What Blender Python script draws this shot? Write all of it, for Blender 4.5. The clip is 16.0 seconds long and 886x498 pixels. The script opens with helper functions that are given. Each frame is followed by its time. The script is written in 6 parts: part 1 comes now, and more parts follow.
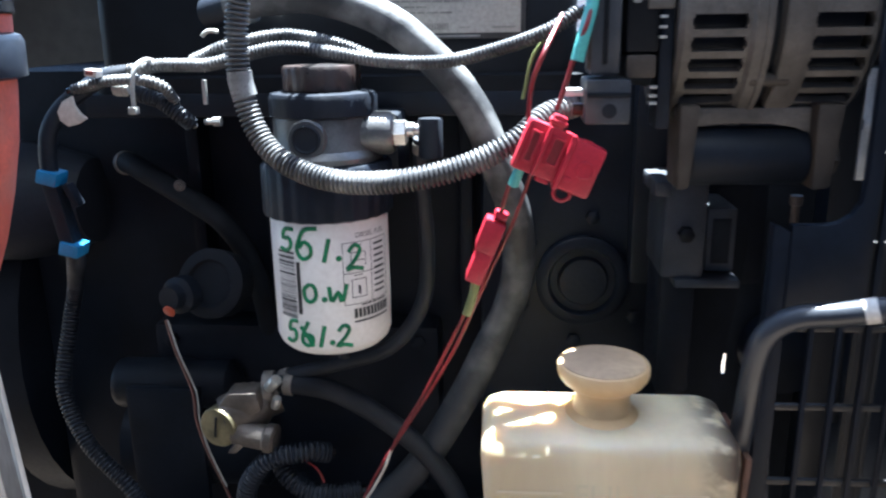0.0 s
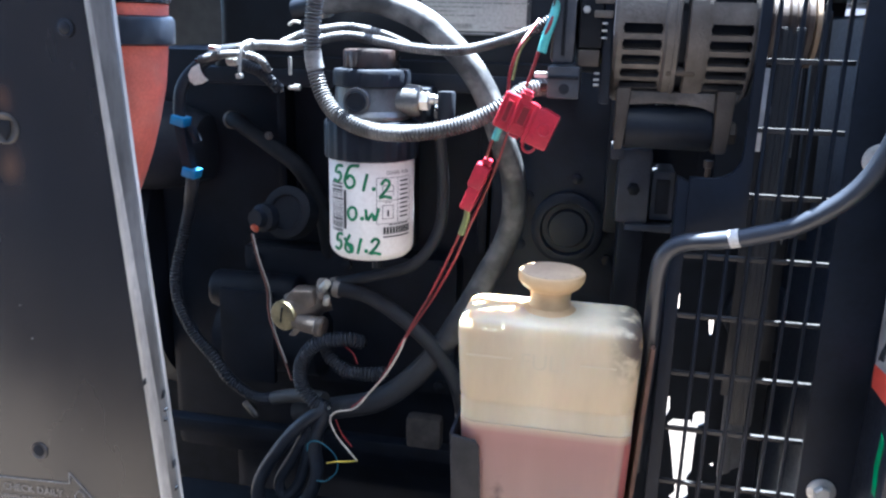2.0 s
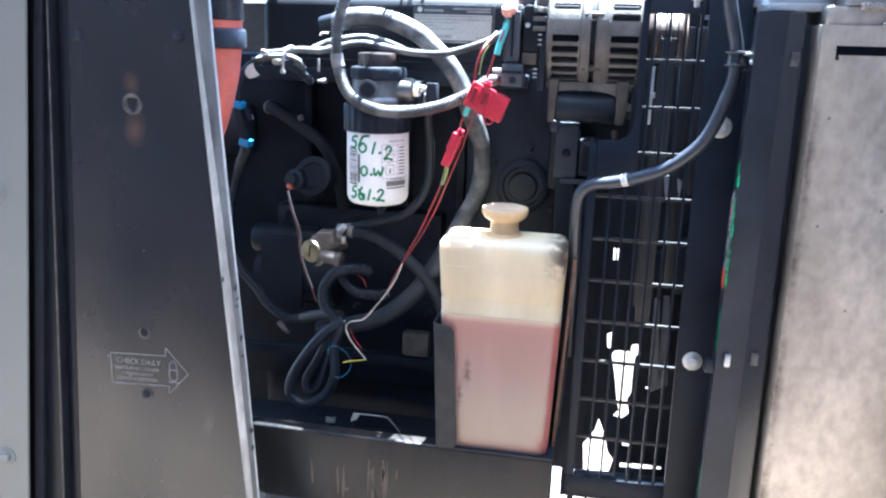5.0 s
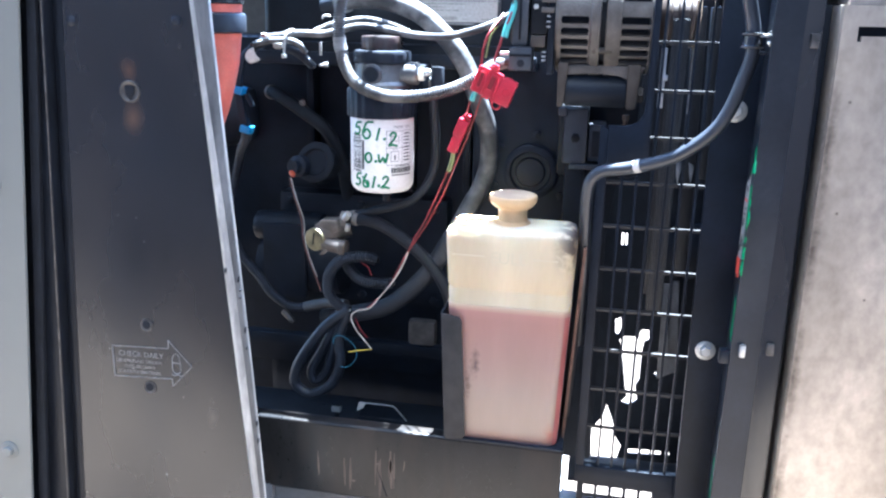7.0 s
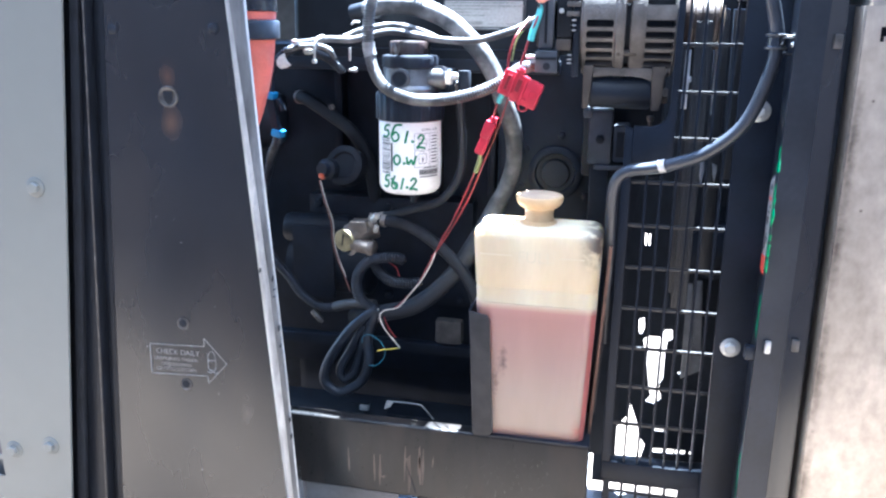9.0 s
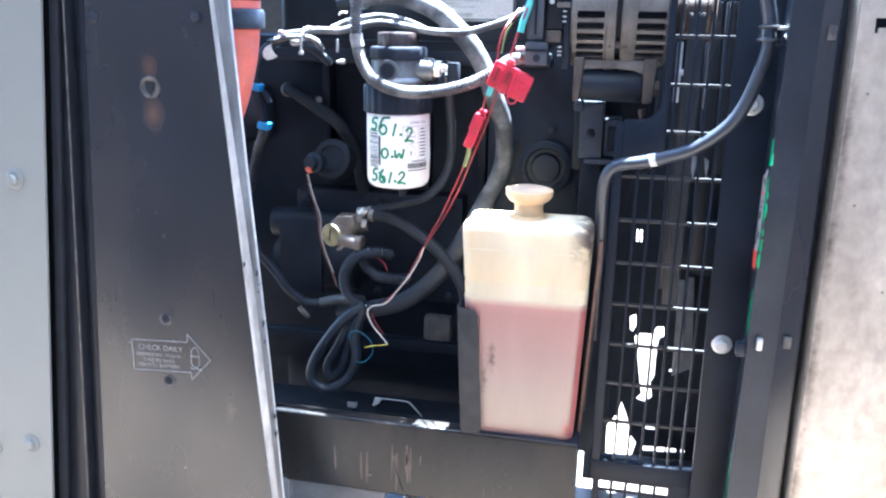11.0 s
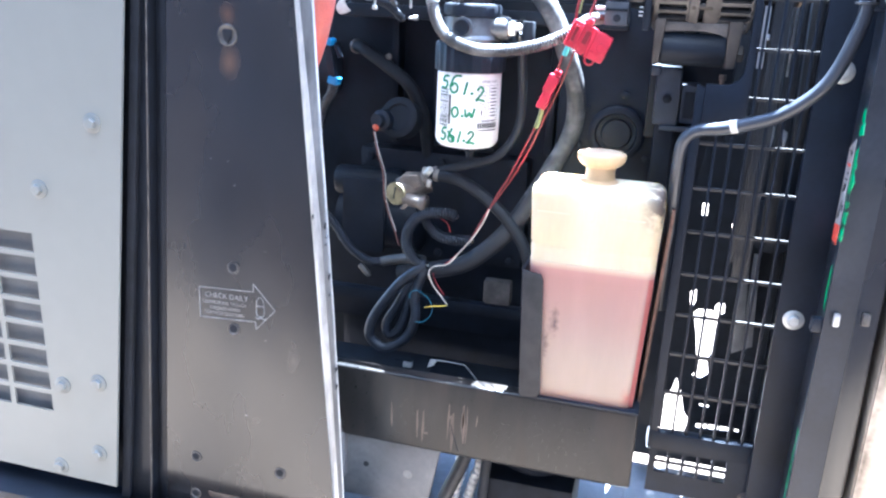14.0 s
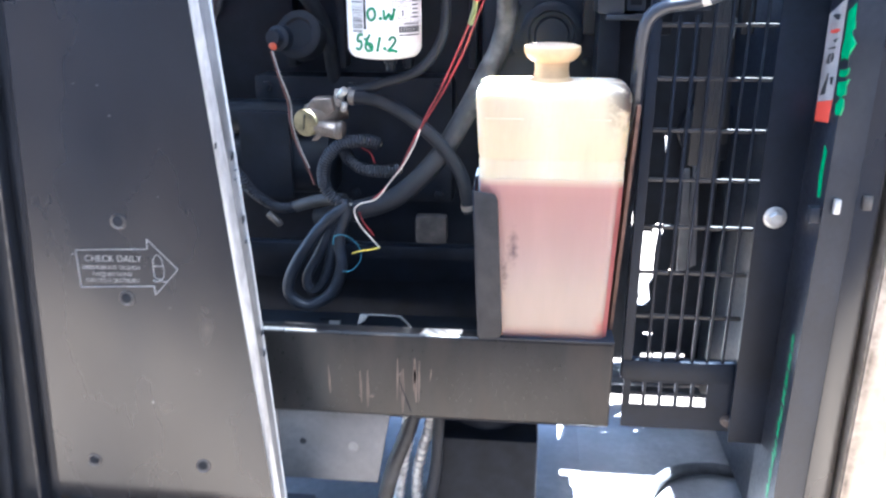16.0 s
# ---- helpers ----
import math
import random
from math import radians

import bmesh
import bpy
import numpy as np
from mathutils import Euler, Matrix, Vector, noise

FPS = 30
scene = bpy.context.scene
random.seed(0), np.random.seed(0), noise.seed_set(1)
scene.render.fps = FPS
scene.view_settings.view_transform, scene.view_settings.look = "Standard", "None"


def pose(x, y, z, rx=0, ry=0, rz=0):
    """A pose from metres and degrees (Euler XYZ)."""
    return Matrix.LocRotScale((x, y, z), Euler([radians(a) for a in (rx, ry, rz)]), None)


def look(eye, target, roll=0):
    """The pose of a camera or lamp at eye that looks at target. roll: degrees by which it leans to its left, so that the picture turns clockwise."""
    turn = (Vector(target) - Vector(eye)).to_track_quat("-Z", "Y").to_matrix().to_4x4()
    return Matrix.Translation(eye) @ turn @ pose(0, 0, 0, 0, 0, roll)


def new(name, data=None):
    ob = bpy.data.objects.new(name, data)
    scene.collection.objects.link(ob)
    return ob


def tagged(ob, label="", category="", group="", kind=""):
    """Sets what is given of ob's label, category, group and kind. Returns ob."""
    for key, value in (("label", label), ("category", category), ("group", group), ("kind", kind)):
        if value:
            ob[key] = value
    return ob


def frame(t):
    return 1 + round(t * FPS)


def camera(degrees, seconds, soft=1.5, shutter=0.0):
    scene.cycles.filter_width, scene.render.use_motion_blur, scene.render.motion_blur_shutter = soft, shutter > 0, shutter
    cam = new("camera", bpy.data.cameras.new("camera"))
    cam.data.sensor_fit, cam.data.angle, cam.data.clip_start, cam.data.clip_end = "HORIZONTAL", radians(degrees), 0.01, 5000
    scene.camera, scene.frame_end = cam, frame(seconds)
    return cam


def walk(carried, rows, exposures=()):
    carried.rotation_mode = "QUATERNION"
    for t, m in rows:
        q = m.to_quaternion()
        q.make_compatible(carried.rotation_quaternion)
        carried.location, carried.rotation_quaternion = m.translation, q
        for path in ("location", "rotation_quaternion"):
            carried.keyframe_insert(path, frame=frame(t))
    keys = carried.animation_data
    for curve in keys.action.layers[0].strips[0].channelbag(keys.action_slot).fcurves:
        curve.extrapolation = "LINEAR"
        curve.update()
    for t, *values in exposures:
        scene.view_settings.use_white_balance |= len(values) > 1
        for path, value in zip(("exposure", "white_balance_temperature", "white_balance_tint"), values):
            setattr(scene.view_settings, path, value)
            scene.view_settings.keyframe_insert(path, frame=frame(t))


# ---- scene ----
cam = camera(58.3, 16.0, soft=2.3, shutter=0.2)
PATH = [
    (0, (0.038, 0.067, 1.316), (-0.109, 1.984, 0.768), -0.9),
    (0.3, (0.079, 0.003, 1.326), (-0.036, 1.932, 0.778), -0.2),
    (0.5, (0.106, -0.032, 1.332), (-0.018, 1.897, 0.819), 0.5),
    (0.8, (0.138, -0.062, 1.334), (-0.088, 1.869, 0.847), 2.6),
    (1, (0.153, -0.072, 1.331), (-0.114, 1.85, 0.848), 1.0),
    (1.2, (0.163, -0.083, 1.341), (-0.122, 1.842, 0.873), 0.8),
    (1.5, (0.159, -0.09, 1.342), (-0.173, 1.831, 0.895), 0.7),
    (1.7, (0.151, -0.104, 1.334), (-0.201, 1.799, 0.861), 0.3),
    (2, (0.14, -0.139, 1.311), (-0.235, 1.75, 0.774), 1.4),
    (2.2, (0.130, -0.196, 1.310), (-0.194, 1.704, 0.782), 2.7),
    (2.5, (0.121, -0.288, 1.306), (-0.11, 1.636, 0.809), -1.3),
    (2.8, (0.126, -0.367, 1.314), (-0.086, 1.559, 0.752), -1.7),
    (3, (0.126, -0.413, 1.321), (-0.069, 1.508, 0.799), 0.0),
    (3.2, (0.151, -0.427, 1.324), (-0.087, 1.500, 0.850), -0.8),
    (3.5, (0.19, -0.447, 1.331), (-0.038, 1.488, 0.881), 1.8),
    (3.8, (0.210, -0.439, 1.324), (-0.077, 1.474, 0.840), 2.1),
    (4, (0.225, -0.441, 1.32), (-0.124, 1.465, 0.826), 1.4),
    (4.5, (0.23, -0.443, 1.32), (-0.156, 1.455, 0.821), 0.5),
    (4.7, (0.218, -0.444, 1.31), (-0.147, 1.456, 0.804), 1.7),
    (6.8, (0.21, -0.426, 1.306), (-0.182, 1.459, 0.764), 0.4),
    (7, (0.204, -0.421, 1.314), (-0.163, 1.464, 0.754), 1.2),
    (7.5, (0.208, -0.417, 1.316), (-0.172, 1.469, 0.772), 0.3),
    (8, (0.207, -0.418, 1.311), (-0.183, 1.464, 0.76), 0.5),
    (8.5, (0.192, -0.435, 1.309), (-0.232, 1.433, 0.735), 1.2),
    (9, (0.196, -0.446, 1.313), (-0.216, 1.433, 0.765), 0.6),
    (9.2, (0.198, -0.441, 1.307), (-0.199, 1.442, 0.761), 0.6),
    (11.3, (0.2, -0.43, 1.305), (-0.199, 1.45, 0.751), 1.0),
    (11.5, (0.198, -0.439, 1.308), (-0.224, 1.438, 0.759), 1.1),
    (12, (0.199, -0.438, 1.299), (-0.237, 1.421, 0.705), 0.3),
    (12.5, (0.197, -0.445, 1.294), (-0.274, 1.407, 0.704), 0.7),
    (13, (0.197, -0.444, 1.293), (-0.268, 1.405, 0.689), 1.4),
    (13.5, (0.186, -0.446, 1.292), (-0.295, 1.401, 0.696), 1.8),
    (14, (0.171, -0.435, 1.286), (-0.323, 1.401, 0.666), 2.5),
    (14.5, (0.181, -0.447, 1.28), (-0.338, 1.376, 0.643), 1.9),
    (15, (0.197, -0.445, 1.276), (-0.243, 1.388, 0.608), 3.3),
    (15.5, (0.175, -0.421, 1.261), (-0.207, 1.422, 0.584), 1.2),
    (15.7, (0.137, -0.402, 1.244), (-0.199, 1.439, 0.538), -1.4),
    (15.8, (0.112, -0.389, 1.219), (-0.179, 1.462, 0.515), -1.4),
    (15.9, (0.101, -0.357, 1.212), (-0.150, 1.490, 0.487), -0.6),
    (16, (0.075, -0.32, 1.19), (-0.114, 1.549, 0.504), -0.1),
]
EXPOSURES = [(0.0, 3.74, 5300, 4), (0.3, 3.95, 5290, 4), (0.7, 4.2, 5250, 4), (1.2, 4.32, 5200, 4), (2.1, 4.22, 5100, 6), (2.6, 4.37, 5050, 6), (3.5, 4.57, 5000, 5), (9.0, 5.07, 4900, 5), (14.5, 5.53, 4900, 6), (16.0, 5.47, 4950, 6)]
walk(cam, [(t, look(eye, target, roll)) for t, eye, target, roll in PATH], EXPOSURES)

# ---- light ----
SUN_DIR = Vector((0.06, 0.255, 1.0)).normalized()
world = bpy.data.worlds.new("world")
scene.world = world
world.use_nodes = True
wn = world.node_tree
sky = wn.nodes.new("ShaderNodeTexSky")
sky.sky_type, sky.sun_disc = "NISHITA", False
sky.sun_elevation = math.asin(SUN_DIR.z)
sky.sun_rotation = math.atan2(SUN_DIR.x, SUN_DIR.y)
wn.links.new(sky.outputs[0], wn.nodes["Background"].inputs[0])
wn.nodes["Background"].inputs[1].default_value = 0.05
sun = new("sun", bpy.data.lights.new("sun", "SUN"))
sun.data.energy, sun.data.angle, sun.data.color = 5.0, radians(0.5), (1.0, 0.95, 0.87)
sun.matrix_world = look(SUN_DIR * 20, (0, 0, 0))


# ---- materials ----
def surf(name, base, rough=0.5, metal=0.0, var=0.35, scale=25.0, bump=0.15, dust=0.0, dust_color=(0.30, 0.27, 0.23),
         dust_rough=0.85, spec=0.5, streak=1.0, grain=0.35, sss=0.0, trans=0.0, coat=0.0, wave=0.0, soft=0.0):
    """Two scales of variation, a dusty film in patches, fine relief."""
    m = bpy.data.materials.new(name)
    m.use_nodes = True
    nt = m.node_tree
    p = nt.nodes["Principled BSDF"]
    tc = nt.nodes.new("ShaderNodeTexCoord")
    mp = nt.nodes.new("ShaderNodeMapping")
    mp.inputs["Scale"].default_value = (1, 1, streak)
    nt.links.new(tc.outputs["Object"], mp.inputs[0])

    def tex(s, d):
        n = nt.nodes.new("ShaderNodeTexNoise")
        n.inputs["Scale"].default_value, n.inputs["Detail"].default_value = s, d
        nt.links.new(mp.outputs[0], n.inputs["Vector"])
        return n
    big, fine = tex(scale, 4), tex(scale * 11, 3)
    ramp = nt.nodes.new("ShaderNodeValToRGB")
    ramp.color_ramp.elements[0].position, ramp.color_ramp.elements[1].position = 0.3, 0.7
    ramp.color_ramp.elements[0].color = (*[c * (1 - var) for c in base], 1)
    ramp.color_ramp.elements[1].color = (*[min(1, c * (1 + var)) for c in base], 1)
    nt.links.new(big.outputs[0], ramp.inputs[0])
    mixg = nt.nodes.new("ShaderNodeMix")
    mixg.data_type, mixg.blend_type = "RGBA", "OVERLAY"
    mixg.inputs[0].default_value = grain
    nt.links.new(ramp.outputs[0], mixg.inputs[6])
    nt.links.new(fine.outputs[0], mixg.inputs[7])
    col = mixg.outputs[2]
    rr = nt.nodes.new("ShaderNodeMapRange")
    rr.inputs[3].default_value, rr.inputs[4].default_value = max(0.03, rough - 0.12), min(1, rough + 0.15)
    nt.links.new((fine if grain > 0.2 else big).outputs[0], rr.inputs[0])
    rgh = rr.outputs[0]
    if dust:
        patch = tex(scale * 0.6, 6)
        edge = nt.nodes.new("ShaderNodeMapRange")
        edge.inputs[1].default_value, edge.inputs[2].default_value = 0.62 - 0.35 * dust - soft, 0.8 - 0.2 * dust + soft * 0.3
        edge.inputs[4].default_value = min(1.0, 0.45 + dust * 0.5)
        nt.links.new(patch.outputs[0], edge.inputs[0])
        film = nt.nodes.new("ShaderNodeMix")
        film.data_type = "RGBA"
        film.inputs[7].default_value = (*dust_color, 1)
        nt.links.new(edge.outputs[0], film.inputs[0])
        nt.links.new(col, film.inputs[6])
        col = film.outputs[2]
        fr = nt.nodes.new("ShaderNodeMix")
        fr.inputs[3].default_value = dust_rough
        nt.links.new(edge.outputs[0], fr.inputs[0])
        nt.links.new(rgh, fr.inputs[2])
        rgh = fr.outputs[0]
    nt.links.new(col, p.inputs["Base Color"])
    nt.links.new(rgh, p.inputs["Roughness"])
    p.inputs["Metallic"].default_value = metal
    p.inputs["Specular IOR Level"].default_value = spec
    p.inputs["Coat Weight"].default_value = coat
    p.inputs["Coat Roughness"].default_value = 0.22
    if sss:
        p.inputs["Subsurface Weight"].default_value = sss
        p.inputs["Subsurface Radius"].default_value = (0.03, 0.022, 0.012)
        p.inputs["Subsurface Scale"].default_value = 0.6
    if bump:
        b = nt.nodes.new("ShaderNodeBump")
        b.inputs["Strength"].default_value, b.inputs["Distance"].default_value = bump, 0.0015
        nt.links.new(fine.outputs[0], b.inputs["Height"])
        nt.links.new(b.outputs[0], p.inputs["Normal"])
    if wave:
        slow = tex(5.0, 2)
        w = nt.nodes.new("ShaderNodeBump")
        w.inputs["Strength"].default_value, w.inputs["Distance"].default_value = wave, 0.01
        nt.links.new(slow.outputs[0], w.inputs["Height"])
        if p.inputs["Normal"].links:
            nt.links.new(p.inputs["Normal"].links[0].from_socket, w.inputs["Normal"])
        nt.links.new(w.outputs[0], p.inputs["Normal"])
        nt.links.new(w.outputs[0], p.inputs["Coat Normal"])
    if trans:
        t = nt.nodes.new("ShaderNodeBsdfTranslucent")
        nt.links.new(col, t.inputs[0])
        mx = nt.nodes.new("ShaderNodeMixShader")
        mx.inputs[0].default_value = trans
        nt.links.new(p.outputs[0], mx.inputs[1])
        nt.links.new(t.outputs[0], mx.inputs[2])
        nt.links.new(mx.outputs[0], nt.nodes["Material Output"].inputs[0])
    return m


M_CONCRETE = surf("concrete", (0.081, 0.059, 0.0412), 0.9, scale=1.5, var=0.85, bump=0.4)
M_WALL = surf("unseen_wall_blue", (0.0075, 0.0122, 0.0280), 0.7, scale=1.5)
M_GREY = surf("grey_paint", (0.172, 0.174, 0.157), 0.42, scale=3, var=0.03, bump=0.02, grain=0.05)
M_MESH = surf("grey_mesh", (0.10, 0.10, 0.10), 0.7, scale=20, var=0.15, grain=0.1)
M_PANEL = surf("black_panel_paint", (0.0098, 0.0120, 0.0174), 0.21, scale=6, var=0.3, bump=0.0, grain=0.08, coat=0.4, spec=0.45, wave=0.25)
M_POSTFACE = surf("black_post_paint", (0.0105, 0.0110, 0.0125), 0.20, scale=13, var=0.35, bump=0.0, grain=0.08, coat=0.35, spec=0.45, wave=0.38, dust=0.30, dust_color=(0.026, 0.020, 0.015), dust_rough=0.40, streak=0.45, soft=0.25)
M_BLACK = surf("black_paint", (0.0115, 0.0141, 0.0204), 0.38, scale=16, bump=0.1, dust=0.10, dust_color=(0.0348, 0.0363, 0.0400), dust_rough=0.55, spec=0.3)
M_RIM = surf("rim_paint", (0.0075, 0.0092, 0.0133), 0.42, scale=20, bump=0.05, spec=0.3)
M_BEAM = surf("beam_paint", (0.0075, 0.0072, 0.0074), 0.30, scale=34, var=0.4, bump=0.05, dust=0.4, dust_color=(0.030, 0.022, 0.016), dust_rough=0.5, spec=0.30, streak=0.3)
M_GUARD = surf("guard_paint", (0.0066, 0.0095, 0.0165), 0.42, scale=16, bump=0.1, dust=0.06, dust_color=(0.0172, 0.0180, 0.0198), dust_rough=0.55, spec=0.2)
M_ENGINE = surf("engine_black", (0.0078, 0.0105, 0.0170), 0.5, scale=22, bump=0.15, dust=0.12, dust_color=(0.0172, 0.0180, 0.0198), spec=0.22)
M_COVER = surf("valve_cover_black", (0.0052, 0.0064, 0.0092), 0.5, scale=30, bump=0.03, spec=0.2)
M_RUBBER = surf("rubber", (0.028, 0.028, 0.029), 0.5, scale=60, bump=0.2, dust=0.45, dust_color=(0.075, 0.0745, 0.076))
M_CONDUIT = surf("conduit", (0.040, 0.040, 0.042), 0.38, scale=50, bump=0.1, dust=0.45, dust_color=(0.29, 0.285, 0.28), dust_rough=0.5)
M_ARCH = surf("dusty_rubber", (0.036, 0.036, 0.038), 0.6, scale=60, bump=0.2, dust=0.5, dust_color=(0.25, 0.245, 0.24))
M_DARKHOSE = surf("dark_hose", (0.0100, 0.0122, 0.0175), 0.62, scale=40, bump=0.1, dust=0.12, dust_color=(0.0357, 0.0372, 0.0410), spec=0.35)
M_SEAL = surf("seal_rubber", (0.0082, 0.0101, 0.0146), 0.7, scale=40, spec=0.25)
M_SILVER = surf("bare_steel_edge", (0.40, 0.40, 0.395), 0.38, metal=0.35, scale=45, var=0.45, bump=0.3, dust=0.30, dust_color=(0.035, 0.035, 0.04), dust_rough=0.5, streak=0.2)
M_SILVERDARK = surf("dark_steel_edge", (0.105, 0.107, 0.11), 0.42, metal=0.35, scale=40, var=0.6, bump=0.25, dust=0.45, dust_color=(0.03, 0.03, 0.035), dust_rough=0.5, streak=0.2)
M_PLATE = surf("plate_silver", (0.34, 0.32, 0.295), 0.5, scale=30, var=0.06)
M_LABELHEAD = surf("plate_heading", (0.22, 0.22, 0.22), 0.5, scale=60)
M_STEEL = surf("steel", (0.55, 0.54, 0.52), 0.35, metal=0.9, scale=60, var=0.25)
M_ZINC = surf("zinc", (0.50, 0.50, 0.48), 0.42, metal=0.7, scale=60, var=0.2)
M_ALU = surf("cast_aluminium", (0.30, 0.29, 0.275), 0.48, metal=0.5, scale=35, var=0.3, bump=0.2, dust=0.3, dust_color=(0.17, 0.15, 0.13))
M_ALT = surf("alternator_casting", (0.094, 0.085, 0.077), 0.5, metal=0.15, scale=32, var=0.5, bump=0.45, dust=0.4, dust_color=(0.060, 0.051, 0.043), dust_rough=0.7)
M_ALTDARK = surf("grimy_alternator_foot", (0.050, 0.041, 0.034), 0.55, metal=0.3, scale=40, var=0.45, bump=0.3, dust=0.5, dust_color=(0.04, 0.032, 0.026))
M_VALVE = surf("valve_casting", (0.145, 0.124, 0.108), 0.36, metal=0.6, scale=45, var=0.45, bump=0.3, dust=0.4, dust_color=(0.085, 0.07, 0.058))
M_REG = surf("slate_plastic", (0.032, 0.036, 0.045), 0.42, scale=45, var=0.3, bump=0.15, dust=0.3, dust_color=(0.075, 0.065, 0.055))
M_TAN = surf("tan_casting", (0.34, 0.24, 0.15), 0.6, scale=25, var=0.3, bump=0.2, dust=0.3, dust_color=(0.20, 0.16, 0.12))
M_CABLETIE = surf("aged_nylon", (0.36, 0.35, 0.32), 0.5, scale=60, var=0.2)
M_SLEEVE = surf("grey_tape", (0.17, 0.17, 0.17), 0.3, scale=60, var=0.3, bump=0.2)
M_BELT = surf("belt_rubber", (0.014, 0.015, 0.018), 0.45, scale=30, var=0.3, streak=0.2)
M_BLADE = surf("fan_blade", (0.10, 0.10, 0.105), 0.5, scale=30, var=0.3)
M_TAPELIT = surf("lit_tape", (0.30, 0.29, 0.28), 0.4, scale=60, var=0.3)
M_SLATEPAINT = surf("slate_paint", (0.0147, 0.0180, 0.0261), 0.55, scale=20, var=0.3, dust=0.15, dust_color=(0.0235, 0.0245, 0.0270), spec=0.2)
M_ETCH = surf("pale_print", (0.21, 0.205, 0.20), 0.5, scale=80, var=0.2)
M_FOIL = surf("crumpled_foil", (0.55, 0.55, 0.54), 0.3, metal=0.8, scale=60, var=0.4, bump=0.8)
M_REDDULL = surf("faded_red", (0.20, 0.05, 0.04), 0.5, scale=30)
M_BAR = surf("worn_bar", (0.030, 0.028, 0.027), 0.4, metal=0.3, scale=50, var=0.4)
M_INSERT = surf("insert_steel", (0.075, 0.07, 0.066), 0.4, metal=0.5, scale=80, var=0.5)
M_SIDE = surf("radiator_aluminium", (0.39, 0.345, 0.29), 0.38, metal=0.7, scale=9, var=0.22, bump=0.10, grain=0.4, streak=0.7, dust=0.22, dust_color=(0.21, 0.175, 0.14), soft=0.1)
M_TANK = surf("tank_aluminium", (0.185, 0.168, 0.155), 0.42, metal=0.5, scale=5, var=0.22, bump=0.05, grain=0.15, dust=0.2, dust_color=(0.13, 0.115, 0.10))
M_TANKEND = surf("tank_end_aluminium", (0.42, 0.42, 0.43), 0.32, metal=0.7, scale=5, var=0.12, bump=0.03, grain=0.1)
M_WELD = surf("weld_metal", (0.24, 0.225, 0.21), 0.45, metal=0.5, scale=40, var=0.2)
M_WHITE = surf("white_can_paint", (0.74, 0.72, 0.70), 0.38, scale=25, var=0.06, bump=0.03)
M_INK = surf("green_marker", (0.01, 0.16, 0.06), 0.5, scale=120, var=0.4)
M_PRINT = surf("black_print", (0.02, 0.02, 0.022), 0.5, scale=90)
M_KNOB = surf("knob_reflections", (0.038, 0.036, 0.035), 0.25, metal=0.5, scale=30, var=0.6, dust=0.35, dust_color=(0.10, 0.034, 0.016), streak=0.6)
M_COPPER = surf("copper_cap", (0.055, 0.030, 0.021), 0.30, metal=0.4, scale=40, var=0.8, dust=0.5, dust_color=(0.034, 0.031, 0.029))
M_HEAD = surf("head_casting", (0.100, 0.099, 0.099), 0.38, metal=0.55, scale=45, var=0.3, bump=0.15, dust=0.25, dust_color=(0.11, 0.10, 0.09))
M_BRASS = surf("brass", (0.23, 0.195, 0.11), 0.45, metal=0.6, scale=60, var=0.4)
M_RED = surf("red_plastic", (0.37, 0.014, 0.030), 0.36, scale=45, var=0.12, bump=0.06)
M_REDWIRE = surf("red_wire", (0.14, 0.008, 0.011), 0.42, scale=60, var=0.3)
M_TEAL = surf("teal_heatshrink", (0.10, 0.36, 0.34), 0.4, scale=60, var=0.2)
M_OLIVE = surf("olive_crimp", (0.18, 0.20, 0.07), 0.45, scale=60, var=0.3)
M_WIREWHITE = surf("white_wire", (0.46, 0.42, 0.36), 0.5, scale=60)
M_YELLOW = surf("yellow_wire", (0.55, 0.42, 0.06), 0.45, scale=60)
M_BLUE = surf("blue_plastic", (0.025, 0.165, 0.35), 0.4, scale=60, var=0.15)
M_ORANGE = surf("orange_silicone", (0.41, 0.088, 0.058), 0.62, scale=40, var=0.18, bump=0.25, dust=0.3, dust_color=(0.30, 0.15, 0.115))
M_TAPE = surf("black_tape", (0.007, 0.007, 0.009), 0.22, scale=34, bump=0.35, spec=0.45)
M_BOTTLE = surf("milky_plastic", (0.61, 0.52, 0.355), 0.4, scale=15, var=0.12, bump=0.02, grain=0.1, dust=0.45, dust_color=(0.385, 0.295, 0.175), dust_rough=0.6, sss=0.85, streak=0.3)
M_LIQUID = surf("milky_plastic_over_red_coolant", (0.29, 0.19, 0.16), 0.4, scale=26, var=0.30, bump=0.02, grain=0.1, dust=0.4, dust_color=(0.25, 0.175, 0.135), dust_rough=0.6, sss=0.7, streak=0.22)
M_CAPTOP = surf("grimy_cap_top", (0.50, 0.355, 0.215), 0.5, scale=22, var=0.25, bump=0.08, dust=0.5, dust_color=(0.33, 0.235, 0.16), trans=0.08)
M_CAP = surf("yellowed_cap", (0.58, 0.40, 0.21), 0.45, scale=14, var=0.16, bump=0.06, grain=0.15, dust=0.4, dust_color=(0.36, 0.25, 0.145), trans=0.12)
M_LABEL = surf("label_paper", (0.52, 0.50, 0.47), 0.5, scale=30, var=0.05)
M_STICKER = surf("shaded_sticker", (0.33, 0.32, 0.31), 0.45, scale=40, var=0.15, dust=0.3, dust_color=(0.16, 0.145, 0.13))
M_LABELDARK = surf("label_dark", (0.03, 0.03, 0.032), 0.45, scale=30)
M_LABELTXT = surf("label_etch", (0.20, 0.19, 0.175), 0.5, scale=60)
M_REDLABEL = surf("red_print", (0.62, 0.07, 0.04), 0.5, scale=30, var=0.1)
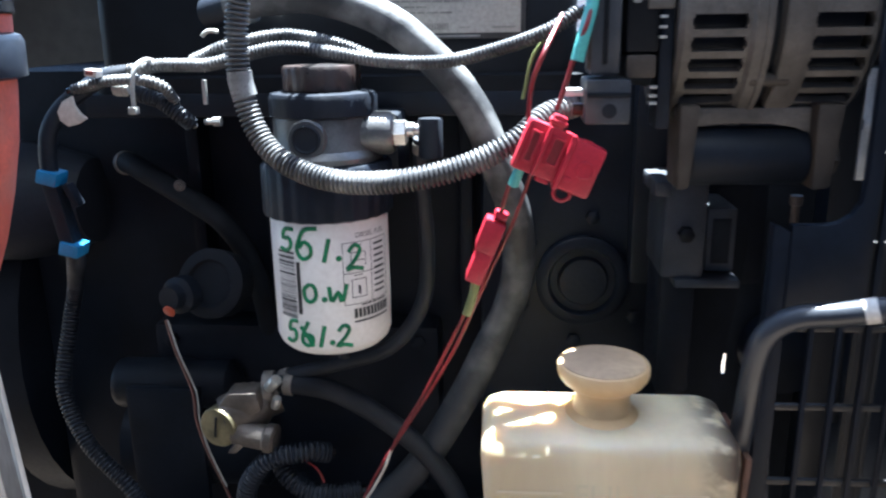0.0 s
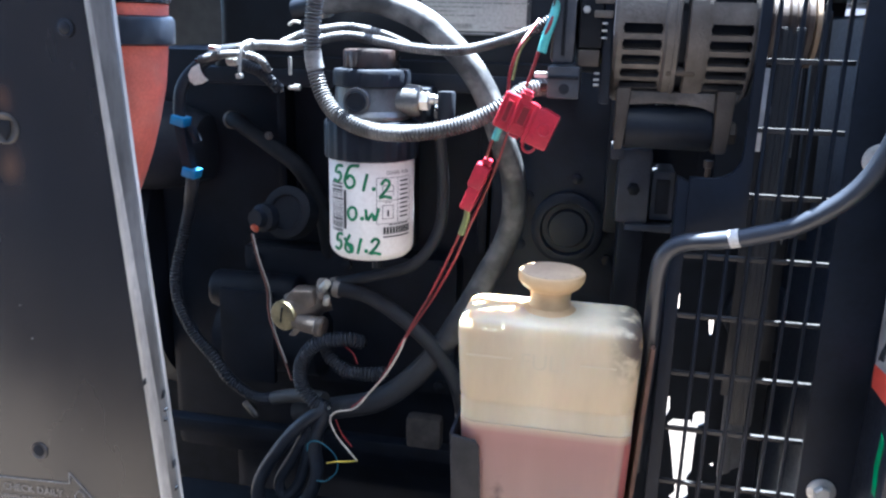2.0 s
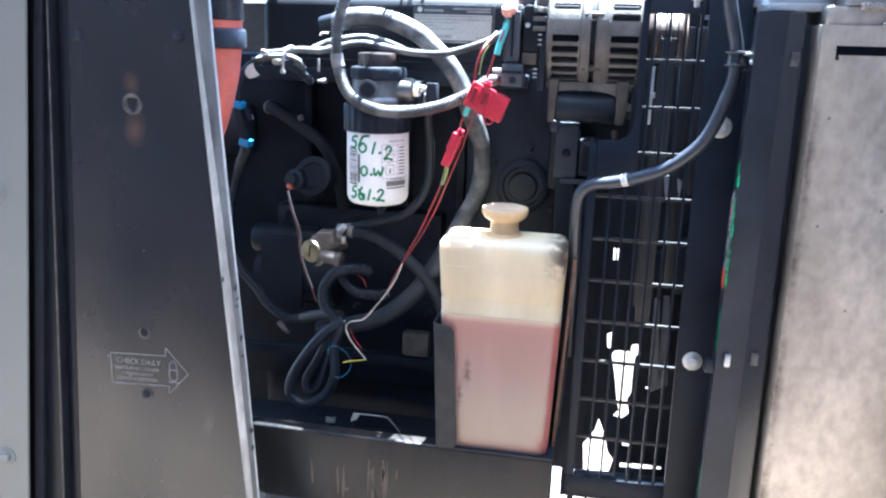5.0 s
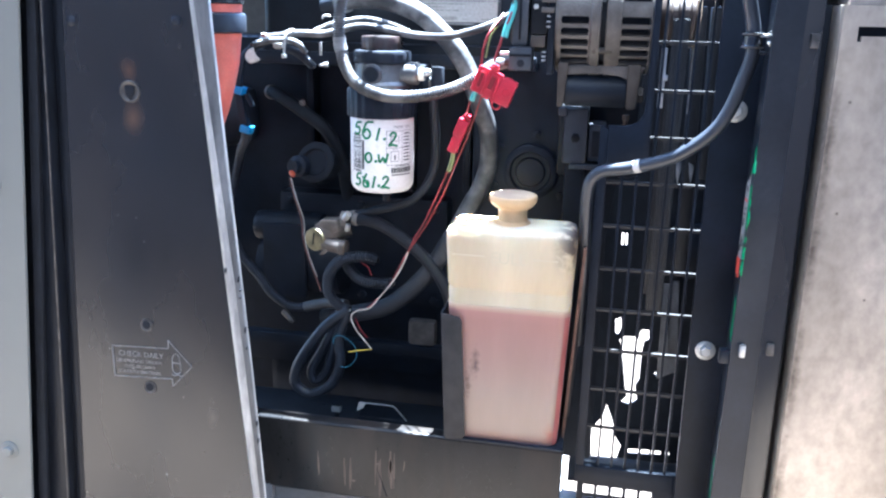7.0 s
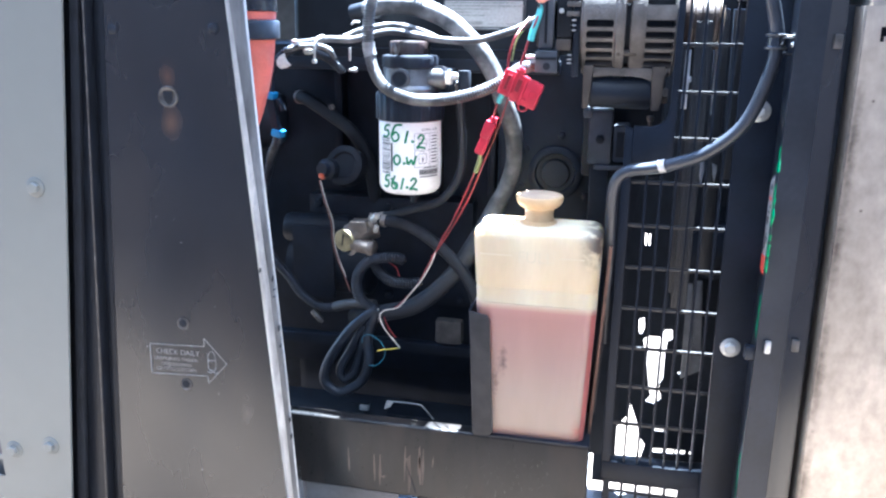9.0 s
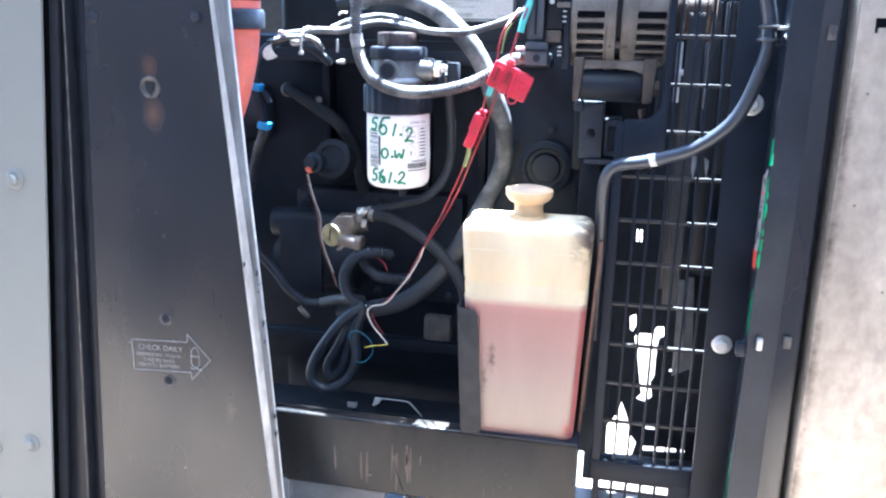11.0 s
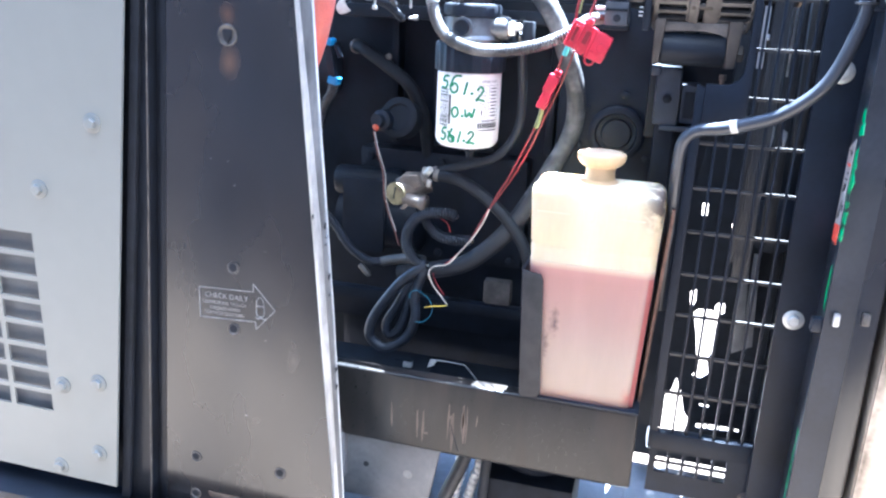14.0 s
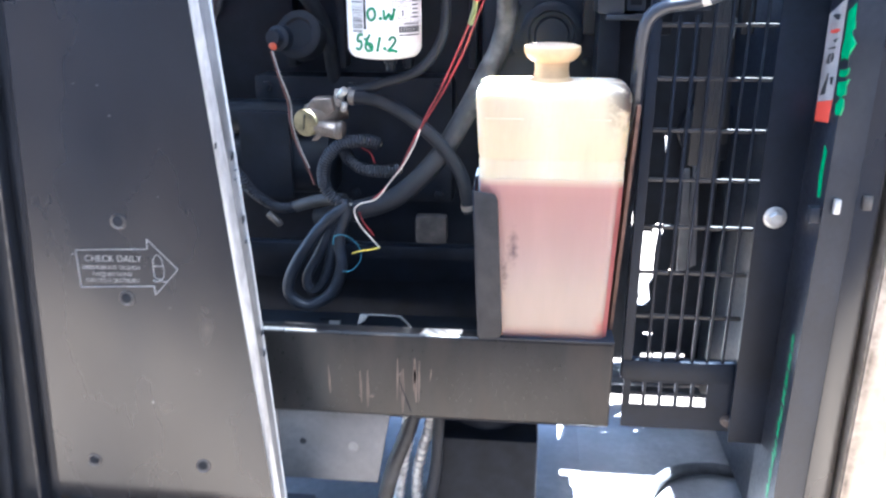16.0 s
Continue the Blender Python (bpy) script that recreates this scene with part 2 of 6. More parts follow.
M_GREENPAINT = surf("green_paint_marker", (0.015, 0.26, 0.085), 0.45, scale=70, var=0.35)
M_BOLLARD = surf("yellow_paint", (0.75, 0.52, 0.06), 0.5, scale=8, var=0.08)
M_PAN = surf("pan_paint", (0.165, 0.158, 0.158), 0.42, scale=9, var=0.35, dust=0.35, dust_color=(0.21, 0.195, 0.185))
M_GALV = surf("galvanised_steel", (0.088, 0.092, 0.102), 0.42, metal=0.3, scale=12, var=0.3, dust=0.25, dust_color=(0.11, 0.105, 0.10))
M_CABLE = surf("cable_rubber", (0.0165, 0.0200, 0.0285), 0.44, scale=30, bump=0.05, grain=0.15, coat=0.25)
M_LOOM = surf("loom", (0.0141, 0.0172, 0.0250), 0.45, scale=50, bump=0.1, dust=0.2, dust_color=(0.0354, 0.0369, 0.0407), spec=0.28)
M_CASTDARK = surf("grimy_casting", (0.20, 0.18, 0.16), 0.5, metal=0.5, scale=40, var=0.45, bump=0.4, dust=0.4, dust_color=(0.07, 0.058, 0.048))
M_RUST = surf("rust_stain", (0.075, 0.054, 0.041), 0.6, scale=60, var=0.5, streak=0.3)
M_DEEPRED = surf("deep_red_coolant", (0.30, 0.095, 0.082), 0.4, scale=20, var=0.25, bump=0.02, grain=0.1)
M_EMBOSS = surf("raised_plastic", (0.56, 0.485, 0.33), 0.4, scale=6, var=0.10, grain=0.1)
M_TARNISH = surf("tarnish", (0.06, 0.043, 0.034), 0.4, scale=50, var=0.4)


# the coolant: rose at the top, paler and greyer where it has settled, salmon at the foot
nt = M_LIQUID.node_tree
tc, sep, ramp, mix = [nt.nodes.new("ShaderNode" + k) for k in ("TexCoord", "SeparateXYZ", "ValToRGB", "Mix")]
level = nt.nodes.new("ShaderNodeMapRange")
level.inputs[1].default_value, level.inputs[2].default_value = 0.777, 0.970
nt.links.new(tc.outputs["Object"], sep.inputs[0])
nt.links.new(sep.outputs["Z"], level.inputs[0])
nt.links.new(level.outputs[0], ramp.inputs[0])
stops = ramp.color_ramp.elements
stops[0].color, stops[1].color, stops[1].position = (0.33, 0.105, 0.080, 1), (0.55, 0.44, 0.29, 1), 1.0
for at, col in ((0.04, (0.29, 0.150, 0.115, 1)), (0.12, (0.305, 0.240, 0.188, 1)), (0.36, (0.295, 0.226, 0.180, 1)), (0.66, (0.295, 0.176, 0.142, 1)), (0.90, (0.31, 0.150, 0.122, 1)), (0.955, (0.36, 0.17, 0.14, 1))):
    stops.new(at).color = col
mix.data_type, mix.blend_type = "RGBA", "MIX"
mix.inputs[0].default_value = 0.74
pr = nt.nodes["Principled BSDF"]
nt.links.new(pr.inputs["Base Color"].links[0].from_socket, mix.inputs[6])
nt.links.new(ramp.outputs[0], mix.inputs[7])
nt.links.new(mix.outputs[2], pr.inputs["Base Color"])


def smear_or_shade(mat, at, spread, color, rough_edge=0.9, soft=2.0):
    """A smudge or painted shade with a ragged soft edge on a material, round a place, its reach in x and z."""
    nt = mat.node_tree
    pr = nt.nodes["Principled BSDF"]
    tc, sub, mul, size, grain, add, fade, twice, mix = [nt.nodes.new("ShaderNode" + k) for k in ("TexCoord", "VectorMath", "VectorMath", "VectorMath", "TexNoise", "Math", "MapRange", "Math", "Mix")]
    sub.operation, mul.operation, size.operation, add.operation, twice.operation = "SUBTRACT", "MULTIPLY", "LENGTH", "MULTIPLY_ADD", "POWER"
    sub.inputs[1].default_value, mul.inputs[1].default_value = at, (1 / spread[0], 0.0, 1 / spread[1])
    grain.inputs["Scale"].default_value, grain.inputs["Detail"].default_value = 1.1 / spread[0], 5
    nt.links.new(tc.outputs["Object"], sub.inputs[0])
    nt.links.new(tc.outputs["Object"], grain.inputs["Vector"])
    nt.links.new(sub.outputs[0], mul.inputs[0])
    nt.links.new(mul.outputs[0], size.inputs[0])
    nt.links.new(grain.outputs[0], add.inputs[0])
    add.inputs[1].default_value = rough_edge
    nt.links.new(size.outputs["Value"], add.inputs[2])
    fade.inputs[1].default_value, fade.inputs[2].default_value = 1.0 + rough_edge * 0.5, rough_edge * 0.4
    nt.links.new(add.outputs[0], fade.inputs[0])
    nt.links.new(fade.outputs[0], twice.inputs[0])
    twice.inputs[1].default_value = soft
    mix.data_type = "RGBA"
    mix.inputs[7].default_value = (*color, 1)
    nt.links.new(twice.outputs[0], mix.inputs[0])
    nt.links.new(pr.inputs["Base Color"].links[0].from_socket, mix.inputs[6])
    nt.links.new(mix.outputs[2], pr.inputs["Base Color"])


# paler soft patches low on the post's face
for x, z, w, h, c in ((-0.250, 0.825, 0.015, 0.045, 0.046), (-0.264, 0.772, 0.030, 0.032, 0.034), (-0.366, 0.805, 0.032, 0.050, 0.028), (-0.305, 0.725, 0.055, 0.034, 0.030), (-0.335, 0.650, 0.050, 0.030, 0.026)):
    smear_or_shade(M_POSTFACE, (x, 0.41, z), (w, h), (c * 0.8, c * 0.69, c * 0.6), 1.1, 1.8)
# shade of the bay painted dark onto the coolant hose's lower stretch
smear_or_shade(M_ARCH, (-0.06, 0.67, 0.90), (0.30, 0.26), (0.0128, 0.0150, 0.0210), 0.5, 0.8)
# brown grease above and below the post's keyhole
smear_or_shade(M_POSTFACE, (-0.3245, 0.41, 1.249), (0.019, 0.024), (0.075, 0.041, 0.024), 0.5)
smear_or_shade(M_POSTFACE, (-0.3240, 0.41, 1.196), (0.021, 0.034), (0.095, 0.056, 0.032), 0.5)
# dark stain along the radiator plate's edge, and spots on it
for z in (0.52, 0.66, 0.80, 0.95, 1.09, 1.20):
    smear_or_shade(M_SIDE, (0.4265 + 0.0065 * (1.333 - z), 0.43, z), (0.0085, 0.085), (0.10, 0.083, 0.068), 1.0, 1.3)
for x, z in ((0.4415, 1.242), (0.486, 1.04), (0.446, 1.13), (0.505, 1.15)):
    smear_or_shade(M_SIDE, (x, 0.43, z), (0.0022, 0.0022), (0.07, 0.058, 0.048), 0.5, 1.0)
# dark rubbed smear on the bottle's face
smear_or_shade(M_LIQUID, (0.0690, 0.50, 0.892), (0.0080, 0.026), (0.060, 0.032, 0.028), 1.5, 1.4)
smear_or_shade(M_LIQUID, (0.0600, 0.50, 0.862), (0.0060, 0.024), (0.10, 0.055, 0.045), 1.6, 1.4)
smear_or_shade(M_LIQUID, (0.1700, 0.50, 0.80), (0.012, 0.02), (0.30, 0.085, 0.065), 1.2, 1.4)


# brown grime on the bottle's shoulder
nt = M_BOTTLE.node_tree
pr = nt.nodes["Principled BSDF"]
tc, sep, noise, mul, mul2, mix = [nt.nodes.new("ShaderNode" + k) for k in ("TexCoord", "SeparateXYZ", "TexNoise", "Math", "Math", "Mix")]
noise.inputs["Scale"].default_value, noise.inputs["Detail"].default_value = 70, 5
nt.links.new(tc.outputs["Object"], sep.inputs[0])
nt.links.new(tc.outputs["Object"], noise.inputs["Vector"])
masks = []
for src, lo, hi in ((sep.outputs["X"], 0.152, 0.184), (sep.outputs["Z"], 1.010, 1.050), (noise.outputs[0], 0.34, 0.56)):
    r = nt.nodes.new("ShaderNodeMapRange")
    r.interpolation_type = "SMOOTHSTEP"
    r.inputs[1].default_value, r.inputs[2].default_value = lo, hi
    nt.links.new(src, r.inputs[0])
    masks.append(r.outputs[0])
mul.operation = mul2.operation = "MULTIPLY"
nt.links.new(masks[0], mul.inputs[0]), nt.links.new(masks[1], mul.inputs[1])
nt.links.new(mul.outputs[0], mul2.inputs[0]), nt.links.new(masks[2], mul2.inputs[1])
mix.data_type = "RGBA"
mix.inputs[7].default_value = (0.070, 0.050, 0.038, 1)
nt.links.new(mul2.outputs[0], mix.inputs[0])
nt.links.new(pr.inputs["Base Color"].links[0].from_socket, mix.inputs[6])
nt.links.new(mix.outputs[2], pr.inputs["Base Color"])


# ---- builders ----
def link(name, bm, mat, smooth=False):
    me = bpy.data.meshes.new(name)
    bm.to_mesh(me)
    bm.free()
    me.materials.append(mat)
    if smooth:
        me.polygons.foreach_set("use_smooth", [True] * len(me.polygons))
        me.set_sharp_from_angle(angle=radians(38))
    return new(name, me)


def part(name, bm, mat, parent, label="", smooth=True):
    ob = link(name, bm, mat, smooth)
    ob.parent = parent
    if parent.type == "EMPTY":
        ob.matrix_parent_inverse = Matrix.Translation(-parent.location)
    return tagged(ob, label)


def thing(name, at, label, category, group="", kind=""):
    e = new(name)
    e.location = at
    e.empty_display_size = 0.02
    return tagged(e, label, category, group, kind)


def single(name, bm, mat, label, category, group="", kind="", smooth=True):
    return tagged(link(name, bm, mat, smooth), label, category, group, kind)


def box(x0, x1, y0, y1, z0, z1, bev=0.0015, bm=None, seg=2, turn=None):
    bm = bm or bmesh.new()
    m = Matrix.Translation(((x0 + x1) / 2, (y0 + y1) / 2, (z0 + z1) / 2))
    if turn:
        m = m @ Euler([radians(a) for a in turn]).to_matrix().to_4x4()
    m = m @ Matrix.Diagonal((abs(x1 - x0), abs(y1 - y0), abs(z1 - z0), 1))
    vs = bmesh.ops.create_cube(bm, size=1, matrix=m)["verts"]
    if bev:
        es = list({e for v in vs for e in v.link_edges})
        bmesh.ops.bevel(bm, geom=es, offset=bev, segments=seg, affect="EDGES", profile=0.6)
    return bm


AX = {"z": Matrix.Identity(3), "x": Matrix(((0, 0, 1), (1, 0, 0), (0, 1, 0))), "y": Matrix(((1, 0, 0), (0, 0, 1), (0, -1, 0)))}


def lathe(profile, at, axis="z", n=28, bm=None, knurl=0, depth=0.0, turn=None):
    """A turned body: profile of (radius, height along the axis). knurl: ribs round it, on radii past the first."""
    bm = bm or bmesh.new()
    a = AX[axis] if isinstance(axis, str) else axis.to_track_quat("Z", "Y").to_matrix()
    at, rows = Vector(at), []
    for r, h in profile:
        ring = []
        for i in range(n):
            k = r - (depth if knurl and (i * knurl // n) % 2 else 0) if r > depth * 3 else r
            u = 2 * math.pi * i / n
            ring.append(bm.verts.new(at + a @ Vector((max(k, 1e-5) * math.cos(u), max(k, 1e-5) * math.sin(u), h))))
        rows.append(ring)
    for p, q in zip(rows, rows[1:]):
        for i in range(n):
            bm.faces.new((p[i], p[(i + 1) % n], q[(i + 1) % n], q[i]))
    bm.faces.new(rows[0][::-1])
    bm.faces.new(rows[-1])
    bmesh.ops.recalc_face_normals(bm, faces=bm.faces)
    return bm


def drum(r, h0, h1, at, axis="z", n=24, bev=0.001, bm=None):
    return lathe([(r - bev, h0), (r, h0 + bev), (r, h1 - bev), (r - bev, h1)], at, axis, n, bm)


def spline(pts, step):
    """Points along a smooth curve through pts, evenly spaced."""
    p = [Vector(v) for v in pts]
    p = [2 * p[0] - p[1]] + p + [2 * p[-1] - p[-2]]
    dense = []
    for a, b, c, d in zip(p, p[1:], p[2:], p[3:]):
        for k in range(16):
            t = k / 16
            dense.append(0.5 * ((2 * b) + (c - a) * t + (2 * a - 5 * b + 4 * c - d) * t * t + (3 * b - a - 3 * c + d) * t ** 3))
    dense.append(p[-2])
    out, left = [dense[0]], step
    for a, b in zip(dense, dense[1:]):
        seg, pos = (b - a).length, 0.0
        while seg - pos >= left:
            pos += left
            out.append(a.lerp(b, pos / seg))
            left = step
        left -= seg - pos
    if (out[-1] - dense[-1]).length > step * 0.3 or len(out) < 2:
        out.append(dense[-1])
    return out


def tube(pts, r, pitch=0.0, n=10, taper=1.0, bm=None):
    """A hose through pts; pitch: the spacing of its corrugations."""
    bm = bm or bmesh.new()
    line = spline(pts, pitch / 6 if pitch else max(r * 0.8, 0.0025))
    rows, up = [], Vector((0.03, 1, 0.05))
    for i, c in enumerate(line):
        d = (line[min(i + 1, len(line) - 1)] - line[max(i - 1, 0)]).normalized()
        s = d.cross(up)
        s = s.normalized() if s.length > 1e-4 else Vector((1, 0, 0))
        up = s.cross(d).normalized()
        k = r * (1 + (taper - 1) * i / max(1, len(line) - 1))
        if pitch:
            k *= (0.74, 0.95, 1.0, 1.0, 0.95, 0.74)[i % 6]
        rows.append([bm.verts.new(c + (s * math.cos(2 * math.pi * j / n) + up * math.sin(2 * math.pi * j / n)) * k) for j in range(n)])
    for p, q in zip(rows, rows[1:]):
        for j in range(n):
            bm.faces.new((p[j], p[(j + 1) % n], q[(j + 1) % n], q[j]))
    bm.faces.new(rows[0][::-1])
    bm.faces.new(rows[-1])
    bmesh.ops.recalc_face_normals(bm, faces=bm.faces)
    return bm


def prism(outline, y0, y1, bev=0.001, bm=None):
    """An outline in x, z drawn out from y0 to y1."""
    bm = bm or bmesh.new()
    a = [bm.verts.new((x, y0, z)) for x, z in outline]
    b = [bm.verts.new((x, y1, z)) for x, z in outline]
    n, fs = len(a), []
    fs.append(bm.faces.new(a))
    fs.append(bm.faces.new(b[::-1]))
    for i in range(n):
        fs.append(bm.faces.new((a[i], b[i], b[(i + 1) % n], a[(i + 1) % n])))
    bmesh.ops.recalc_face_normals(bm, faces=fs)
    if bev:
        bmesh.ops.bevel(bm, geom=list({e for f in fs for e in f.edges}), offset=bev, segments=2, affect="EDGES", profile=0.6)
    return bm


def side_prism(outline, x0, x1, bev=0.0):
    """An outline in y, z drawn out from x0 to x1."""
    bm = prism([(y, z) for y, z in outline], x0, x1, bev)
    for v in bm.verts:
        v.co.x, v.co.y = v.co.y, v.co.x
    bmesh.ops.recalc_face_normals(bm, faces=bm.faces)
    return bm


def sheet(xs, zs, y0, y1, gone, shift=lambda x, z: x):
    """A plate of cells in x, z with the cells of gone left open."""
    bm = bmesh.new()
    grid = {}

    def v(i, j, k):
        if (i, j, k) not in grid:
            grid[i, j, k] = bm.verts.new((shift(xs[i], zs[j]), (y0, y1)[k], zs[j]))
        return grid[i, j, k]
    solid = {(i, j) for i in range(len(xs) - 1) for j in range(len(zs) - 1)} - set(gone)
    for i, j in solid:
        bm.faces.new((v(i, j, 0), v(i + 1, j, 0), v(i + 1, j + 1, 0), v(i, j + 1, 0)))
        bm.faces.new((v(i, j, 1), v(i, j + 1, 1), v(i + 1, j + 1, 1), v(i + 1, j, 1)))
        for di, dj, a, b in ((-1, 0, (i, j), (i, j + 1)), (1, 0, (i + 1, j + 1), (i + 1, j)), (0, -1, (i + 1, j), (i, j)), (0, 1, (i, j + 1), (i + 1, j + 1))):
            if (i + di, j + dj) not in solid:
                bm.faces.new((v(*a, 0), v(*b, 0), v(*b, 1), v(*a, 1)))
    bmesh.ops.recalc_face_normals(bm, faces=bm.faces)
    return bm


def lettering(body, size, place, spread=1.0):
    """Letters as a flat mesh; place maps their plane (u, v) into the world."""
    cu = bpy.data.curves.new("lettering", "FONT")
    cu.body, cu.size, cu.align_x = body, size, "LEFT"
    ob = bpy.data.objects.new("lettering", cu)
    scene.collection.objects.link(ob)
    me = bpy.data.meshes.new_from_object(ob.evaluated_get(bpy.context.evaluated_depsgraph_get()))
    bpy.data.objects.remove(ob)
    bm = bmesh.new()
    bm.from_mesh(me)
    bpy.data.meshes.remove(me)
    for v in bm.verts:
        v.co = place(v.co.x * spread, v.co.y)
    return bm


def bolt_mesh(r=0.0085, washer=0.014):
    """A hexagon flange bolt that looks towards -y, its seat at y = 0."""
    bm = lathe([(washer, 0), (washer, 0.0014), (washer * 0.93, 0.002), (r * 1.06, 0.0022)], (0, 0, 0), AX_MINUS_Y, 24)
    lathe([(r, 0.002), (r, 0.0065), (r * 0.82, 0.0078)], (0, 0, 0), AX_MINUS_Y, 6, bm)
    return bm


AX_MINUS_Y = Vector((0, -1, 0))


def bolt(parent, x, y, z, mat, r=0.0085, washer=0.014, name="bolt"):
    ob = part(name, bolt_mesh(r, washer), mat, parent)
    off = parent.location if parent.type == "EMPTY" else Vector()
    ob.matrix_parent_inverse = Matrix.Identity(4)
    ob.location = Vector((x, y, z)) - off
    ob.rotation_euler = (0, 0.4 + 37 * x % 1, 0)
    return ob


# ---- ground and surroundings ----
single("ground", box(-40, 40, -40, 60, -0.3, 0.0, 0), M_CONCRETE, "sunlit pale concrete yard", "ground", kind="structure", smooth=False)
single("unseen_wall", box(-12, 12, -1.75, -1.45, 0, 9.0, 0.01), M_WALL, "unseen dark blue wall added behind the viewpoint to cut front light", "wall", kind="structure")

# ---- grey side panel ----
Z_TOP = 2.75


def grey_edge(z):
    return -0.4385 + (z - 1.334) * 0.113


def ridge(z):
    return -0.4475 + (z - 0.965) * 0.0724


def opening_edge(z):
    return -0.2415 + (1.335 - z) * 0.0715


panel = thing("side_panel", (-0.8, 0.39, 0.585), "grey painted steel side panel with a slotted vent", "panel")
xs = [-1.25, -0.826, -0.768, -0.760, -0.689, -0.681, -0.617, -0.45]
zs = [0.585]
for k in range(8):
    zs += [0.690 + k * 0.0342, 0.690 + k * 0.0342 + 0.0268]
zs += [1.05, 1.2, 1.4, Z_TOP]
gone = [(i, 1 + 2 * k) for k in range(8) for i in (1, 3, 5)]
part("sheet", sheet(xs, zs, 0.390, 0.3935, gone, lambda x, z: grey_edge(z) if x > -0.5 else x), M_GREY, panel, smooth=False)
part("vent_backing", box(-0.86, -0.60, 0.402, 0.406, 0.67, 0.98, 0), M_MESH, panel, "dusty grey mesh behind the slots")
for x, z in ((-0.505, 1.112), (-0.596, 1.019), (-0.535, 0.750), (-0.595, 0.736), (-0.546, 0.636), (-0.615, 0.601), (-0.475, 1.42), (-0.80, 1.06), (-0.90, 0.62)):
    bolt(panel, x, 0.390, z, M_GREY, 0.0075, 0.0125)

# ---- black corner post with its folded edge ----
post = thing("door_post", (-0.35, 0.41, 0.555), "black painted sheet-steel post with scuffed lower face", "post")
bm = bmesh.new()
rows = []
LEVELS = [0.555, 0.62, 0.70, 0.8, 0.9, 1.0, 1.1, 1.2, 1.3, 1.4, 1.6, 2.0, Z_TOP]
for z in LEVELS:
    r, e = ridge(z), opening_edge(z)
    rows.append([bm.verts.new((x, y, z)) for x, y in ((r + 0.0205, 0.4125), (r + 0.0225, 0.4103), (r + 0.028, 0.410), (e - 0.005, 0.410), (e - 0.0015, 0.411))])
for p, q in zip(rows, rows[1:]):
    for i in range(len(p) - 1):
        bm.faces.new((p[i], p[i + 1], q[i + 1], q[i]))
face = part("face_sheet", bm, M_POSTFACE, post)
bm = bmesh.new()
rows = []
for z in LEVELS:
    r = ridge(z)
    rows.append([bm.verts.new((x, y, z)) for x, y in ((grey_edge(z) + 0.002, 0.4085), (r - 0.003, 0.4085), (r - 0.0012, 0.4040), (r + 0.0005, 0.4030), (r + 0.0022, 0.4042), (r + 0.0034, 0.4185), (r + 0.0205, 0.4125))])
for p, q in zip(rows, rows[1:]):
    for i in range(6):
        bm.faces.new((p[i], p[i + 1], q[i + 1], q[i]))
fold = part("folded_rim", bm, M_RIM, post, "matt black folded rim")
fold.modifiers.new("thick", "SOLIDIFY").thickness = 0.002
part("worn_edge", tube([(ridge(z) + 0.0006, 0.4030, z) for z in LEVELS], 0.0009, n=6), M_INSERT, post, "thin worn line along the fold")
sol = face.modifiers.new("thick", "SOLIDIFY")
sol.thickness, sol.offset = 0.002, -1
bm = bmesh.new()
rows = []
for z in LEVELS:
    e = opening_edge(z) - 0.001
    w = -0.2165 + (1.263 - z) * 0.0593 + 0.0012 * math.sin(9 * z) - e
    rows.append([bm.verts.new((x, y, z)) for x, y in ((e - 0.002, 0.4095), (e, 0.4075), (e + 0.25 * w, 0.4065), (e + 0.6 * w, 0.4082), (e + 0.93 * w, 0.4110), (e + w, 0.4135), (e + 0.9 * w, 0.4150), (e, 0.4135))])
for p, q in zip(rows, rows[1:]):
    for i in range(len(p)):
        bm.faces.new((p[i], p[(i + 1) % 8], q[(i + 1) % 8], q[i]))
bm.faces.new(rows[0][::-1]), bm.faces.new(rows[-1])
bmesh.ops.recalc_face_normals(bm, faces=bm.faces)
part("edge_flange", bm, M_SILVER, post, "bare worn steel edge with black paint remnants")
bm = bmesh.new()
rows = []
for z in LEVELS:
    e = opening_edge(z) - 0.001
    w = -0.2165 + (1.263 - z) * 0.0593 + 0.0012 * math.sin(9 * z) - e
    a = 0.62 if z < 1.05 else max(0.16, 0.62 - (z - 1.05) * 1.5)
    rows.append([bm.verts.new((e + k * w, y, z)) for k, y in ((a, 0.4066), (a + 0.04, 0.4062), (0.92, 0.4094), (0.94, 0.4112))])
for p, q in zip(rows, rows[1:]):
    for i in range(3):
        bm.faces.new((p[i], p[i + 1], q[i + 1], q[i]))
part("edge_inner", bm, M_SILVERDARK, post, "darker grey inner strip, wider towards the top, with chipped black paint")
part("gap_blocker", box(-1.25, -0.30, 0.432, 0.436, 0.50, Z_TOP, 0), M_SEAL, post)
for k in range(9):
    z = random.uniform(0.60, 1.06)
    e = opening_edge(z)
    x, h, w = e + random.choice((0.0008, 0.0155, 0.0165, 0.0150)), random.uniform(0.001, 0.0045), random.uniform(0.0006, 0.0013)
    part("paint_chip", prism([(x - w, z - h), (x + w * 0.8, z - h * 0.5), (x + w, z + h), (x - w * 0.6, z + h * 0.7)], 0.4052, 0.4085, 0), M_SEAL, post, smooth=False)
part("rubber_seal", prism([(grey_edge(0.56), 0.56), (grey_edge(0.56) + 0.014, 0.56), (grey_edge(Z_TOP) + 0.010, Z_TOP), (grey_edge(Z_TOP), Z_TOP)], 0.402, 0.424, 0.003), M_SEAL, post)


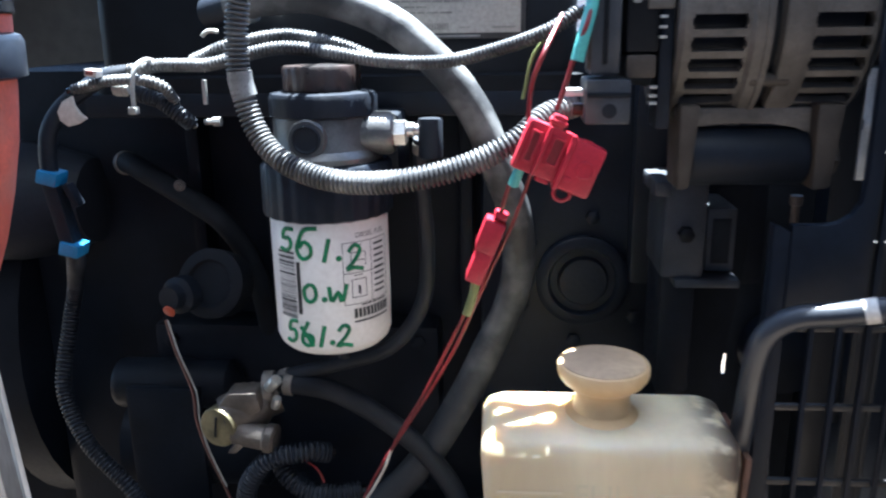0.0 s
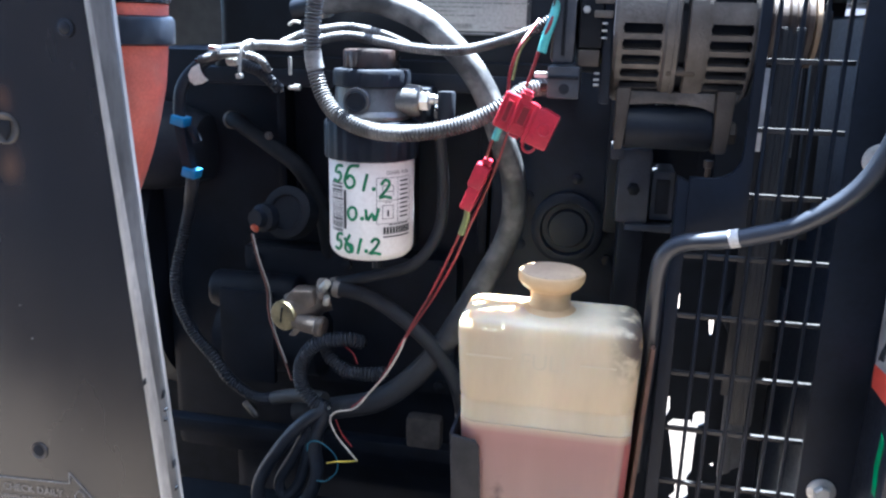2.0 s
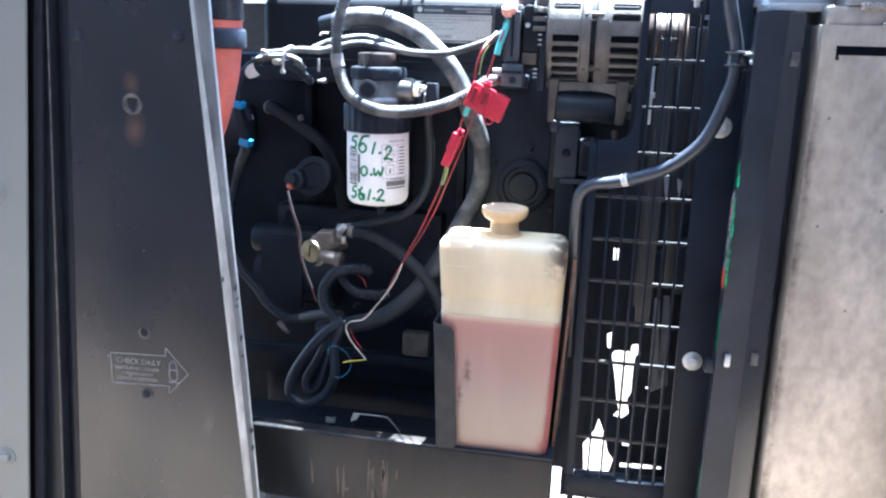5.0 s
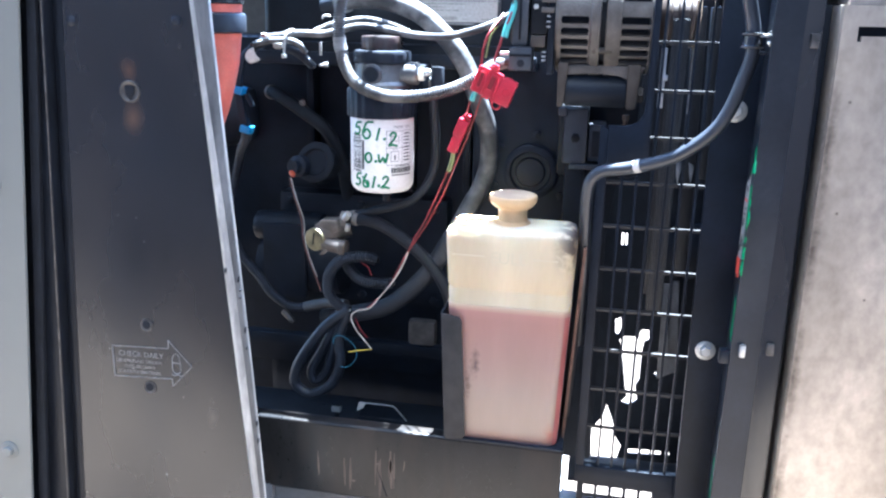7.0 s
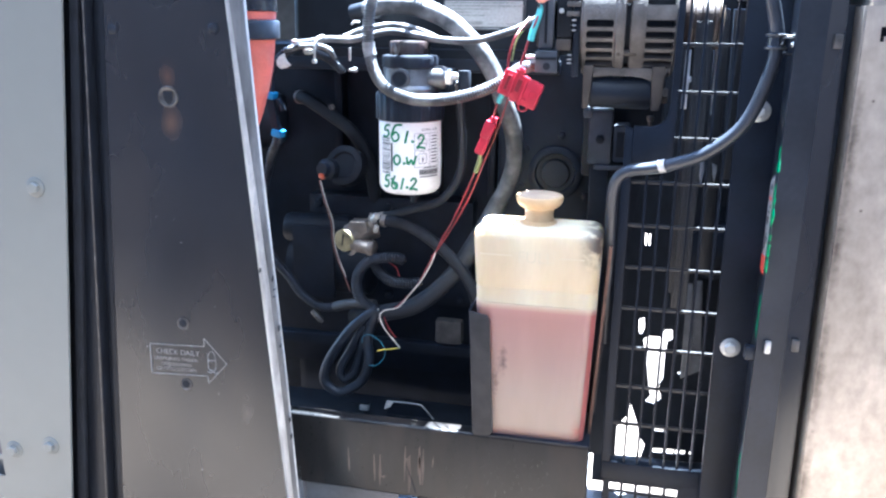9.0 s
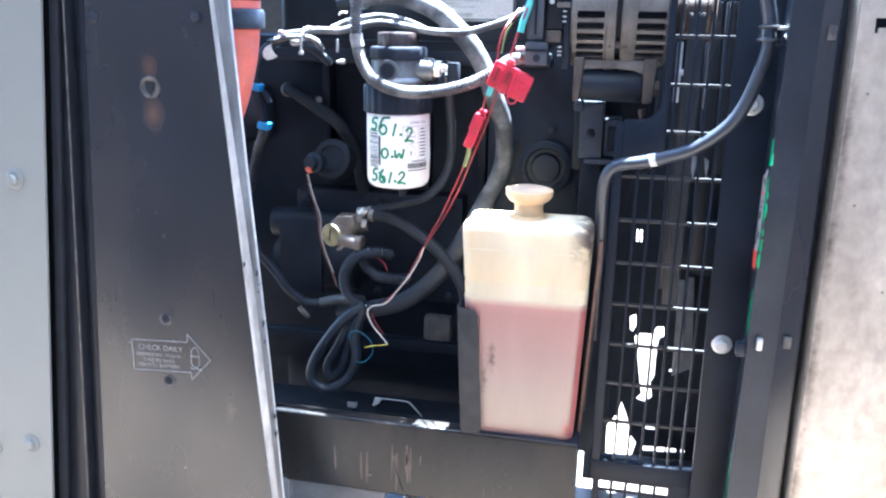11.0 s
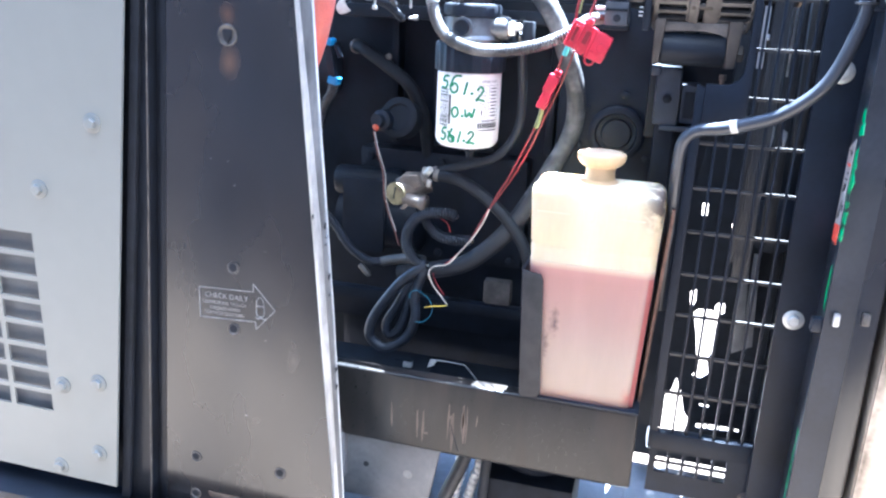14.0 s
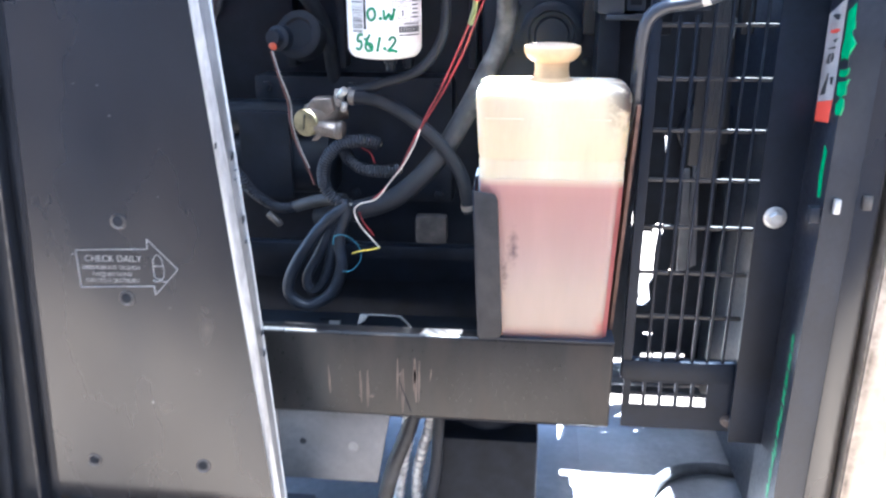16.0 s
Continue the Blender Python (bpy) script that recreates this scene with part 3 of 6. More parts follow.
def socket(parent, x, z, r=0.0068):
    """A threaded insert set in the sheet."""
    y = 0.4098
    lip = part("insert", lathe([(r * 1.25, -0.0002), (r * 1.2, 0.0012), (r * 0.98, 0.0014), (r * 0.86, 0.0004), (r * 0.7, 0.0002)], (x, y, z), AX_MINUS_Y, 22), M_INSERT, parent, "dull metal threaded insert")
    part("hole_shade", lathe([(r * 0.82, 0), (r * 0.6, 0.0007), (r * 0.35, 0.0009)], (x - r * 0.10, y - 0.0006, z + r * 0.10), AX_MINUS_Y, 18), M_SEAL, lip)


for x, z in ((-0.330, 0.940), (-0.333, 0.855), (-0.401, 0.650), (-0.272, 0.651), (-0.405, 0.589), (-0.277, 0.591)):
    socket(post, x, z)
for x, z in ((-0.262, 1.305), (-0.390, 1.302), (-0.44, 1.25)):
    part("screw", lathe([(0.006, 0), (0.0062, 0.001), (0.003, 0.003)], (x, 0.4098, z), AX_MINUS_Y, 16), M_BLACK, post)
latch = part("keyhole_ring", lathe([(0.0128, 0), (0.0126, 0.0012), (0.0112, 0.0019), (0.0098, 0.0012), (0.0085, 0.0004)], (-0.3245, 0.4098, 1.2260), AX_MINUS_Y, 28), M_INSERT, post, "round dull latch ring smeared with brown grease")
part("key_tongue", prism([(-0.3305, 1.2320), (-0.3185, 1.2320), (-0.3195, 1.2225), (-0.3245, 1.2165), (-0.3295, 1.2225)], 0.4084, 0.4093, 0.0004), M_SEAL, latch)
part("keyhole_ring", lathe([(0.0072, 0), (0.0070, 0.0015), (0.0050, 0.0020), (0.0040, 0.0005)], (-0.2610, 0.4092, 1.3040), AX_MINUS_Y, 22), M_PANEL, post)

for k in range(8):
    x, z, w = random.uniform(-0.40, -0.26), random.uniform(0.60, 1.15), random.uniform(0.0004, 0.0010)
    part("scuff", prism([(x - w, z - w * 0.5), (x + w * 1.6, z - w * 0.3), (x + w, z + w * 0.6), (x - w * 0.7, z + w * 0.4)], 0.4090, 0.4097, 0), M_ETCH, post, smooth=False)
# the etched arrow on the post
arrow = part("arrow_marking", prism([(-0.381, 0.9075), (-0.3815, 0.8665), (-0.3805, 0.8665), (-0.3800, 0.9075)], 0.4089, 0.4096, 0), M_ETCH, post, "thin etched arrow with a check daily notice")
OUT = [(-0.381, 0.908), (-0.303, 0.9115), (-0.3025, 0.9225), (-0.273, 0.890), (-0.3005, 0.8605), (-0.301, 0.8705), (-0.381, 0.8665)]
for (xa, za), (xb, zb) in zip(OUT, OUT[1:]):
    d = Vector((xb - xa, zb - za)).normalized() * 0.00045
    part("arrow_line", prism([(xa - d.y, za + d.x), (xb - d.y, zb + d.x), (xb + d.y, zb - d.x), (xa + d.y, za - d.x)], 0.4089, 0.4096, 0), M_ETCH, arrow)


def on_post(x0, z0, slope=0.02):
    return lambda u, v: Vector((x0 + u, 0.4088, z0 + v + u * slope))


part("lettering", lettering("CHECK DAILY", 0.0098, on_post(-0.3725, 0.8960)), M_ETCH, arrow)
for k, (words, x0, w) in enumerate((("\u00dcBERPR\u00dcFUNG T\u00c4GLICH", -0.3765, 0.0625), ("CHEQUEO DIARIO", -0.366, 0.043), ("CONTR\u00d4LE QUOTIDIEN", -0.3745, 0.058))):
    bm = lettering(words, 0.0062, on_post(x0, 0.8872 - k * 0.0072))
    wide = max(v.co.x for v in bm.verts) - x0
    for v in bm.verts:
        v.co.x = x0 + (v.co.x - x0) * w / wide
    part("lettering", bm, M_ETCH, arrow)
part("bottle_symbol", tube([(-0.2985, 0.409, 0.900), (-0.2985, 0.409, 0.881), (-0.289, 0.409, 0.881), (-0.289, 0.409, 0.900), (-0.294, 0.409, 0.9055), (-0.2985, 0.409, 0.900)], 0.0005, n=5), M_ETCH, arrow)
part("symbol_bar", box(-0.2985, -0.289, 0.4089, 0.4096, 0.8925, 0.8935, 0), M_ETCH, arrow)
part("wave_symbol", tube([(-0.301, 0.409, 0.8775), (-0.297, 0.409, 0.8755), (-0.293, 0.409, 0.8775), (-0.289, 0.409, 0.8755), (-0.286, 0.409, 0.877)], 0.0006, n=5), M_ETCH, arrow)
part("maker_strip", box(-0.383, -0.296, 0.4086, 0.4097, 0.590, 0.5985, 0.0003), M_TARNISH, post, "faded narrow maker's strip")

# ---- sill under the panel and post ----
sill = thing("sill", (-0.6, 0.40, 0.50), "black steel sill under the panels", "sill")
part("rail", box(-1.25, -0.17, 0.365, 0.50, 0.46, 0.553, 0.004), M_BLACK, sill)
part("reflector_strip", box(-0.632, -0.588, 0.3635, 0.3655, 0.5265, 0.5415, 0.0006), M_LABELTXT, sill, "silver and red reflective strip")
part("reflector_red", box(-0.606, -0.578, 0.3625, 0.3640, 0.5240, 0.5325, 0.0004), M_REDDULL, sill)
bolt(sill, -0.476, 0.392, 0.553, M_BLACK).rotation_euler = (radians(-90), 0, 0)

# ---- front cross member ----
beam = thing("cross_member", (0, 0.55, 0.67), "black steel cross member with rust runs", "beam")
part("channel", box(-0.26, 0.187, 0.50, 0.522, 0.672, 0.782, 0.004, seg=3), M_BEAM, beam)
runs = random.Random(4)
for k in range(11):
    x = (-0.098, -0.0415, -0.0555)[k] if k < 3 else runs.uniform(-0.115, -0.03) if k < 8 else runs.uniform(-0.22, 0.15)
    w, z1, z0, lean = runs.uniform(0.0018, 0.0032) if k < 3 else runs.uniform(0.0007, 0.0018), runs.uniform(0.730, 0.752), runs.uniform(0.676, 0.700) if k < 5 else runs.uniform(0.69, 0.725), runs.uniform(-0.002, 0.002)
    zm = z0 + (z1 - z0) * runs.uniform(0.4, 0.7)
    part("rust_run", prism([(x - w * 0.4, z1), (x + w * 0.3, z1 + 0.002), (x + w + lean * 0.4, zm), (x + lean + w * 0.5, z0), (x + lean - w * 0.2, z0 - 0.003), (x - w * 0.8 + lean * 0.5, zm - 0.006)], 0.4996, 0.5004, 0), M_RUST, beam)
part("scratch", prism([(-0.0606, 0.722), (-0.0598, 0.722), (-0.0462, 0.680), (-0.0474, 0.680)], 0.4992, 0.5004, 0), M_SEAL, beam)
for x, z in ((-0.094, 0.699), (-0.060, 0.730)):
    part("paint_chip", prism([(x - 0.003, z - 0.001), (x + 0.002, z - 0.0022), (x + 0.0035, z + 0.001), (x - 0.001, z + 0.002)], 0.4992, 0.5004, 0), M_TARNISH, beam)
part("under_plate", prism([(-0.235, 0.566), (-0.093, 0.566), (-0.0745, 0.668), (-0.235, 0.668)], 0.512, 0.520, 0.002), M_GALV, beam, "grey galvanised plate under the beam")
for x, z, r in ((-0.186, 0.622, 0.0045), (-0.122, 0.618, 0.007)):
    part("dimple", lathe([(r, 0), (r * 0.9, 0.0008), (r * 0.5, 0.0004)], (x, 0.5121, z), AX_MINUS_Y, 18), M_PAN if r > 0.005 else M_SEAL, beam)
part("gusset", box(-0.26, -0.215, 0.50, 0.53, 0.60, 0.70, 0.002), M_GALV, beam)

# ---- base pan and the dark things on it ----
single("base_pan", box(-0.6, 0.185, 0.56, 1.35, 0.40, 0.43, 0.003), M_PAN, "dusty grey painted base pan under the engine", "pan", kind="structure")
single("base_shelf", box(0.183, 0.60, 0.56, 0.97, 0.398, 0.4285, 0.003), M_PAN, "dusty grey painted shelf of the base beside the engine", "pan", kind="structure")
mount = thing("engine_mount", (0.04, 0.67, 0.43), "black rubber and steel engine mount on the base pan", "mount")
part("pedestal", box(-0.03, 0.11, 0.60, 0.74, 0.43, 0.58, 0.008), M_SEAL, mount)
part("rubber_block", lathe([(0.045, 0.58), (0.052, 0.585), (0.046, 0.61), (0.052, 0.635), (0.045, 0.64)], (0.04, 0.67, 0), "z", 28), M_SEAL, mount)
part("top_plate", box(-0.04, 0.12, 0.59, 0.75, 0.64, 0.655, 0.003), M_BLACK, mount)
single("drain_hose", tube([(-0.02, 0.60, 0.67), (-0.024, 0.595, 0.60), (-0.03, 0.59, 0.52), (-0.05, 0.58, 0.43)], 0.008), M_DARKHOSE, "thin black drain hose under the beam", "hose")
single("drain_hose", tube([(-0.06, 0.63, 0.67), (-0.062, 0.62, 0.60), (-0.09, 0.60, 0.52), (-0.11, 0.60, 0.43)], 0.011), M_RUBBER, "black drain hose hanging under the beam", "hose")
for pts in ([(-0.069, 0.62, 0.66), (-0.0695, 0.62, 0.587), (-0.068, 0.62, 0.566), (-0.0745, 0.62, 0.535), (-0.0800, 0.62, 0.498), (-0.088, 0.625, 0.44)], [(-0.036, 0.625, 0.66), (-0.0385, 0.62, 0.587), (-0.0465, 0.62, 0.556), (-0.0555, 0.62, 0.514), (-0.058, 0.62, 0.472), (-0.056, 0.625, 0.435)]):
    single("foil_hose", tube(pts, 0.0085, 0.011, 9), M_FOIL, "hose wrapped in crumpled bright foil under the beam", "hose", smooth=False)
single("loose_hose", tube([(0.285, 0.590, 0.438), (0.272, 0.640, 0.438), (0.279, 0.690, 0.439), (0.303, 0.730, 0.440), (0.340, 0.757, 0.441), (0.385, 0.765, 0.441), (0.425, 0.760, 0.440)], 0.0095), M_RUBBER, "black hose lying on the base shelf", "hose")

# ---- right-hand post ----
def loft_rings(rings):
    bm = bmesh.new()
    rows = [[bm.verts.new(p) for p in ring] for ring in rings]
    n = len(rows[0])
    for p, q in zip(rows, rows[1:]):
        for i in range(n):
            bm.faces.new((p[i], p[(i + 1) % n], q[(i + 1) % n], q[i]))
    bm.faces.new(rows[0][::-1]), bm.faces.new(rows[-1])
    bmesh.ops.recalc_face_normals(bm, faces=bm.faces)
    return bm


rpost = thing("corner_post", (0.41, 0.5, 0.43), "black painted steel corner post", "post")
part("web", loft_rings([[(0.3615 + d, 0.436, z), (0.398 + d, 0.4455, z), (0.3985 + d, 0.56, z), (0.3765 + d, 0.56, z)] for z, d in ((0.43, -0.0005), (1.345, 0.0017))]), M_BLACK, rpost, smooth=False)
part("face", prism([(0.398, 0.43), (0.392, 1.345), (0.410, 1.345), (0.4285, 0.43)], 0.444, 0.4515, 0.0015), M_POSTFACE, rpost)
part("clip", box(0.3715, 0.3778, 0.434, 0.4400, 0.961, 0.9755, 0.0015), M_ZINC, rpost)
for y0, z, w in ((0.444, 0.971, 0.0040), (0.4445, 1.299, 0.0042)):
    part("clip", box(0.404 - w, 0.404 + w, y0 - 0.005, y0, z - 0.007, z + 0.007, 0.0012), M_INSERT, rpost, "small dull steel clip")
part("clip", box(0.352, 0.3635, 0.438, 0.450, 0.950, 0.966, 0.002), M_BLACK, rpost)
def web_x(y, z):
    return 0.3625 + (y - 0.436) * 0.119 + (z - 1.05) * 0.0025


def on_web(outline, lift=0.0004):
    """A thin patch on the post's slanted web."""
    bm = side_prism(outline, 0.0, 0.0012)
    for v in bm.verts:
        v.co.x += web_x(v.co.y, v.co.z) - lift
    return bm


sticker = part("sticker", on_web([(0.5318, 1.1379), (0.4744, 1.1565), (0.4671, 1.0641), (0.4693, 1.0419), (0.5199, 1.0348), (0.5243, 1.0528)]), M_STICKER, rpost, "white warning sticker with red foot", smooth=False)
part("red_foot", on_web([(0.5243, 1.0528), (0.4671, 1.0641), (0.4693, 1.0419), (0.5211, 1.0342)], 0.0009), M_REDLABEL, sticker, smooth=False)
part("red_stripe", on_web([(0.5165, 1.1220), (0.5114, 1.1248), (0.4810, 1.1284), (0.4839, 1.1249), (0.5041, 1.1219)], 0.0009), M_REDLABEL, sticker, smooth=False)
for mark in ([(0.5156, 1.1378), (0.5075, 1.1398), (0.4869, 1.1408), (0.4899, 1.1356), (0.4995, 1.1355)], [(0.5159, 1.1058), (0.5100, 1.1077), (0.4876, 1.1117), (0.4880, 1.1092)], [(0.4999, 1.1155), (0.4832, 1.1198), (0.4896, 1.1148)], [(0.5143, 1.0924), (0.5098, 1.1009), (0.5023, 1.1032), (0.5027, 1.0932)], [(0.5176, 1.0604), (0.5097, 1.0710), (0.4973, 1.0850), (0.4969, 1.0811), (0.4986, 1.0653)], [(0.4888, 1.0824), (0.4770, 1.0847), (0.4776, 1.0764), (0.4832, 1.0769)]):
    part("symbol_bar", on_web(mark, 0.0009), M_PRINT, sticker, smooth=False)
part("symbol_ring", lathe([(0.0042, 0), (0.0046, 0.0005), (0.0028, 0.0006)], (web_x(0.4926, 1.1) - 0.0005, 0.4926, 1.1009), Vector((-1, 0.119, 0)), 18), M_PRINT, sticker)
for blot in ([(0.4638, 1.1877), (0.4525, 1.1906), (0.4442, 1.1910), (0.4432, 1.1851), (0.4376, 1.1813), (0.4444, 1.1767), (0.4572, 1.1766), (0.4644, 1.1780)], [(0.4664, 1.1712), (0.4482, 1.1745), (0.4370, 1.1801), (0.4294, 1.1669), (0.4423, 1.1645), (0.4635, 1.1609)], [(0.4629, 1.1450), (0.4526, 1.1481), (0.4415, 1.1526), (0.4366, 1.1399), (0.4346, 1.1322), (0.4410, 1.1288), (0.4339, 1.1239), (0.4225, 1.1204), (0.4347, 1.1120), (0.4392, 1.1040), (0.4503, 1.1056), (0.4591, 1.1008), (0.4626, 1.1084), (0.4608, 1.1228), (0.4611, 1.1346)], [(0.4589, 1.0929), (0.4464, 1.0946), (0.4294, 1.0987), (0.4297, 1.0947), (0.4390, 1.0890), (0.4567, 1.0874)], [(0.4573, 1.0825), (0.4429, 1.0843), (0.4230, 1.0897), (0.4297, 1.0829), (0.4274, 1.0756), (0.4406, 1.0711), (0.4547, 1.0706)], [(0.4521, 1.0626), (0.4377, 1.0711), (0.4297, 1.0702), (0.4275, 1.0639), (0.4322, 1.0556), (0.4463, 1.0533), (0.4520, 1.0564)], [(0.468, 1.020), (0.455, 1.016), (0.458, 0.995), (0.453, 0.972), (0.464, 0.970), (0.470, 0.990)]):
    part("paint_mark", on_web(blot), M_GREENPAINT, rpost, "scrawled green paint mark", smooth=False)


for k in range(17):
    z, a, c = 0.815 - 0.021 * k, random.uniform(-0.003, 0.003), random.uniform(-0.004, 0.004)
    part("paint_mark", on_web([(0.4570 + a, z), (0.4640, z + 0.004 + c), (0.4700 + c, z + 0.001), (0.4650 + a, z - 0.007), (0.4690, z - 0.014 + a), (0.4560 + c, z - 0.0125), (0.4600 + a, z - 0.006)]), M_GREENPAINT, rpost, "scrawled green paint mark", smooth=False)


# ---- coolant bottle ----
def rounded(x0, x1, y0, y1, r, n=5):
    out = []
    for cx, cy, a0 in ((x1 - r, y1 - r, 0), (x0 + r, y1 - r, 90), (x0 + r, y0 + r, 180), (x1 - r, y0 + r, 270)):
        for k in range(n + 1):
            a = radians(a0 + 90 * k / n)
            out.append((cx + r * math.cos(a), cy + r * math.sin(a)))
    return out


def bottle_ring(z, grow=0.0):
    """The bottle's outline at a height: it narrows downwards."""
    k = (1.068 - z) / 0.291
    return [0.0245 + 0.018 * k - grow, 0.1875 - 0.0105 * k + grow, 0.503 - grow, 0.584 - 0.006 * k + grow]


def loft(rings, bm=None):
    bm = bm or bmesh.new()
    rows = [[bm.verts.new(p) for p in ring] for ring in rings]
    n = len(rows[0])
    for p, q in zip(rows, rows[1:]):
        for i in range(n):
            bm.faces.new((p[i], p[(i + 1) % n], q[(i + 1) % n], q[i]))
    bm.faces.new(rows[0][::-1]), bm.faces.new(rows[-1])
    bmesh.ops.recalc_face_normals(bm, faces=bm.faces)
    return bm


def bottle_loft(levels, grow=0.0):
    return loft([[(x, y, z) for x, y in rounded(*[a + s * inset for a, s in zip(bottle_ring(z, grow), (1, -1, 1, -1))], max(0.004, 0.015 - inset * 0.5))] for z, inset in levels])


bottle = thing("coolant_bottle", (0.105, 0.545, 0.777), "yellowed milky plastic coolant bottle half full of red coolant", "bottle")
body = part("body", bottle_loft([(0.777, 0.010), (0.780, 0.004), (0.786, 0.0), (0.90, 0.0), (0.987, 0.0), (0.989, 0.0008), (0.992, 0.0008), (0.994, 0), (1.03, 0.0), (1.051, 0.0), (1.0595, 0.0012), (1.0645, 0.0040), (1.0672, 0.0085), (1.0684, 0.015), (1.0695, 0.034)]), M_BOTTLE, bottle)
part("coolant", bottle_loft([(0.7765, 0.010), (0.7795, 0.004), (0.786, 0.0), (0.88, 0.0), (0.962, 0.0), (0.970, 0.0), (0.9702, 0.0007)], 0.0006), M_LIQUID, bottle, "pink-red coolant showing through the lower half")
for z0, z1 in ((0.786, 0.962),):
    ring = [rounded(*bottle_ring(z, 0.0011), 0.015) for z in (z0, z1)]
    rows = [[(*ring[k][i], z) for i in range(20, 23)] for k, z in enumerate((z0, z1))]
    bm = bmesh.new()
    lo, hi = [[bm.verts.new(p) for p in r] for r in rows]
    for i in range(2):
        bm.faces.new((lo[i], lo[i + 1], hi[i + 1], hi[i]))
    part("coolant_edge", bm, M_DEEPRED, bottle, "deeper red along the bottle's corner")
part("foot_tint", bottle_loft([(0.7785, 0.0055), (0.7800, 0.0036), (0.7825, 0.0020), (0.7850, 0.0006)], 0.0012), M_DEEPRED, bottle, "deeper red along the foot")
part("embossed_word", lettering("FULL", 0.021, lambda u, v: Vector((0.083 + u, 0.50285, 1.026 + v))), M_EMBOSS, bottle, "raised moulded word")
for x0, x1 in ((0.135, 0.166), (0.036, 0.076)):
    part("level_mark", box(x0, x1, 0.5028, 0.5035, 1.0330, 1.0350, 0.0005), M_EMBOSS, bottle)
part("neck", lathe([(0.027, 1.0665), (0.0235, 1.0695), (0.0190, 1.0725), (0.0178, 1.080), (0.0185, 1.0885), (0.021, 1.0915)], (0.104, 0.545, 0), "z", 30), M_CAP, bottle)
cap = part("cap", lathe([(0.0188, 1.0880), (0.0225, 1.0892), (0.0262, 1.0922), (0.0287, 1.0958), (0.0296, 1.0985), (0.0297, 1.1022), (0.0290, 1.1040), (0.0276, 1.1046), (0.0272, 1.1040), (0.001, 1.1040)], (0.104, 0.545, 0), "z", 44), M_CAP, bottle, "yellowed mushroom-shaped push cap")
part("top_disc", lathe([(0.0268, 1.1039), (0.0266, 1.1048), (0.0250, 1.1054), (0.010, 1.1056), (0.001, 1.1056)], (0.104, 0.545, 0), "z", 44), M_CAPTOP, cap, "grimy grey-brown flat top")
holder = thing("bottle_bracket", (0.11, 0.55, 0.775), "black steel bracket holding the coolant bottle", "bracket")
part("front_lip", prism([(0.0335, 0.784), (0.0565, 0.786), (0.0595, 0.79), (0.0515, 0.948), (0.048, 0.9545), (0.0255, 0.958)], 0.4945, 0.4985, 0.0015), surf("dusty_black_steel", (0.022, 0.021, 0.022), 0.6, scale=40, var=0.35, dust=0.3, dust_color=(0.05, 0.044, 0.04), spec=0.3), holder)
part("side_plate", prism([(0.0315, 0.784), (0.0350, 0.784), (0.0265, 0.958), (0.0235, 0.958)], 0.4985, 0.60, 0.0008), M_BLACK, holder)
part("back_plate", prism([(0.035, 0.784), (0.19, 0.784), (0.202, 1.03), (0.028, 0.958)], 0.592, 0.596, 0.001), M_BLACK, holder)
part("right_plate", prism([(0.1825, 0.784), (0.1865, 0.784), (0.1985, 1.045), (0.1945, 1.045)], 0.53, 0.594, 0.0008), surf("rusty_bracket", (0.11, 0.055, 0.035), 0.7, scale=50, var=0.5, bump=0.4), holder, "rust-brown side plate")
part("floor_plate", box(0.034, 0.186, 0.4965, 0.60, 0.7822, 0.7852, 0.0008), M_BLACK, holder)

# ---- fuel filter ----
FX, FY = -0.0905, 0.637
filt = thing("fuel_filter", (FX, FY, 1.066), "white spin-on diesel fuel filter with green handwriting", "filter")
FR = 0.0435
can = part("canister", lathe([(0.012, 1.0805), (0.030, 1.0807), (0.0375, 1.0825), (0.0415, 1.0865), (FR, 1.092), (FR, 1.1825), (FR - 0.001, 1.1845)], (FX, FY, 0), "z", 56), M_WHITE, filt, "white painted can")
part("collar", lathe([(FR + 0.002, 1.1830), (FR + 0.0045, 1.1845), (FR + 0.0045, 1.2185), (FR + 0.002, 1.2215)], (FX, FY, 0), "z", 96, knurl=48, depth=0.0012), M_ENGINE, filt, "black ribbed collar")
head = part("head", lathe([(0.036, 1.2205), (0.039, 1.223), (0.039, 1.230), (0.0365, 1.234), (0.0365, 1.251), (0.035, 1.2545)], (FX, FY, 0), "z", 40), M_HEAD, filt, "dull cast aluminium head")
part("knurled_ring", lathe([(0.036, 1.2535), (0.0388, 1.2548), (0.0388, 1.2668), (0.0372, 1.2698), (0.030, 1.271)], (FX, FY, 0), "z", 96, knurl=24, depth=0.0008), M_ENGINE, filt, "black ribbed ring")
part("pump_knob", lathe([(0.027, 1.2705), (0.0282, 1.272), (0.0282, 1.2865), (0.0270, 1.2885), (0.010, 1.2895)], (FX, FY, 0), "z", 84, knurl=14, depth=0.0011), M_KNOB, filt, "oily steel pump knob, copper-red reflections painted as streaks")
part("port_boss", lathe([(0.0135, 0), (0.0135, 0.0040), (0.0122, 0.0055), (0.0095, 0.0055)], (FX - 0.004, FY - 0.034, 1.241), AX_MINUS_Y, 30), M_HEAD, head)
port = part("port", lathe([(0.0100, 0.004), (0.0100, 0.0072), (0.0090, 0.0082), (0.0078, 0.0066), (0.001, 0.0066)], (FX - 0.004, FY - 0.034, 1.241), AX_MINUS_Y, 26), M_SEAL, head, "black plug in the head")
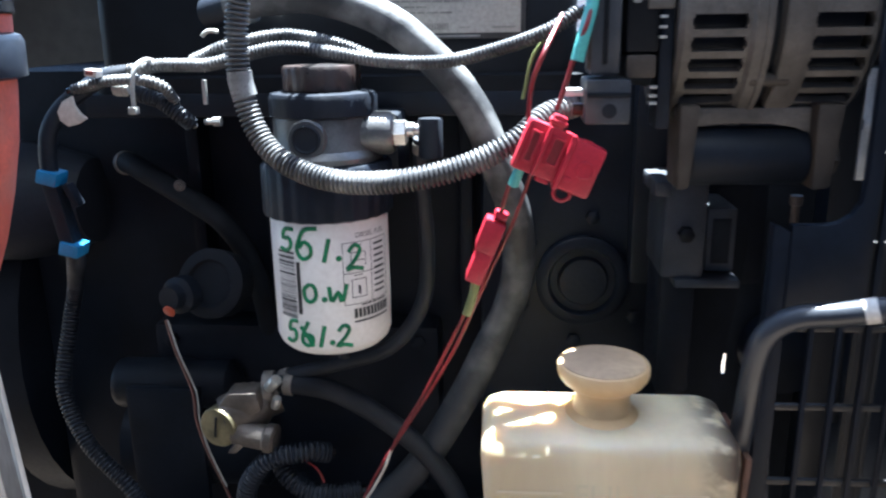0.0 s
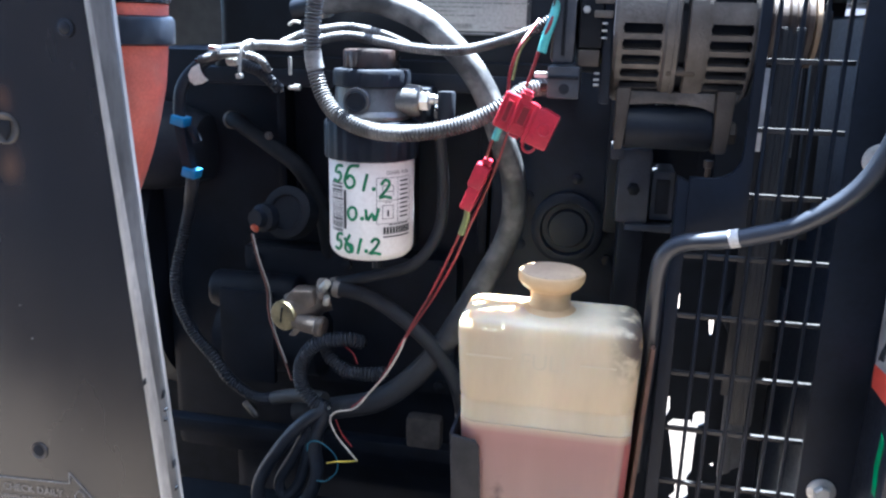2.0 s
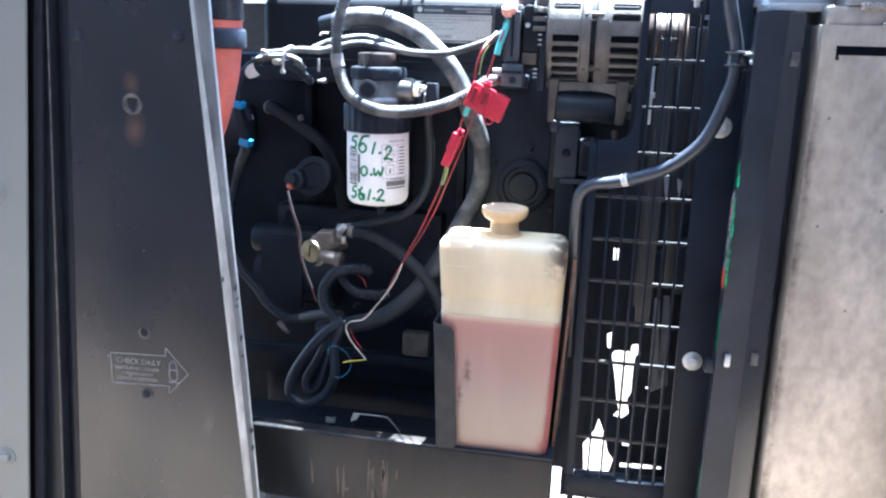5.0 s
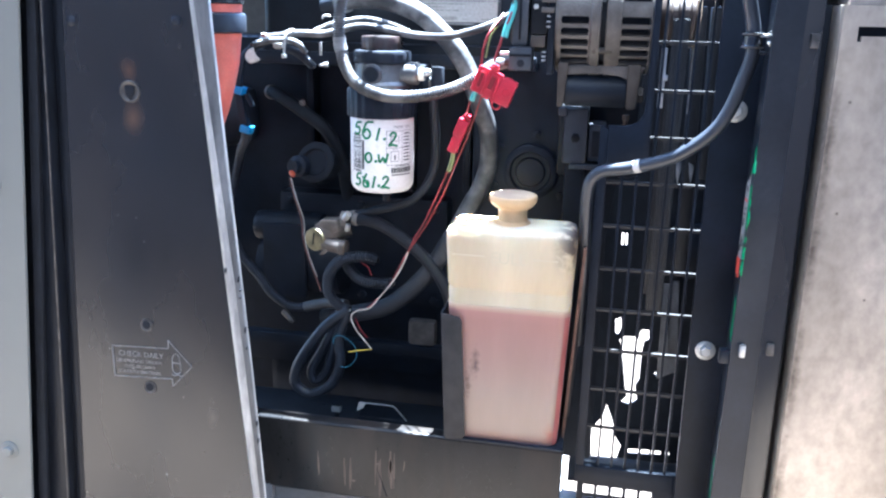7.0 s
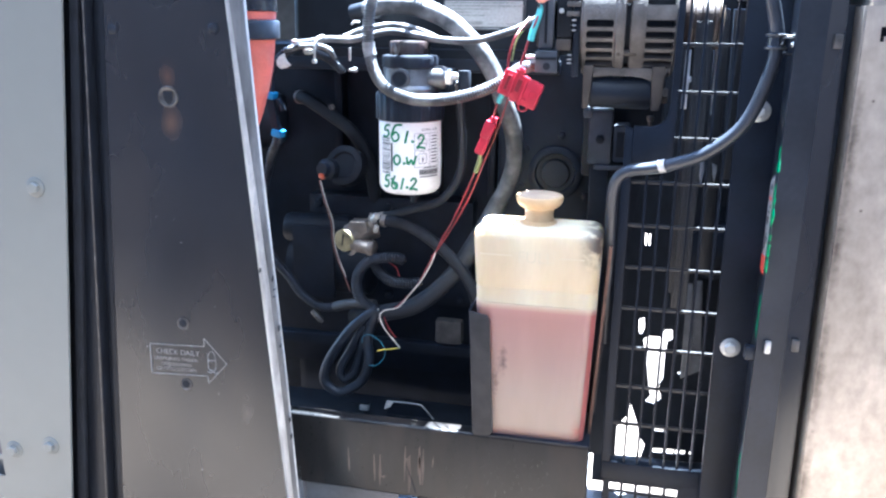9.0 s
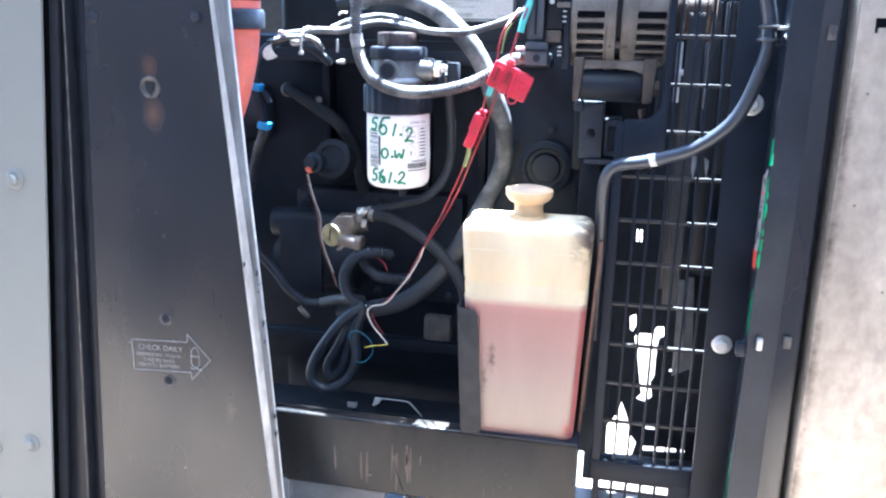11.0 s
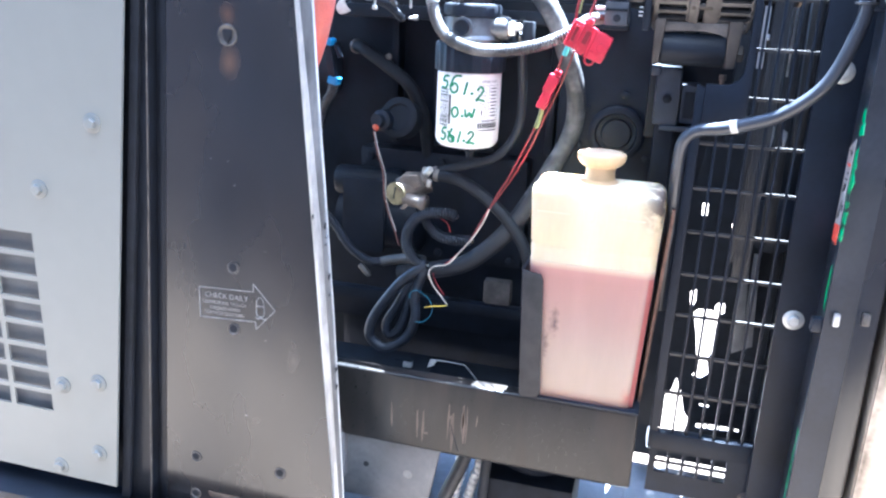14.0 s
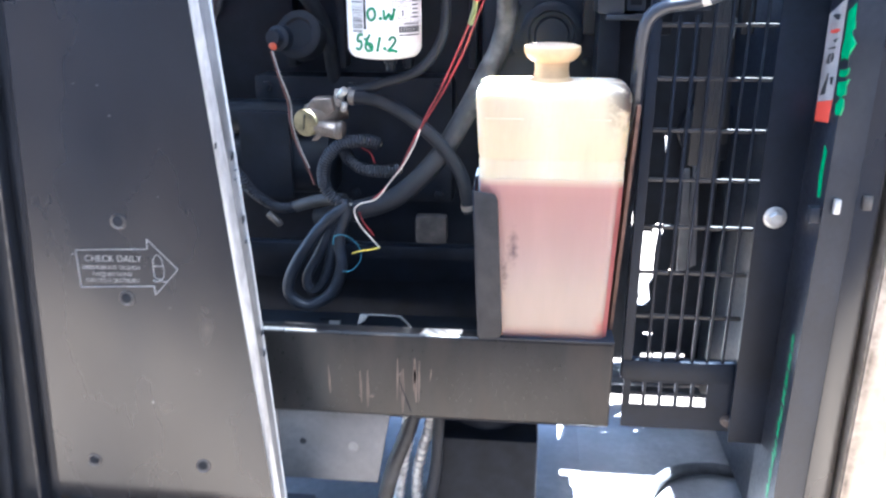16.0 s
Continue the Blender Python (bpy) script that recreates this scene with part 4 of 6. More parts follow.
part("foot_flange", lathe([(0.0375, 1.2210), (0.0415, 1.2222), (0.0420, 1.2262), (0.0395, 1.2300), (0.0370, 1.2322)], (FX, FY, 0), "z", 44), M_HEAD, head)
part("outlet_boss", lathe([(0.0155, 0.020), (0.0155, 0.046), (0.0150, 0.0495), (0.0132, 0.052)], (FX, FY - 0.006, 1.241), "x", 30), M_HEAD, head)
nut = part("fitting_nut", lathe([(0.0095, 0.052), (0.0095, 0.060), (0.008, 0.061)], (FX, FY - 0.006, 1.241), "x", 6), M_STEEL, filt, "bright steel pipe fitting")
part("fitting_stem", lathe([(0.0052, 0.060), (0.0052, 0.066), (0.0040, 0.067), (0.0040, 0.072)], (FX, FY - 0.006, 1.243), "x", 14), M_STEEL, nut)
part("elbow", lathe([(0.0070, 1.222), (0.0088, 1.2235), (0.0088, 1.2495), (0.0078, 1.2510), (0.001, 1.2512)], (FX + 0.0775, FY - 0.006, 0), "z", 24), M_ENGINE, nut, "black elbow over the fuel hose")
part("mounting_bracket", box(FX - 0.05, FX + 0.05, FY + 0.030, 0.74, 1.20, 1.25, 0.004), M_ENGINE, filt)
part("drain_cock", lathe([(0.008, 1.0810), (0.008, 1.073), (0.0055, 1.0725), (0.0055, 1.065)], (FX + 0.006, FY, 0), "z", 16), M_ENGINE, filt)


def wrap(u, v, lift=0.0004):
    """A point of the can's skin: u metres round it from its front, v the height."""
    a = u / FR
    return Vector((FX + (FR + lift) * math.sin(a), FY - (FR + lift) * math.cos(a), v + 0.0072))


GLYPHS = {"5": [[(0.9, 1), (0.35, 0.95), (0.22, 0.55), (0.6, 0.6), (0.72, 0.3), (0.4, 0.02), (0, 0.1)]],
          "0": [[(0.5, 1), (0.05, 0.7), (0.1, 0.2), (0.5, 0), (0.9, 0.3), (0.85, 0.8), (0.5, 1)]],
          "6": [[(1.25, 1.28), (0.55, 1.22), (0.22, 0.8), (0.05, 0.35), (0.35, 0), (0.8, 0.15), (0.85, 0.5), (0.5, 0.72), (0.18, 0.45)]],
          "x": [[(0.6, 1.1), (0.2, 0.6), (0.1, 0.2), (0.45, 0), (0.85, 0.2), (0.75, 0.5), (0.3, 0.45)], [(0.0, 0.85), (0.4, 0.5), (0.85, 0.0)]],
          "1": [[(0.75, 1), (0.2, 0)]], ".": [[(0.1, 0.10), (0.28, 0.08)]],
          "2": [[(0.15, 0.75), (0.5, 1), (0.85, 0.8), (0.5, 0.4), (0.0, 0.05), (0.45, 0.12), (1.0, 0.02)]],
          "w": [[(0, 0.9), (0.12, 0.1), (0.5, 0.6), (0.7, 0.05), (1.0, 1.0)]]}


def scrawl(glyph, u0, u1, v0, v1):
    if glyph == ".":
        at = wrap(u0 + 0.002, v0 + 0.0022, 0.0)
        part("handwriting", lathe([(0.0021, -0.0005), (0.0021, 0.0005), (0.0017, 0.0008)], at, Vector((at.x - FX, at.y - FY, 0)), 14), M_INK, can)
        return
    for stroke in GLYPHS[glyph]:
        part("handwriting", tube([wrap(u0 + a * (u1 - u0), v0 + b * (v1 - v0), 0.0) for a, b in stroke], 0.0016, n=6), M_INK, can)


for glyph, u0, u1, v0, v1 in (("5", -0.0312, -0.0165, 1.1545, 1.1710), ("6", -0.0165, -0.0030, 1.1500, 1.1675), ("1", 0.0025, 0.0100, 1.1480, 1.1650), (".", 0.0125, 0.0165, 1.1480, 1.1580),
                              ("2", 0.0195, 0.0325, 1.1400, 1.1590), ("0", -0.0122, -0.0022, 1.1180, 1.1315), (".", 0.0010, 0.0050, 1.1180, 1.1280), ("w", 0.0065, 0.0195, 1.1170, 1.1310),
                              ("5", -0.0300, -0.0175, 1.0850, 1.1020), ("x", -0.0168, -0.0055, 1.0840, 1.1010), ("1", -0.0030, 0.0035, 1.0840, 1.1000), (".", 0.0050, 0.0085, 1.0850, 1.0950),
                              ("2", 0.0100, 0.0215, 1.0830, 1.1000)):
    scrawl(glyph, u0, u1, v0, v1)


def skin_box(u0, u1, v0, v1, mat, name="print"):
    bm, n = bmesh.new(), max(1, int((u1 - u0) / 0.003))
    lo = [bm.verts.new(wrap(u0 + (u1 - u0) * k / n, v0, 0.0003)) for k in range(n + 1)]
    hi = [bm.verts.new(wrap(u0 + (u1 - u0) * k / n, v1, 0.0003)) for k in range(n + 1)]
    for k in range(n):
        bm.faces.new((lo[k], lo[k + 1], hi[k + 1], hi[k]))
    return part(name, bm, mat, can, smooth=False)


z = 1.1045
while z < 1.1540:
    s = random.choice((0.0004, 0.0006, 0.0010, 0.0016))
    skin_box(-0.0355, -0.0185, z, z + s, M_PRINT, "barcode_bar")
    z += s + random.choice((0.0005, 0.0008, 0.0012))
for k in range(11):
    skin_box(-0.0172, -0.0140, 1.108 + k * 0.0035, 1.1124 + k * 0.0035, M_PRINT, "digit_bar")
UB = 0.0170
for u in (UB, UB + 0.0225, UB + 0.040):
    skin_box(u, u + 0.0005, 1.1145, 1.1610, M_PRINT, "frame_line")
for v in (1.1145, 1.1378, 1.1605):
    skin_box(UB, UB + 0.040, v, v + 0.0005, M_PRINT, "frame_line")
for v, a, b in ((1.147, 0.006, 0.017), (1.153, 0.006, 0.017), (1.158, 0.007, 0.015), (1.133, 0.006, 0.018), (1.136, 0.008, 0.015), (1.1195, 0.006, 0.018)):
    skin_box(UB + a, UB + b, v, v + 0.0006, M_PRINT, "picture_line")
for a in (0.006, 0.0174):
    skin_box(UB + a, UB + a + 0.0006, 1.1195, 1.133, M_PRINT, "picture_line")
    skin_box(UB + a, UB + a + 0.0006, 1.143, 1.153, M_PRINT, "picture_line")
skin_box(UB + 0.011, UB + 0.013, 1.122, 1.1285, M_PRINT, "picture_arrow")
for k in range(9):
    skin_box(UB + 0.0255, UB + 0.037, 1.120 + 0.0045 * k, 1.1216 + 0.0045 * k, M_PRINT, "text_bar")
part("lettering", lettering("DIESEL FUEL", 0.0052, lambda u, v: wrap(UB + 0.010 + u, 1.1640 + v, 0.0004)), M_PRINT, can)
for k in range(5):
    skin_box(UB + 0.013 + k * 0.005, UB + 0.0172 + k * 0.005, 1.1128, 1.1140, M_PRINT, "text_bar")
for k in range(10):
    skin_box(UB + 0.0070 + k * 0.0034, UB + 0.0096 + k * 0.0034, 1.1040, 1.1112, M_PRINT, "brand_block")
skin_box(UB + 0.0070, UB + 0.040, 1.1005, 1.1020, M_PRINT, "brand_block")

# ---- engine ----
engine = thing("engine", (0, 0.9, 0.66), "black painted diesel engine, dusty and oily", "engine")
part("block", box(-0.43, 0.17, 0.80, 1.12, 0.72, 1.28, 0.012), M_ENGINE, engine)
part("oil_pan", box(-0.36, 0.12, 0.83, 1.08, 0.62, 0.73, 0.02), M_ENGINE, engine)
cover = part("valve_cover", loft([[(x, y, z) for x, y in rounded(-0.298 + i, 0.098 - i, 0.722 + i, 0.99 - i, 0.014)] for z, i in ((1.262, -0.006), (1.275, -0.006), (1.277, 0.0), (1.352, 0.001), (1.362, 0.005), (1.374, 0.017), (1.378, 0.026))]), M_COVER, engine, "black valve cover with bevelled top")
part("gasket_rail", box(-0.31, 0.11, 0.714, 1.0, 1.243, 1.263, 0.004), M_ENGINE, engine)
fill = part("oil_filler_cap", lathe([(0.047, 1.372), (0.049, 1.375), (0.049, 1.389), (0.045, 1.393), (0.02, 1.394)], (0.004, 0.79, 0), "z", 48, knurl=12, depth=0.002), M_COVER, cover, "black round oil filler cap")
for x in (-0.2125, -0.1375):
    loop = [(x - 0.0125, 1.372), (x - 0.0120, 1.392)] + [(x + 0.0118 * math.cos(radians(a)), 1.396 + 0.0118 * math.sin(radians(a))) for a in (150, 120, 90, 60, 30)] + [(x + 0.0120, 1.392), (x + 0.0135, 1.372)]
    eye = part("lifting_eye", tube([(a, 0.806, b) for a, b in loop], 0.0036, n=10), M_BLACK, engine)
    part("eye_rim", tube([(a, 0.8035, b + 0.0018) for a, b in loop[1:-1]], 0.0016, n=8), M_ZINC, eye, "bright rim along the upper edge")
for x in (-0.27, -0.14, 0.06, 0.085):
    part("cover_bolt", lathe([(0.0065, 1.374), (0.0065, 1.382), (0.005, 1.384)], (x, 0.765, 0), "z", 6), M_BLACK, engine)
part("filler_rim", lathe([(0.050, 1.3765), (0.0545, 1.3775), (0.0555, 1.3800), (0.0540, 1.3815), (0.049, 1.3815)], (0.004, 0.79, 0), "z", 48), M_COVER, cover)
plate = part("data_plate", box(-0.0625, 0.0560, 0.7185, 0.7215, 1.3035, 1.3565, 0.0006), M_LABELDARK, cover, "silver data plate with a dark heading")
part("plate_field", box(-0.0600, 0.0520, 0.7176, 0.7187, 1.3080, 1.3435, 0), M_PLATE, plate)
part("emblem", lathe([(0.0036, 0), (0.0036, 0.0006), (0.002, 0.0007)], (-0.0525, 0.7186, 1.3498), AX_MINUS_Y, 14), M_LABEL, plate)
for a, b, z, h in ((-0.046, -0.018, 1.3488, 0.0016), (-0.004, 0.050, 1.3515, 0.0011), (0.016, 0.050, 1.3477, 0.0011), (-0.052, 0.020, 1.3057, 0.0007)):
    part("heading_bar", box(a, b, 0.7179, 0.7187, z - h, z + h, 0), M_LABELHEAD, plate)
for k, length in enumerate((0.098, 0.104, 0.066, 0.036, 0.052)):
    x = -0.058
    while x < -0.058 + length:
        w = random.uniform(0.004, 0.011)
        part("text_bar", box(x, x + w, 0.7171, 0.7178, 1.3402 - k * 0.0043, 1.3414 - k * 0.0043, 0), M_LABELTXT, plate)
        x += w + 0.0012
for k in range(13):
    part("barcode_bar", box(-0.030 + k * 0.0020, -0.0288 + k * 0.0020, 0.7170, 0.7178, 1.3105, 1.3155, 0), M_LABELTXT, plate)
for a, b in ((0.004, 0.012), (0.030, 0.048)):
    part("text_bar", box(a, b, 0.7171, 0.7178, 1.3115, 1.3127, 0), M_LABELTXT, plate)
part("timing_cover", box(0.02, 0.20, 0.73, 0.84, 0.90, 1.31, 0.010), M_ENGINE, engine)
boss = part("cover_boss", lathe([(0.040, 0), (0.040, 0.008), (0.036, 0.011), (0.030, 0.011), (0.028, 0.005), (0.022, 0.005), (0.020, 0.010), (0.004, 0.011)], (0.108, 0.731, 1.100), AX_MINUS_Y, 36), M_ENGINE, engine, "round black boss with a ring")
for a in range(6):
    part("cover_bolt", lathe([(0.006, 0), (0.006, 0.006), (0.004, 0.007)], (0.108 + 0.056 * math.cos(a * 1.05 + 0.4), 0.731, 1.10 + 0.056 * math.sin(a * 1.05 + 0.4)), AX_MINUS_Y, 6), M_ENGINE, engine)
part("side_cover", box(-0.30, -0.02, 0.765, 0.82, 0.86, 1.04, 0.010), M_ENGINE, engine)
for x in (-0.28, -0.16, -0.04):
    for z in (0.875, 1.025):
        part("cover_bolt", lathe([(0.007, 0), (0.007, 0.007), (0.005, 0.008)], (x, 0.766, z), AX_MINUS_Y, 6), M_ENGINE, engine)
for x in (-0.25, -0.18, -0.09, 0.0):
    part("rib", box(x, x + 0.012, 0.77, 0.81, 1.05, 1.24, 0.003), M_ENGINE, engine)
part("flywheel_tube", lathe([(0.050, -0.62), (0.062, -0.60), (0.058, -0.42), (0.052, -0.385), (0.046, -0.366), (0.040, -0.348), (0.020, -0.344)], (0, 0.785, 1.158), "x", 40), M_SLATEPAINT, engine, "slate-grey round housing beside the cover")
part("dark_end_mass", lathe([(0.20, -0.50), (0.235, -0.48), (0.235, -0.44), (0.20, -0.4295)], (0, 1.0, 0.98), "x", 40), M_ENGINE, engine, "black round mass added at the engine's end for the dark there")
part("starter", lathe([(0.03, -0.33), (0.046, -0.325), (0.046, -0.19), (0.03, -0.18)], (0, 0.765, 0.92), "x", 28), M_ENGINE, engine, "black cylindrical starter motor")
part("solenoid", lathe([(0.022, -0.33), (0.024, -0.325), (0.024, -0.22), (0.01, -0.21)], (0, 0.75, 0.985), "x", 22), M_ENGINE, engine)
part("bracket_plate", box(-0.305, -0.235, 0.705, 0.715, 0.88, 1.0, 0.004), M_ENGINE, engine)
part("plug_flange", lathe([(0.030, -0.02), (0.031, 0.0), (0.031, 0.004), (0.027, 0.006), (0.021, 0.006), (0.019, 0.003)], (-0.216, 0.715, 1.098), Vector((-0.15, -1, 0.35)), 36), M_SEAL, engine, "round black flange behind the plug")
part("sensor_plug", lathe([(0.014, 0), (0.016, 0.002), (0.016, 0.014), (0.011, 0.017), (0.010, 0.026)], (-0.232, 0.70, 1.095), Vector((-0.3, -1, 0.1)), 20), M_ENGINE, engine)
part("sensor_seal", lathe([(0.0050, 0), (0.0054, 0.002), (0.004, 0.003)], (-0.2375, 0.672, 1.0885), Vector((-0.3, -1, -0.5)), 20), surf("orange_seal", (0.38, 0.065, 0.028), 0.5, scale=60), engine, "orange seal on a sensor plug")
part("nut_plate", box(-0.065, -0.022, 0.69, 0.71, 0.825, 0.865, 0.006), surf("dusty_iron", (0.05, 0.043, 0.038), 0.7, scale=60, var=0.5), engine)
part("lower_rail", box(-0.42, 0.19, 0.72, 0.74, 0.79, 0.81, 0.004), M_ENGINE, engine)
part("shade_tray", box(-0.43, 0.18, 0.525, 0.80, 0.655, 0.668, 0.003), M_SEAL, engine)
stay = thing("stay_plate", (-0.12, 0.70, 0.668), "bent bright steel stay plate behind the beam", "bracket")
part("tab", prism([(-0.152, 0.696), (-0.148, 0.711), (-0.136, 0.711), (-0.141, 0.702)], 0.698, 0.7035, 0.0008), M_LABEL, stay)
part("upper_edge", tube([(-0.147, 0.699, 0.7115), (-0.12, 0.699, 0.7122), (-0.093, 0.699, 0.7115), (-0.086, 0.699, 0.708), (-0.068, 0.699, 0.688)], 0.0011, n=8), M_ZINC, stay)
part("lower_edge", tube([(-0.150, 0.699, 0.6865), (-0.11, 0.699, 0.6862), (-0.068, 0.699, 0.6875)], 0.0008, n=8), M_ENGINE, stay)
part("plate", prism([(-0.149, 0.687), (-0.141, 0.710), (-0.093, 0.710), (-0.070, 0.688)], 0.701, 0.7025, 0), M_ENGINE, stay, "dark field inside the bright rim")
part("leg", box(-0.150, -0.075, 0.699, 0.7025, 0.667, 0.6855, 0.0005), M_ENGINE, stay)
clip = thing("cable_end", (-0.182, 0.69, 0.668), "small bright clip on a black stud behind the beam", "clip")
part("stud", drum(0.004, 0.667, 0.697, (-0.182, 0.69, 0), "z", 12), M_ENGINE, clip)
part("clip_plate", box(-0.190, -0.175, 0.684, 0.694, 0.697, 0.7065, 0.002), M_ZINC, clip)
part("clip_arm", box(-0.205, -0.175, 0.687, 0.690, 0.7066, 0.7090, 0.0006), M_ENGINE, clip)

# thermostat-like valve below the filter
valve = thing("fuel_valve", (-0.17, 0.66, 0.975), "tan-grey cast metal fuel valve with a slotted brass plug", "valve")
VA = Vector((0.86, 0.42, 0.24)).normalized()
part("valve_body", lathe([(0.0165, -0.002), (0.0180, 0.002), (0.0180, 0.010), (0.0190, 0.016), (0.0190, 0.030), (0.0150, 0.036), (0.0150, 0.046)], (-0.1905, 0.6500, 1.0030), VA, 24), M_VALVE, valve)
part("valve_bonnet", prism([(-0.197, 1.012), (-0.184, 1.029), (-0.160, 1.030), (-0.156, 1.014), (-0.172, 1.004)], 0.640, 0.664, 0.004), M_VALVE, valve)
plug = part("brass_plug", lathe([(0.0172, -0.006), (0.0172, 0.003), (0.0160, 0.0048), (0.0130, 0.0052)], (-0.1925, 0.6420, 0.9990), Vector((-0.30, -1.0, 0.02)), 30), M_BRASS, valve, "slotted brass plug")
part("slot", box(-0.1950, -0.1938, 0.6355, 0.6385, 0.9915, 1.0095, 0.0002, turn=(0, 8, -16)), M_SEAL, plug)
part("outlet", lathe([(0.0105, -0.012), (0.0105, 0.014), (0.0122, 0.016), (0.0122, 0.022), (0.010, 0.024)], (-0.1690, 0.6420, 0.9920), Vector((0.9, -0.1, -0.12)), 20), M_VALVE, valve)
part("outlet_lip", prism([(-0.1865, 0.9775), (-0.1790, 0.9775), (-0.1700, 0.9865), (-0.1740, 0.9935)], 0.634, 0.642, 0.002), M_VALVE, valve)
part("hose_clamp", lathe([(0.0128, 0), (0.0140, 0.0006), (0.0140, 0.009), (0.0128, 0.0096)], (-0.160, 0.664, 1.0235), Vector((1, 0.1, 0.05)), 22), M_CASTDARK, valve)
part("clamp_screw", lathe([(0.0042, -0.008), (0.0050, -0.007), (0.0050, 0.007), (0.0042, 0.008)], (-0.148, 0.650, 1.034), Vector((0.5, -0.4, 0.6)), 8), M_ZINC, valve)
part("clamp_screw", lathe([(0.003, -0.006), (0.0038, -0.005), (0.0038, 0.005), (0.003, 0.006)], (-0.146, 0.648, 1.018), Vector((0.3, -0.3, 0.9)), 8), M_ZINC, valve)

# ---- alternator ----
AY, AZ = 0.628, 1.3185
alt = thing("alternator", (0.195, AY, 1.205), "dirty cast aluminium alternator with cooling slots", "alternator")


def slotted_half(x0, x1, s0, s1, r, blank):
    """Half a housing: a shell round the x axis with round-ended slots between s0 and s1, and end walls."""
    bm, n = bmesh.new(), 198
    xr = [x0, x0 + 0.003, s0, s0 + 0.0010, s1 - 0.0010, s1, x1 - 0.003, x1]
    ring = {}

    def v(i, j, k):
        j %= n
        if (i, j, k) not in ring:
            rr = r - 0.005 * k - (0.003 if (i in (0, 7) and not k) else 0)
            a = 2 * math.pi * (j + 2) / n
            ring[i, j, k] = bm.verts.new((xr[i], AY - rr * math.cos(a), AZ + rr * math.sin(a)))
        return ring[i, j, k]

    def slot(i, j):
        if blank[0] < 360 * (j - j % 6 + 3) / n < blank[1]:
            return False
        return (i == 3 and j % 6 in (0, 1, 2, 3)) or (i in (2, 4) and j % 6 in (1, 2))
    for j in range(n):
        for i in range(7):
            if not slot(i, j):
                bm.faces.new((v(i, j, 0), v(i, j + 1, 0), v(i + 1, j + 1, 0), v(i + 1, j, 0)))
                continue
            for a, b, other in (((i, j), (i + 1, j), (i, j - 1)), ((i, j + 1), (i + 1, j + 1), (i, j + 1)), ((i, j), (i, j + 1), (i - 1, j)), ((i + 1, j), (i + 1, j + 1), (i + 1, j))):
                if not slot(other[0], other[1] % n):
                    bm.faces.new((v(*a, 0), v(*b, 0), v(*b, 1), v(*a, 1)))
    for i in (0, 7):
        c = bm.verts.new((xr[i], AY, AZ))
        for j in range(n):
            bm.faces.new((v(i, j, 0), v(i, j + 1, 0), c))
    bmesh.ops.recalc_face_normals(bm, faces=bm.faces)
    return bm


part("rear_housing", slotted_half(0.142, 0.192, 0.149, 0.1815, 0.069, (0, 21)), M_ALT, alt)
part("front_housing", slotted_half(0.201, 0.256, 0.219, 0.2525, 0.069, (0, 9)), M_ALT, alt)
part("lower_web", prism([(0.146, 1.262), (0.149, 1.247), (0.158, 1.2495), (0.178, 1.2515), (0.205, 1.2515), (0.222, 1.249), (0.240, 1.240), (0.252, 1.262)], AY - 0.045, AY - 0.02, 0.002), M_ALT, alt)
part("stator", lathe([(0.064, 0.188), (0.064, 0.205)], (0, AY, AZ), "x", 48), M_SEAL, alt)
part("inner_core", lathe([(0.058, 0.143), (0.058, 0.251)], (0, AY, AZ), "x", 36), M_SEAL, alt)
for x0, x1 in ((0.1485, 0.1565), (0.2315, 0.2430)):
    part("mount_ear", prism([(x0, 1.211), (x1, 1.212), (x1 + 0.004, 1.265), (x0 - 0.001, 1.265)], AY - 0.057, AY - 0.02, 0.003), M_ALTDARK, alt)
part("flange", lathe([(0.0695, 0.1825), (0.0725, 0.1850), (0.0725, 0.1935), (0.0715, 0.1945)], (0, AY, AZ), "x", 48), M_ALT, alt)
part("flange", lathe([(0.0715, 0.2015), (0.0725, 0.2025), (0.0725, 0.2150), (0.0705, 0.2185)], (0, AY, AZ), "x", 48), M_ALT, alt)
part("seam", lathe([(0.0722, 0.1905), (0.0734, 0.1911), (0.0734, 0.1945), (0.0722, 0.1951)], (0, AY, AZ), "x", 48), M_ALT, alt)
for a in (-34, 20, 64):
    part("through_bolt", drum(0.0042, -0.012, 0.012, (0.1985, AY - 0.069 * math.cos(radians(a)), AZ + 0.069 * math.sin(radians(a))), "x", 14), M_ALTDARK, alt)
part("pivot_sleeve", lathe([(0.0175, 0.1572), (0.019, 0.1585), (0.019, 0.229), (0.0175, 0.2312)], (0, AY - 0.035, 1.2300), "x", 28), M_ENGINE, alt, "dark pivot sleeve between the mounting ears")
part("pivot_nut", lathe([(0.0105, 0.2435), (0.0105, 0.2505), (0.009, 0.252)], (0, AY - 0.035, 1.2280), "x", 6), M_ALTDARK, alt)
rear = part("rear_cover", lathe([(0.030, 0.107), (0.044, 0.112), (0.046, 0.135), (0.050, 0.1415)], (0, AY, AZ), "x", 36), M_ENGINE, alt, "black plastic rear cover")
part("regulator", box(0.0905, 0.1095, AY - 0.060, AY - 0.03, 1.2835, 1.345, 0.003), M_REG, alt, "slate-grey regulator housing")
part("regulator_rib", box(0.0985, 0.1015, AY - 0.0625, AY - 0.058, 1.290, 1.340, 0.001), M_COVER, alt)
part("regulator_edge", box(0.0895, 0.0915, AY - 0.0615, AY - 0.05, 1.287, 1.336, 0.0008), M_ALTDARK, alt)
part("connector_block", box(0.0885, 0.1160, AY - 0.066, AY - 0.03, 1.254, 1.2815, 0.0025), M_REG, alt, "slate-grey plug block")
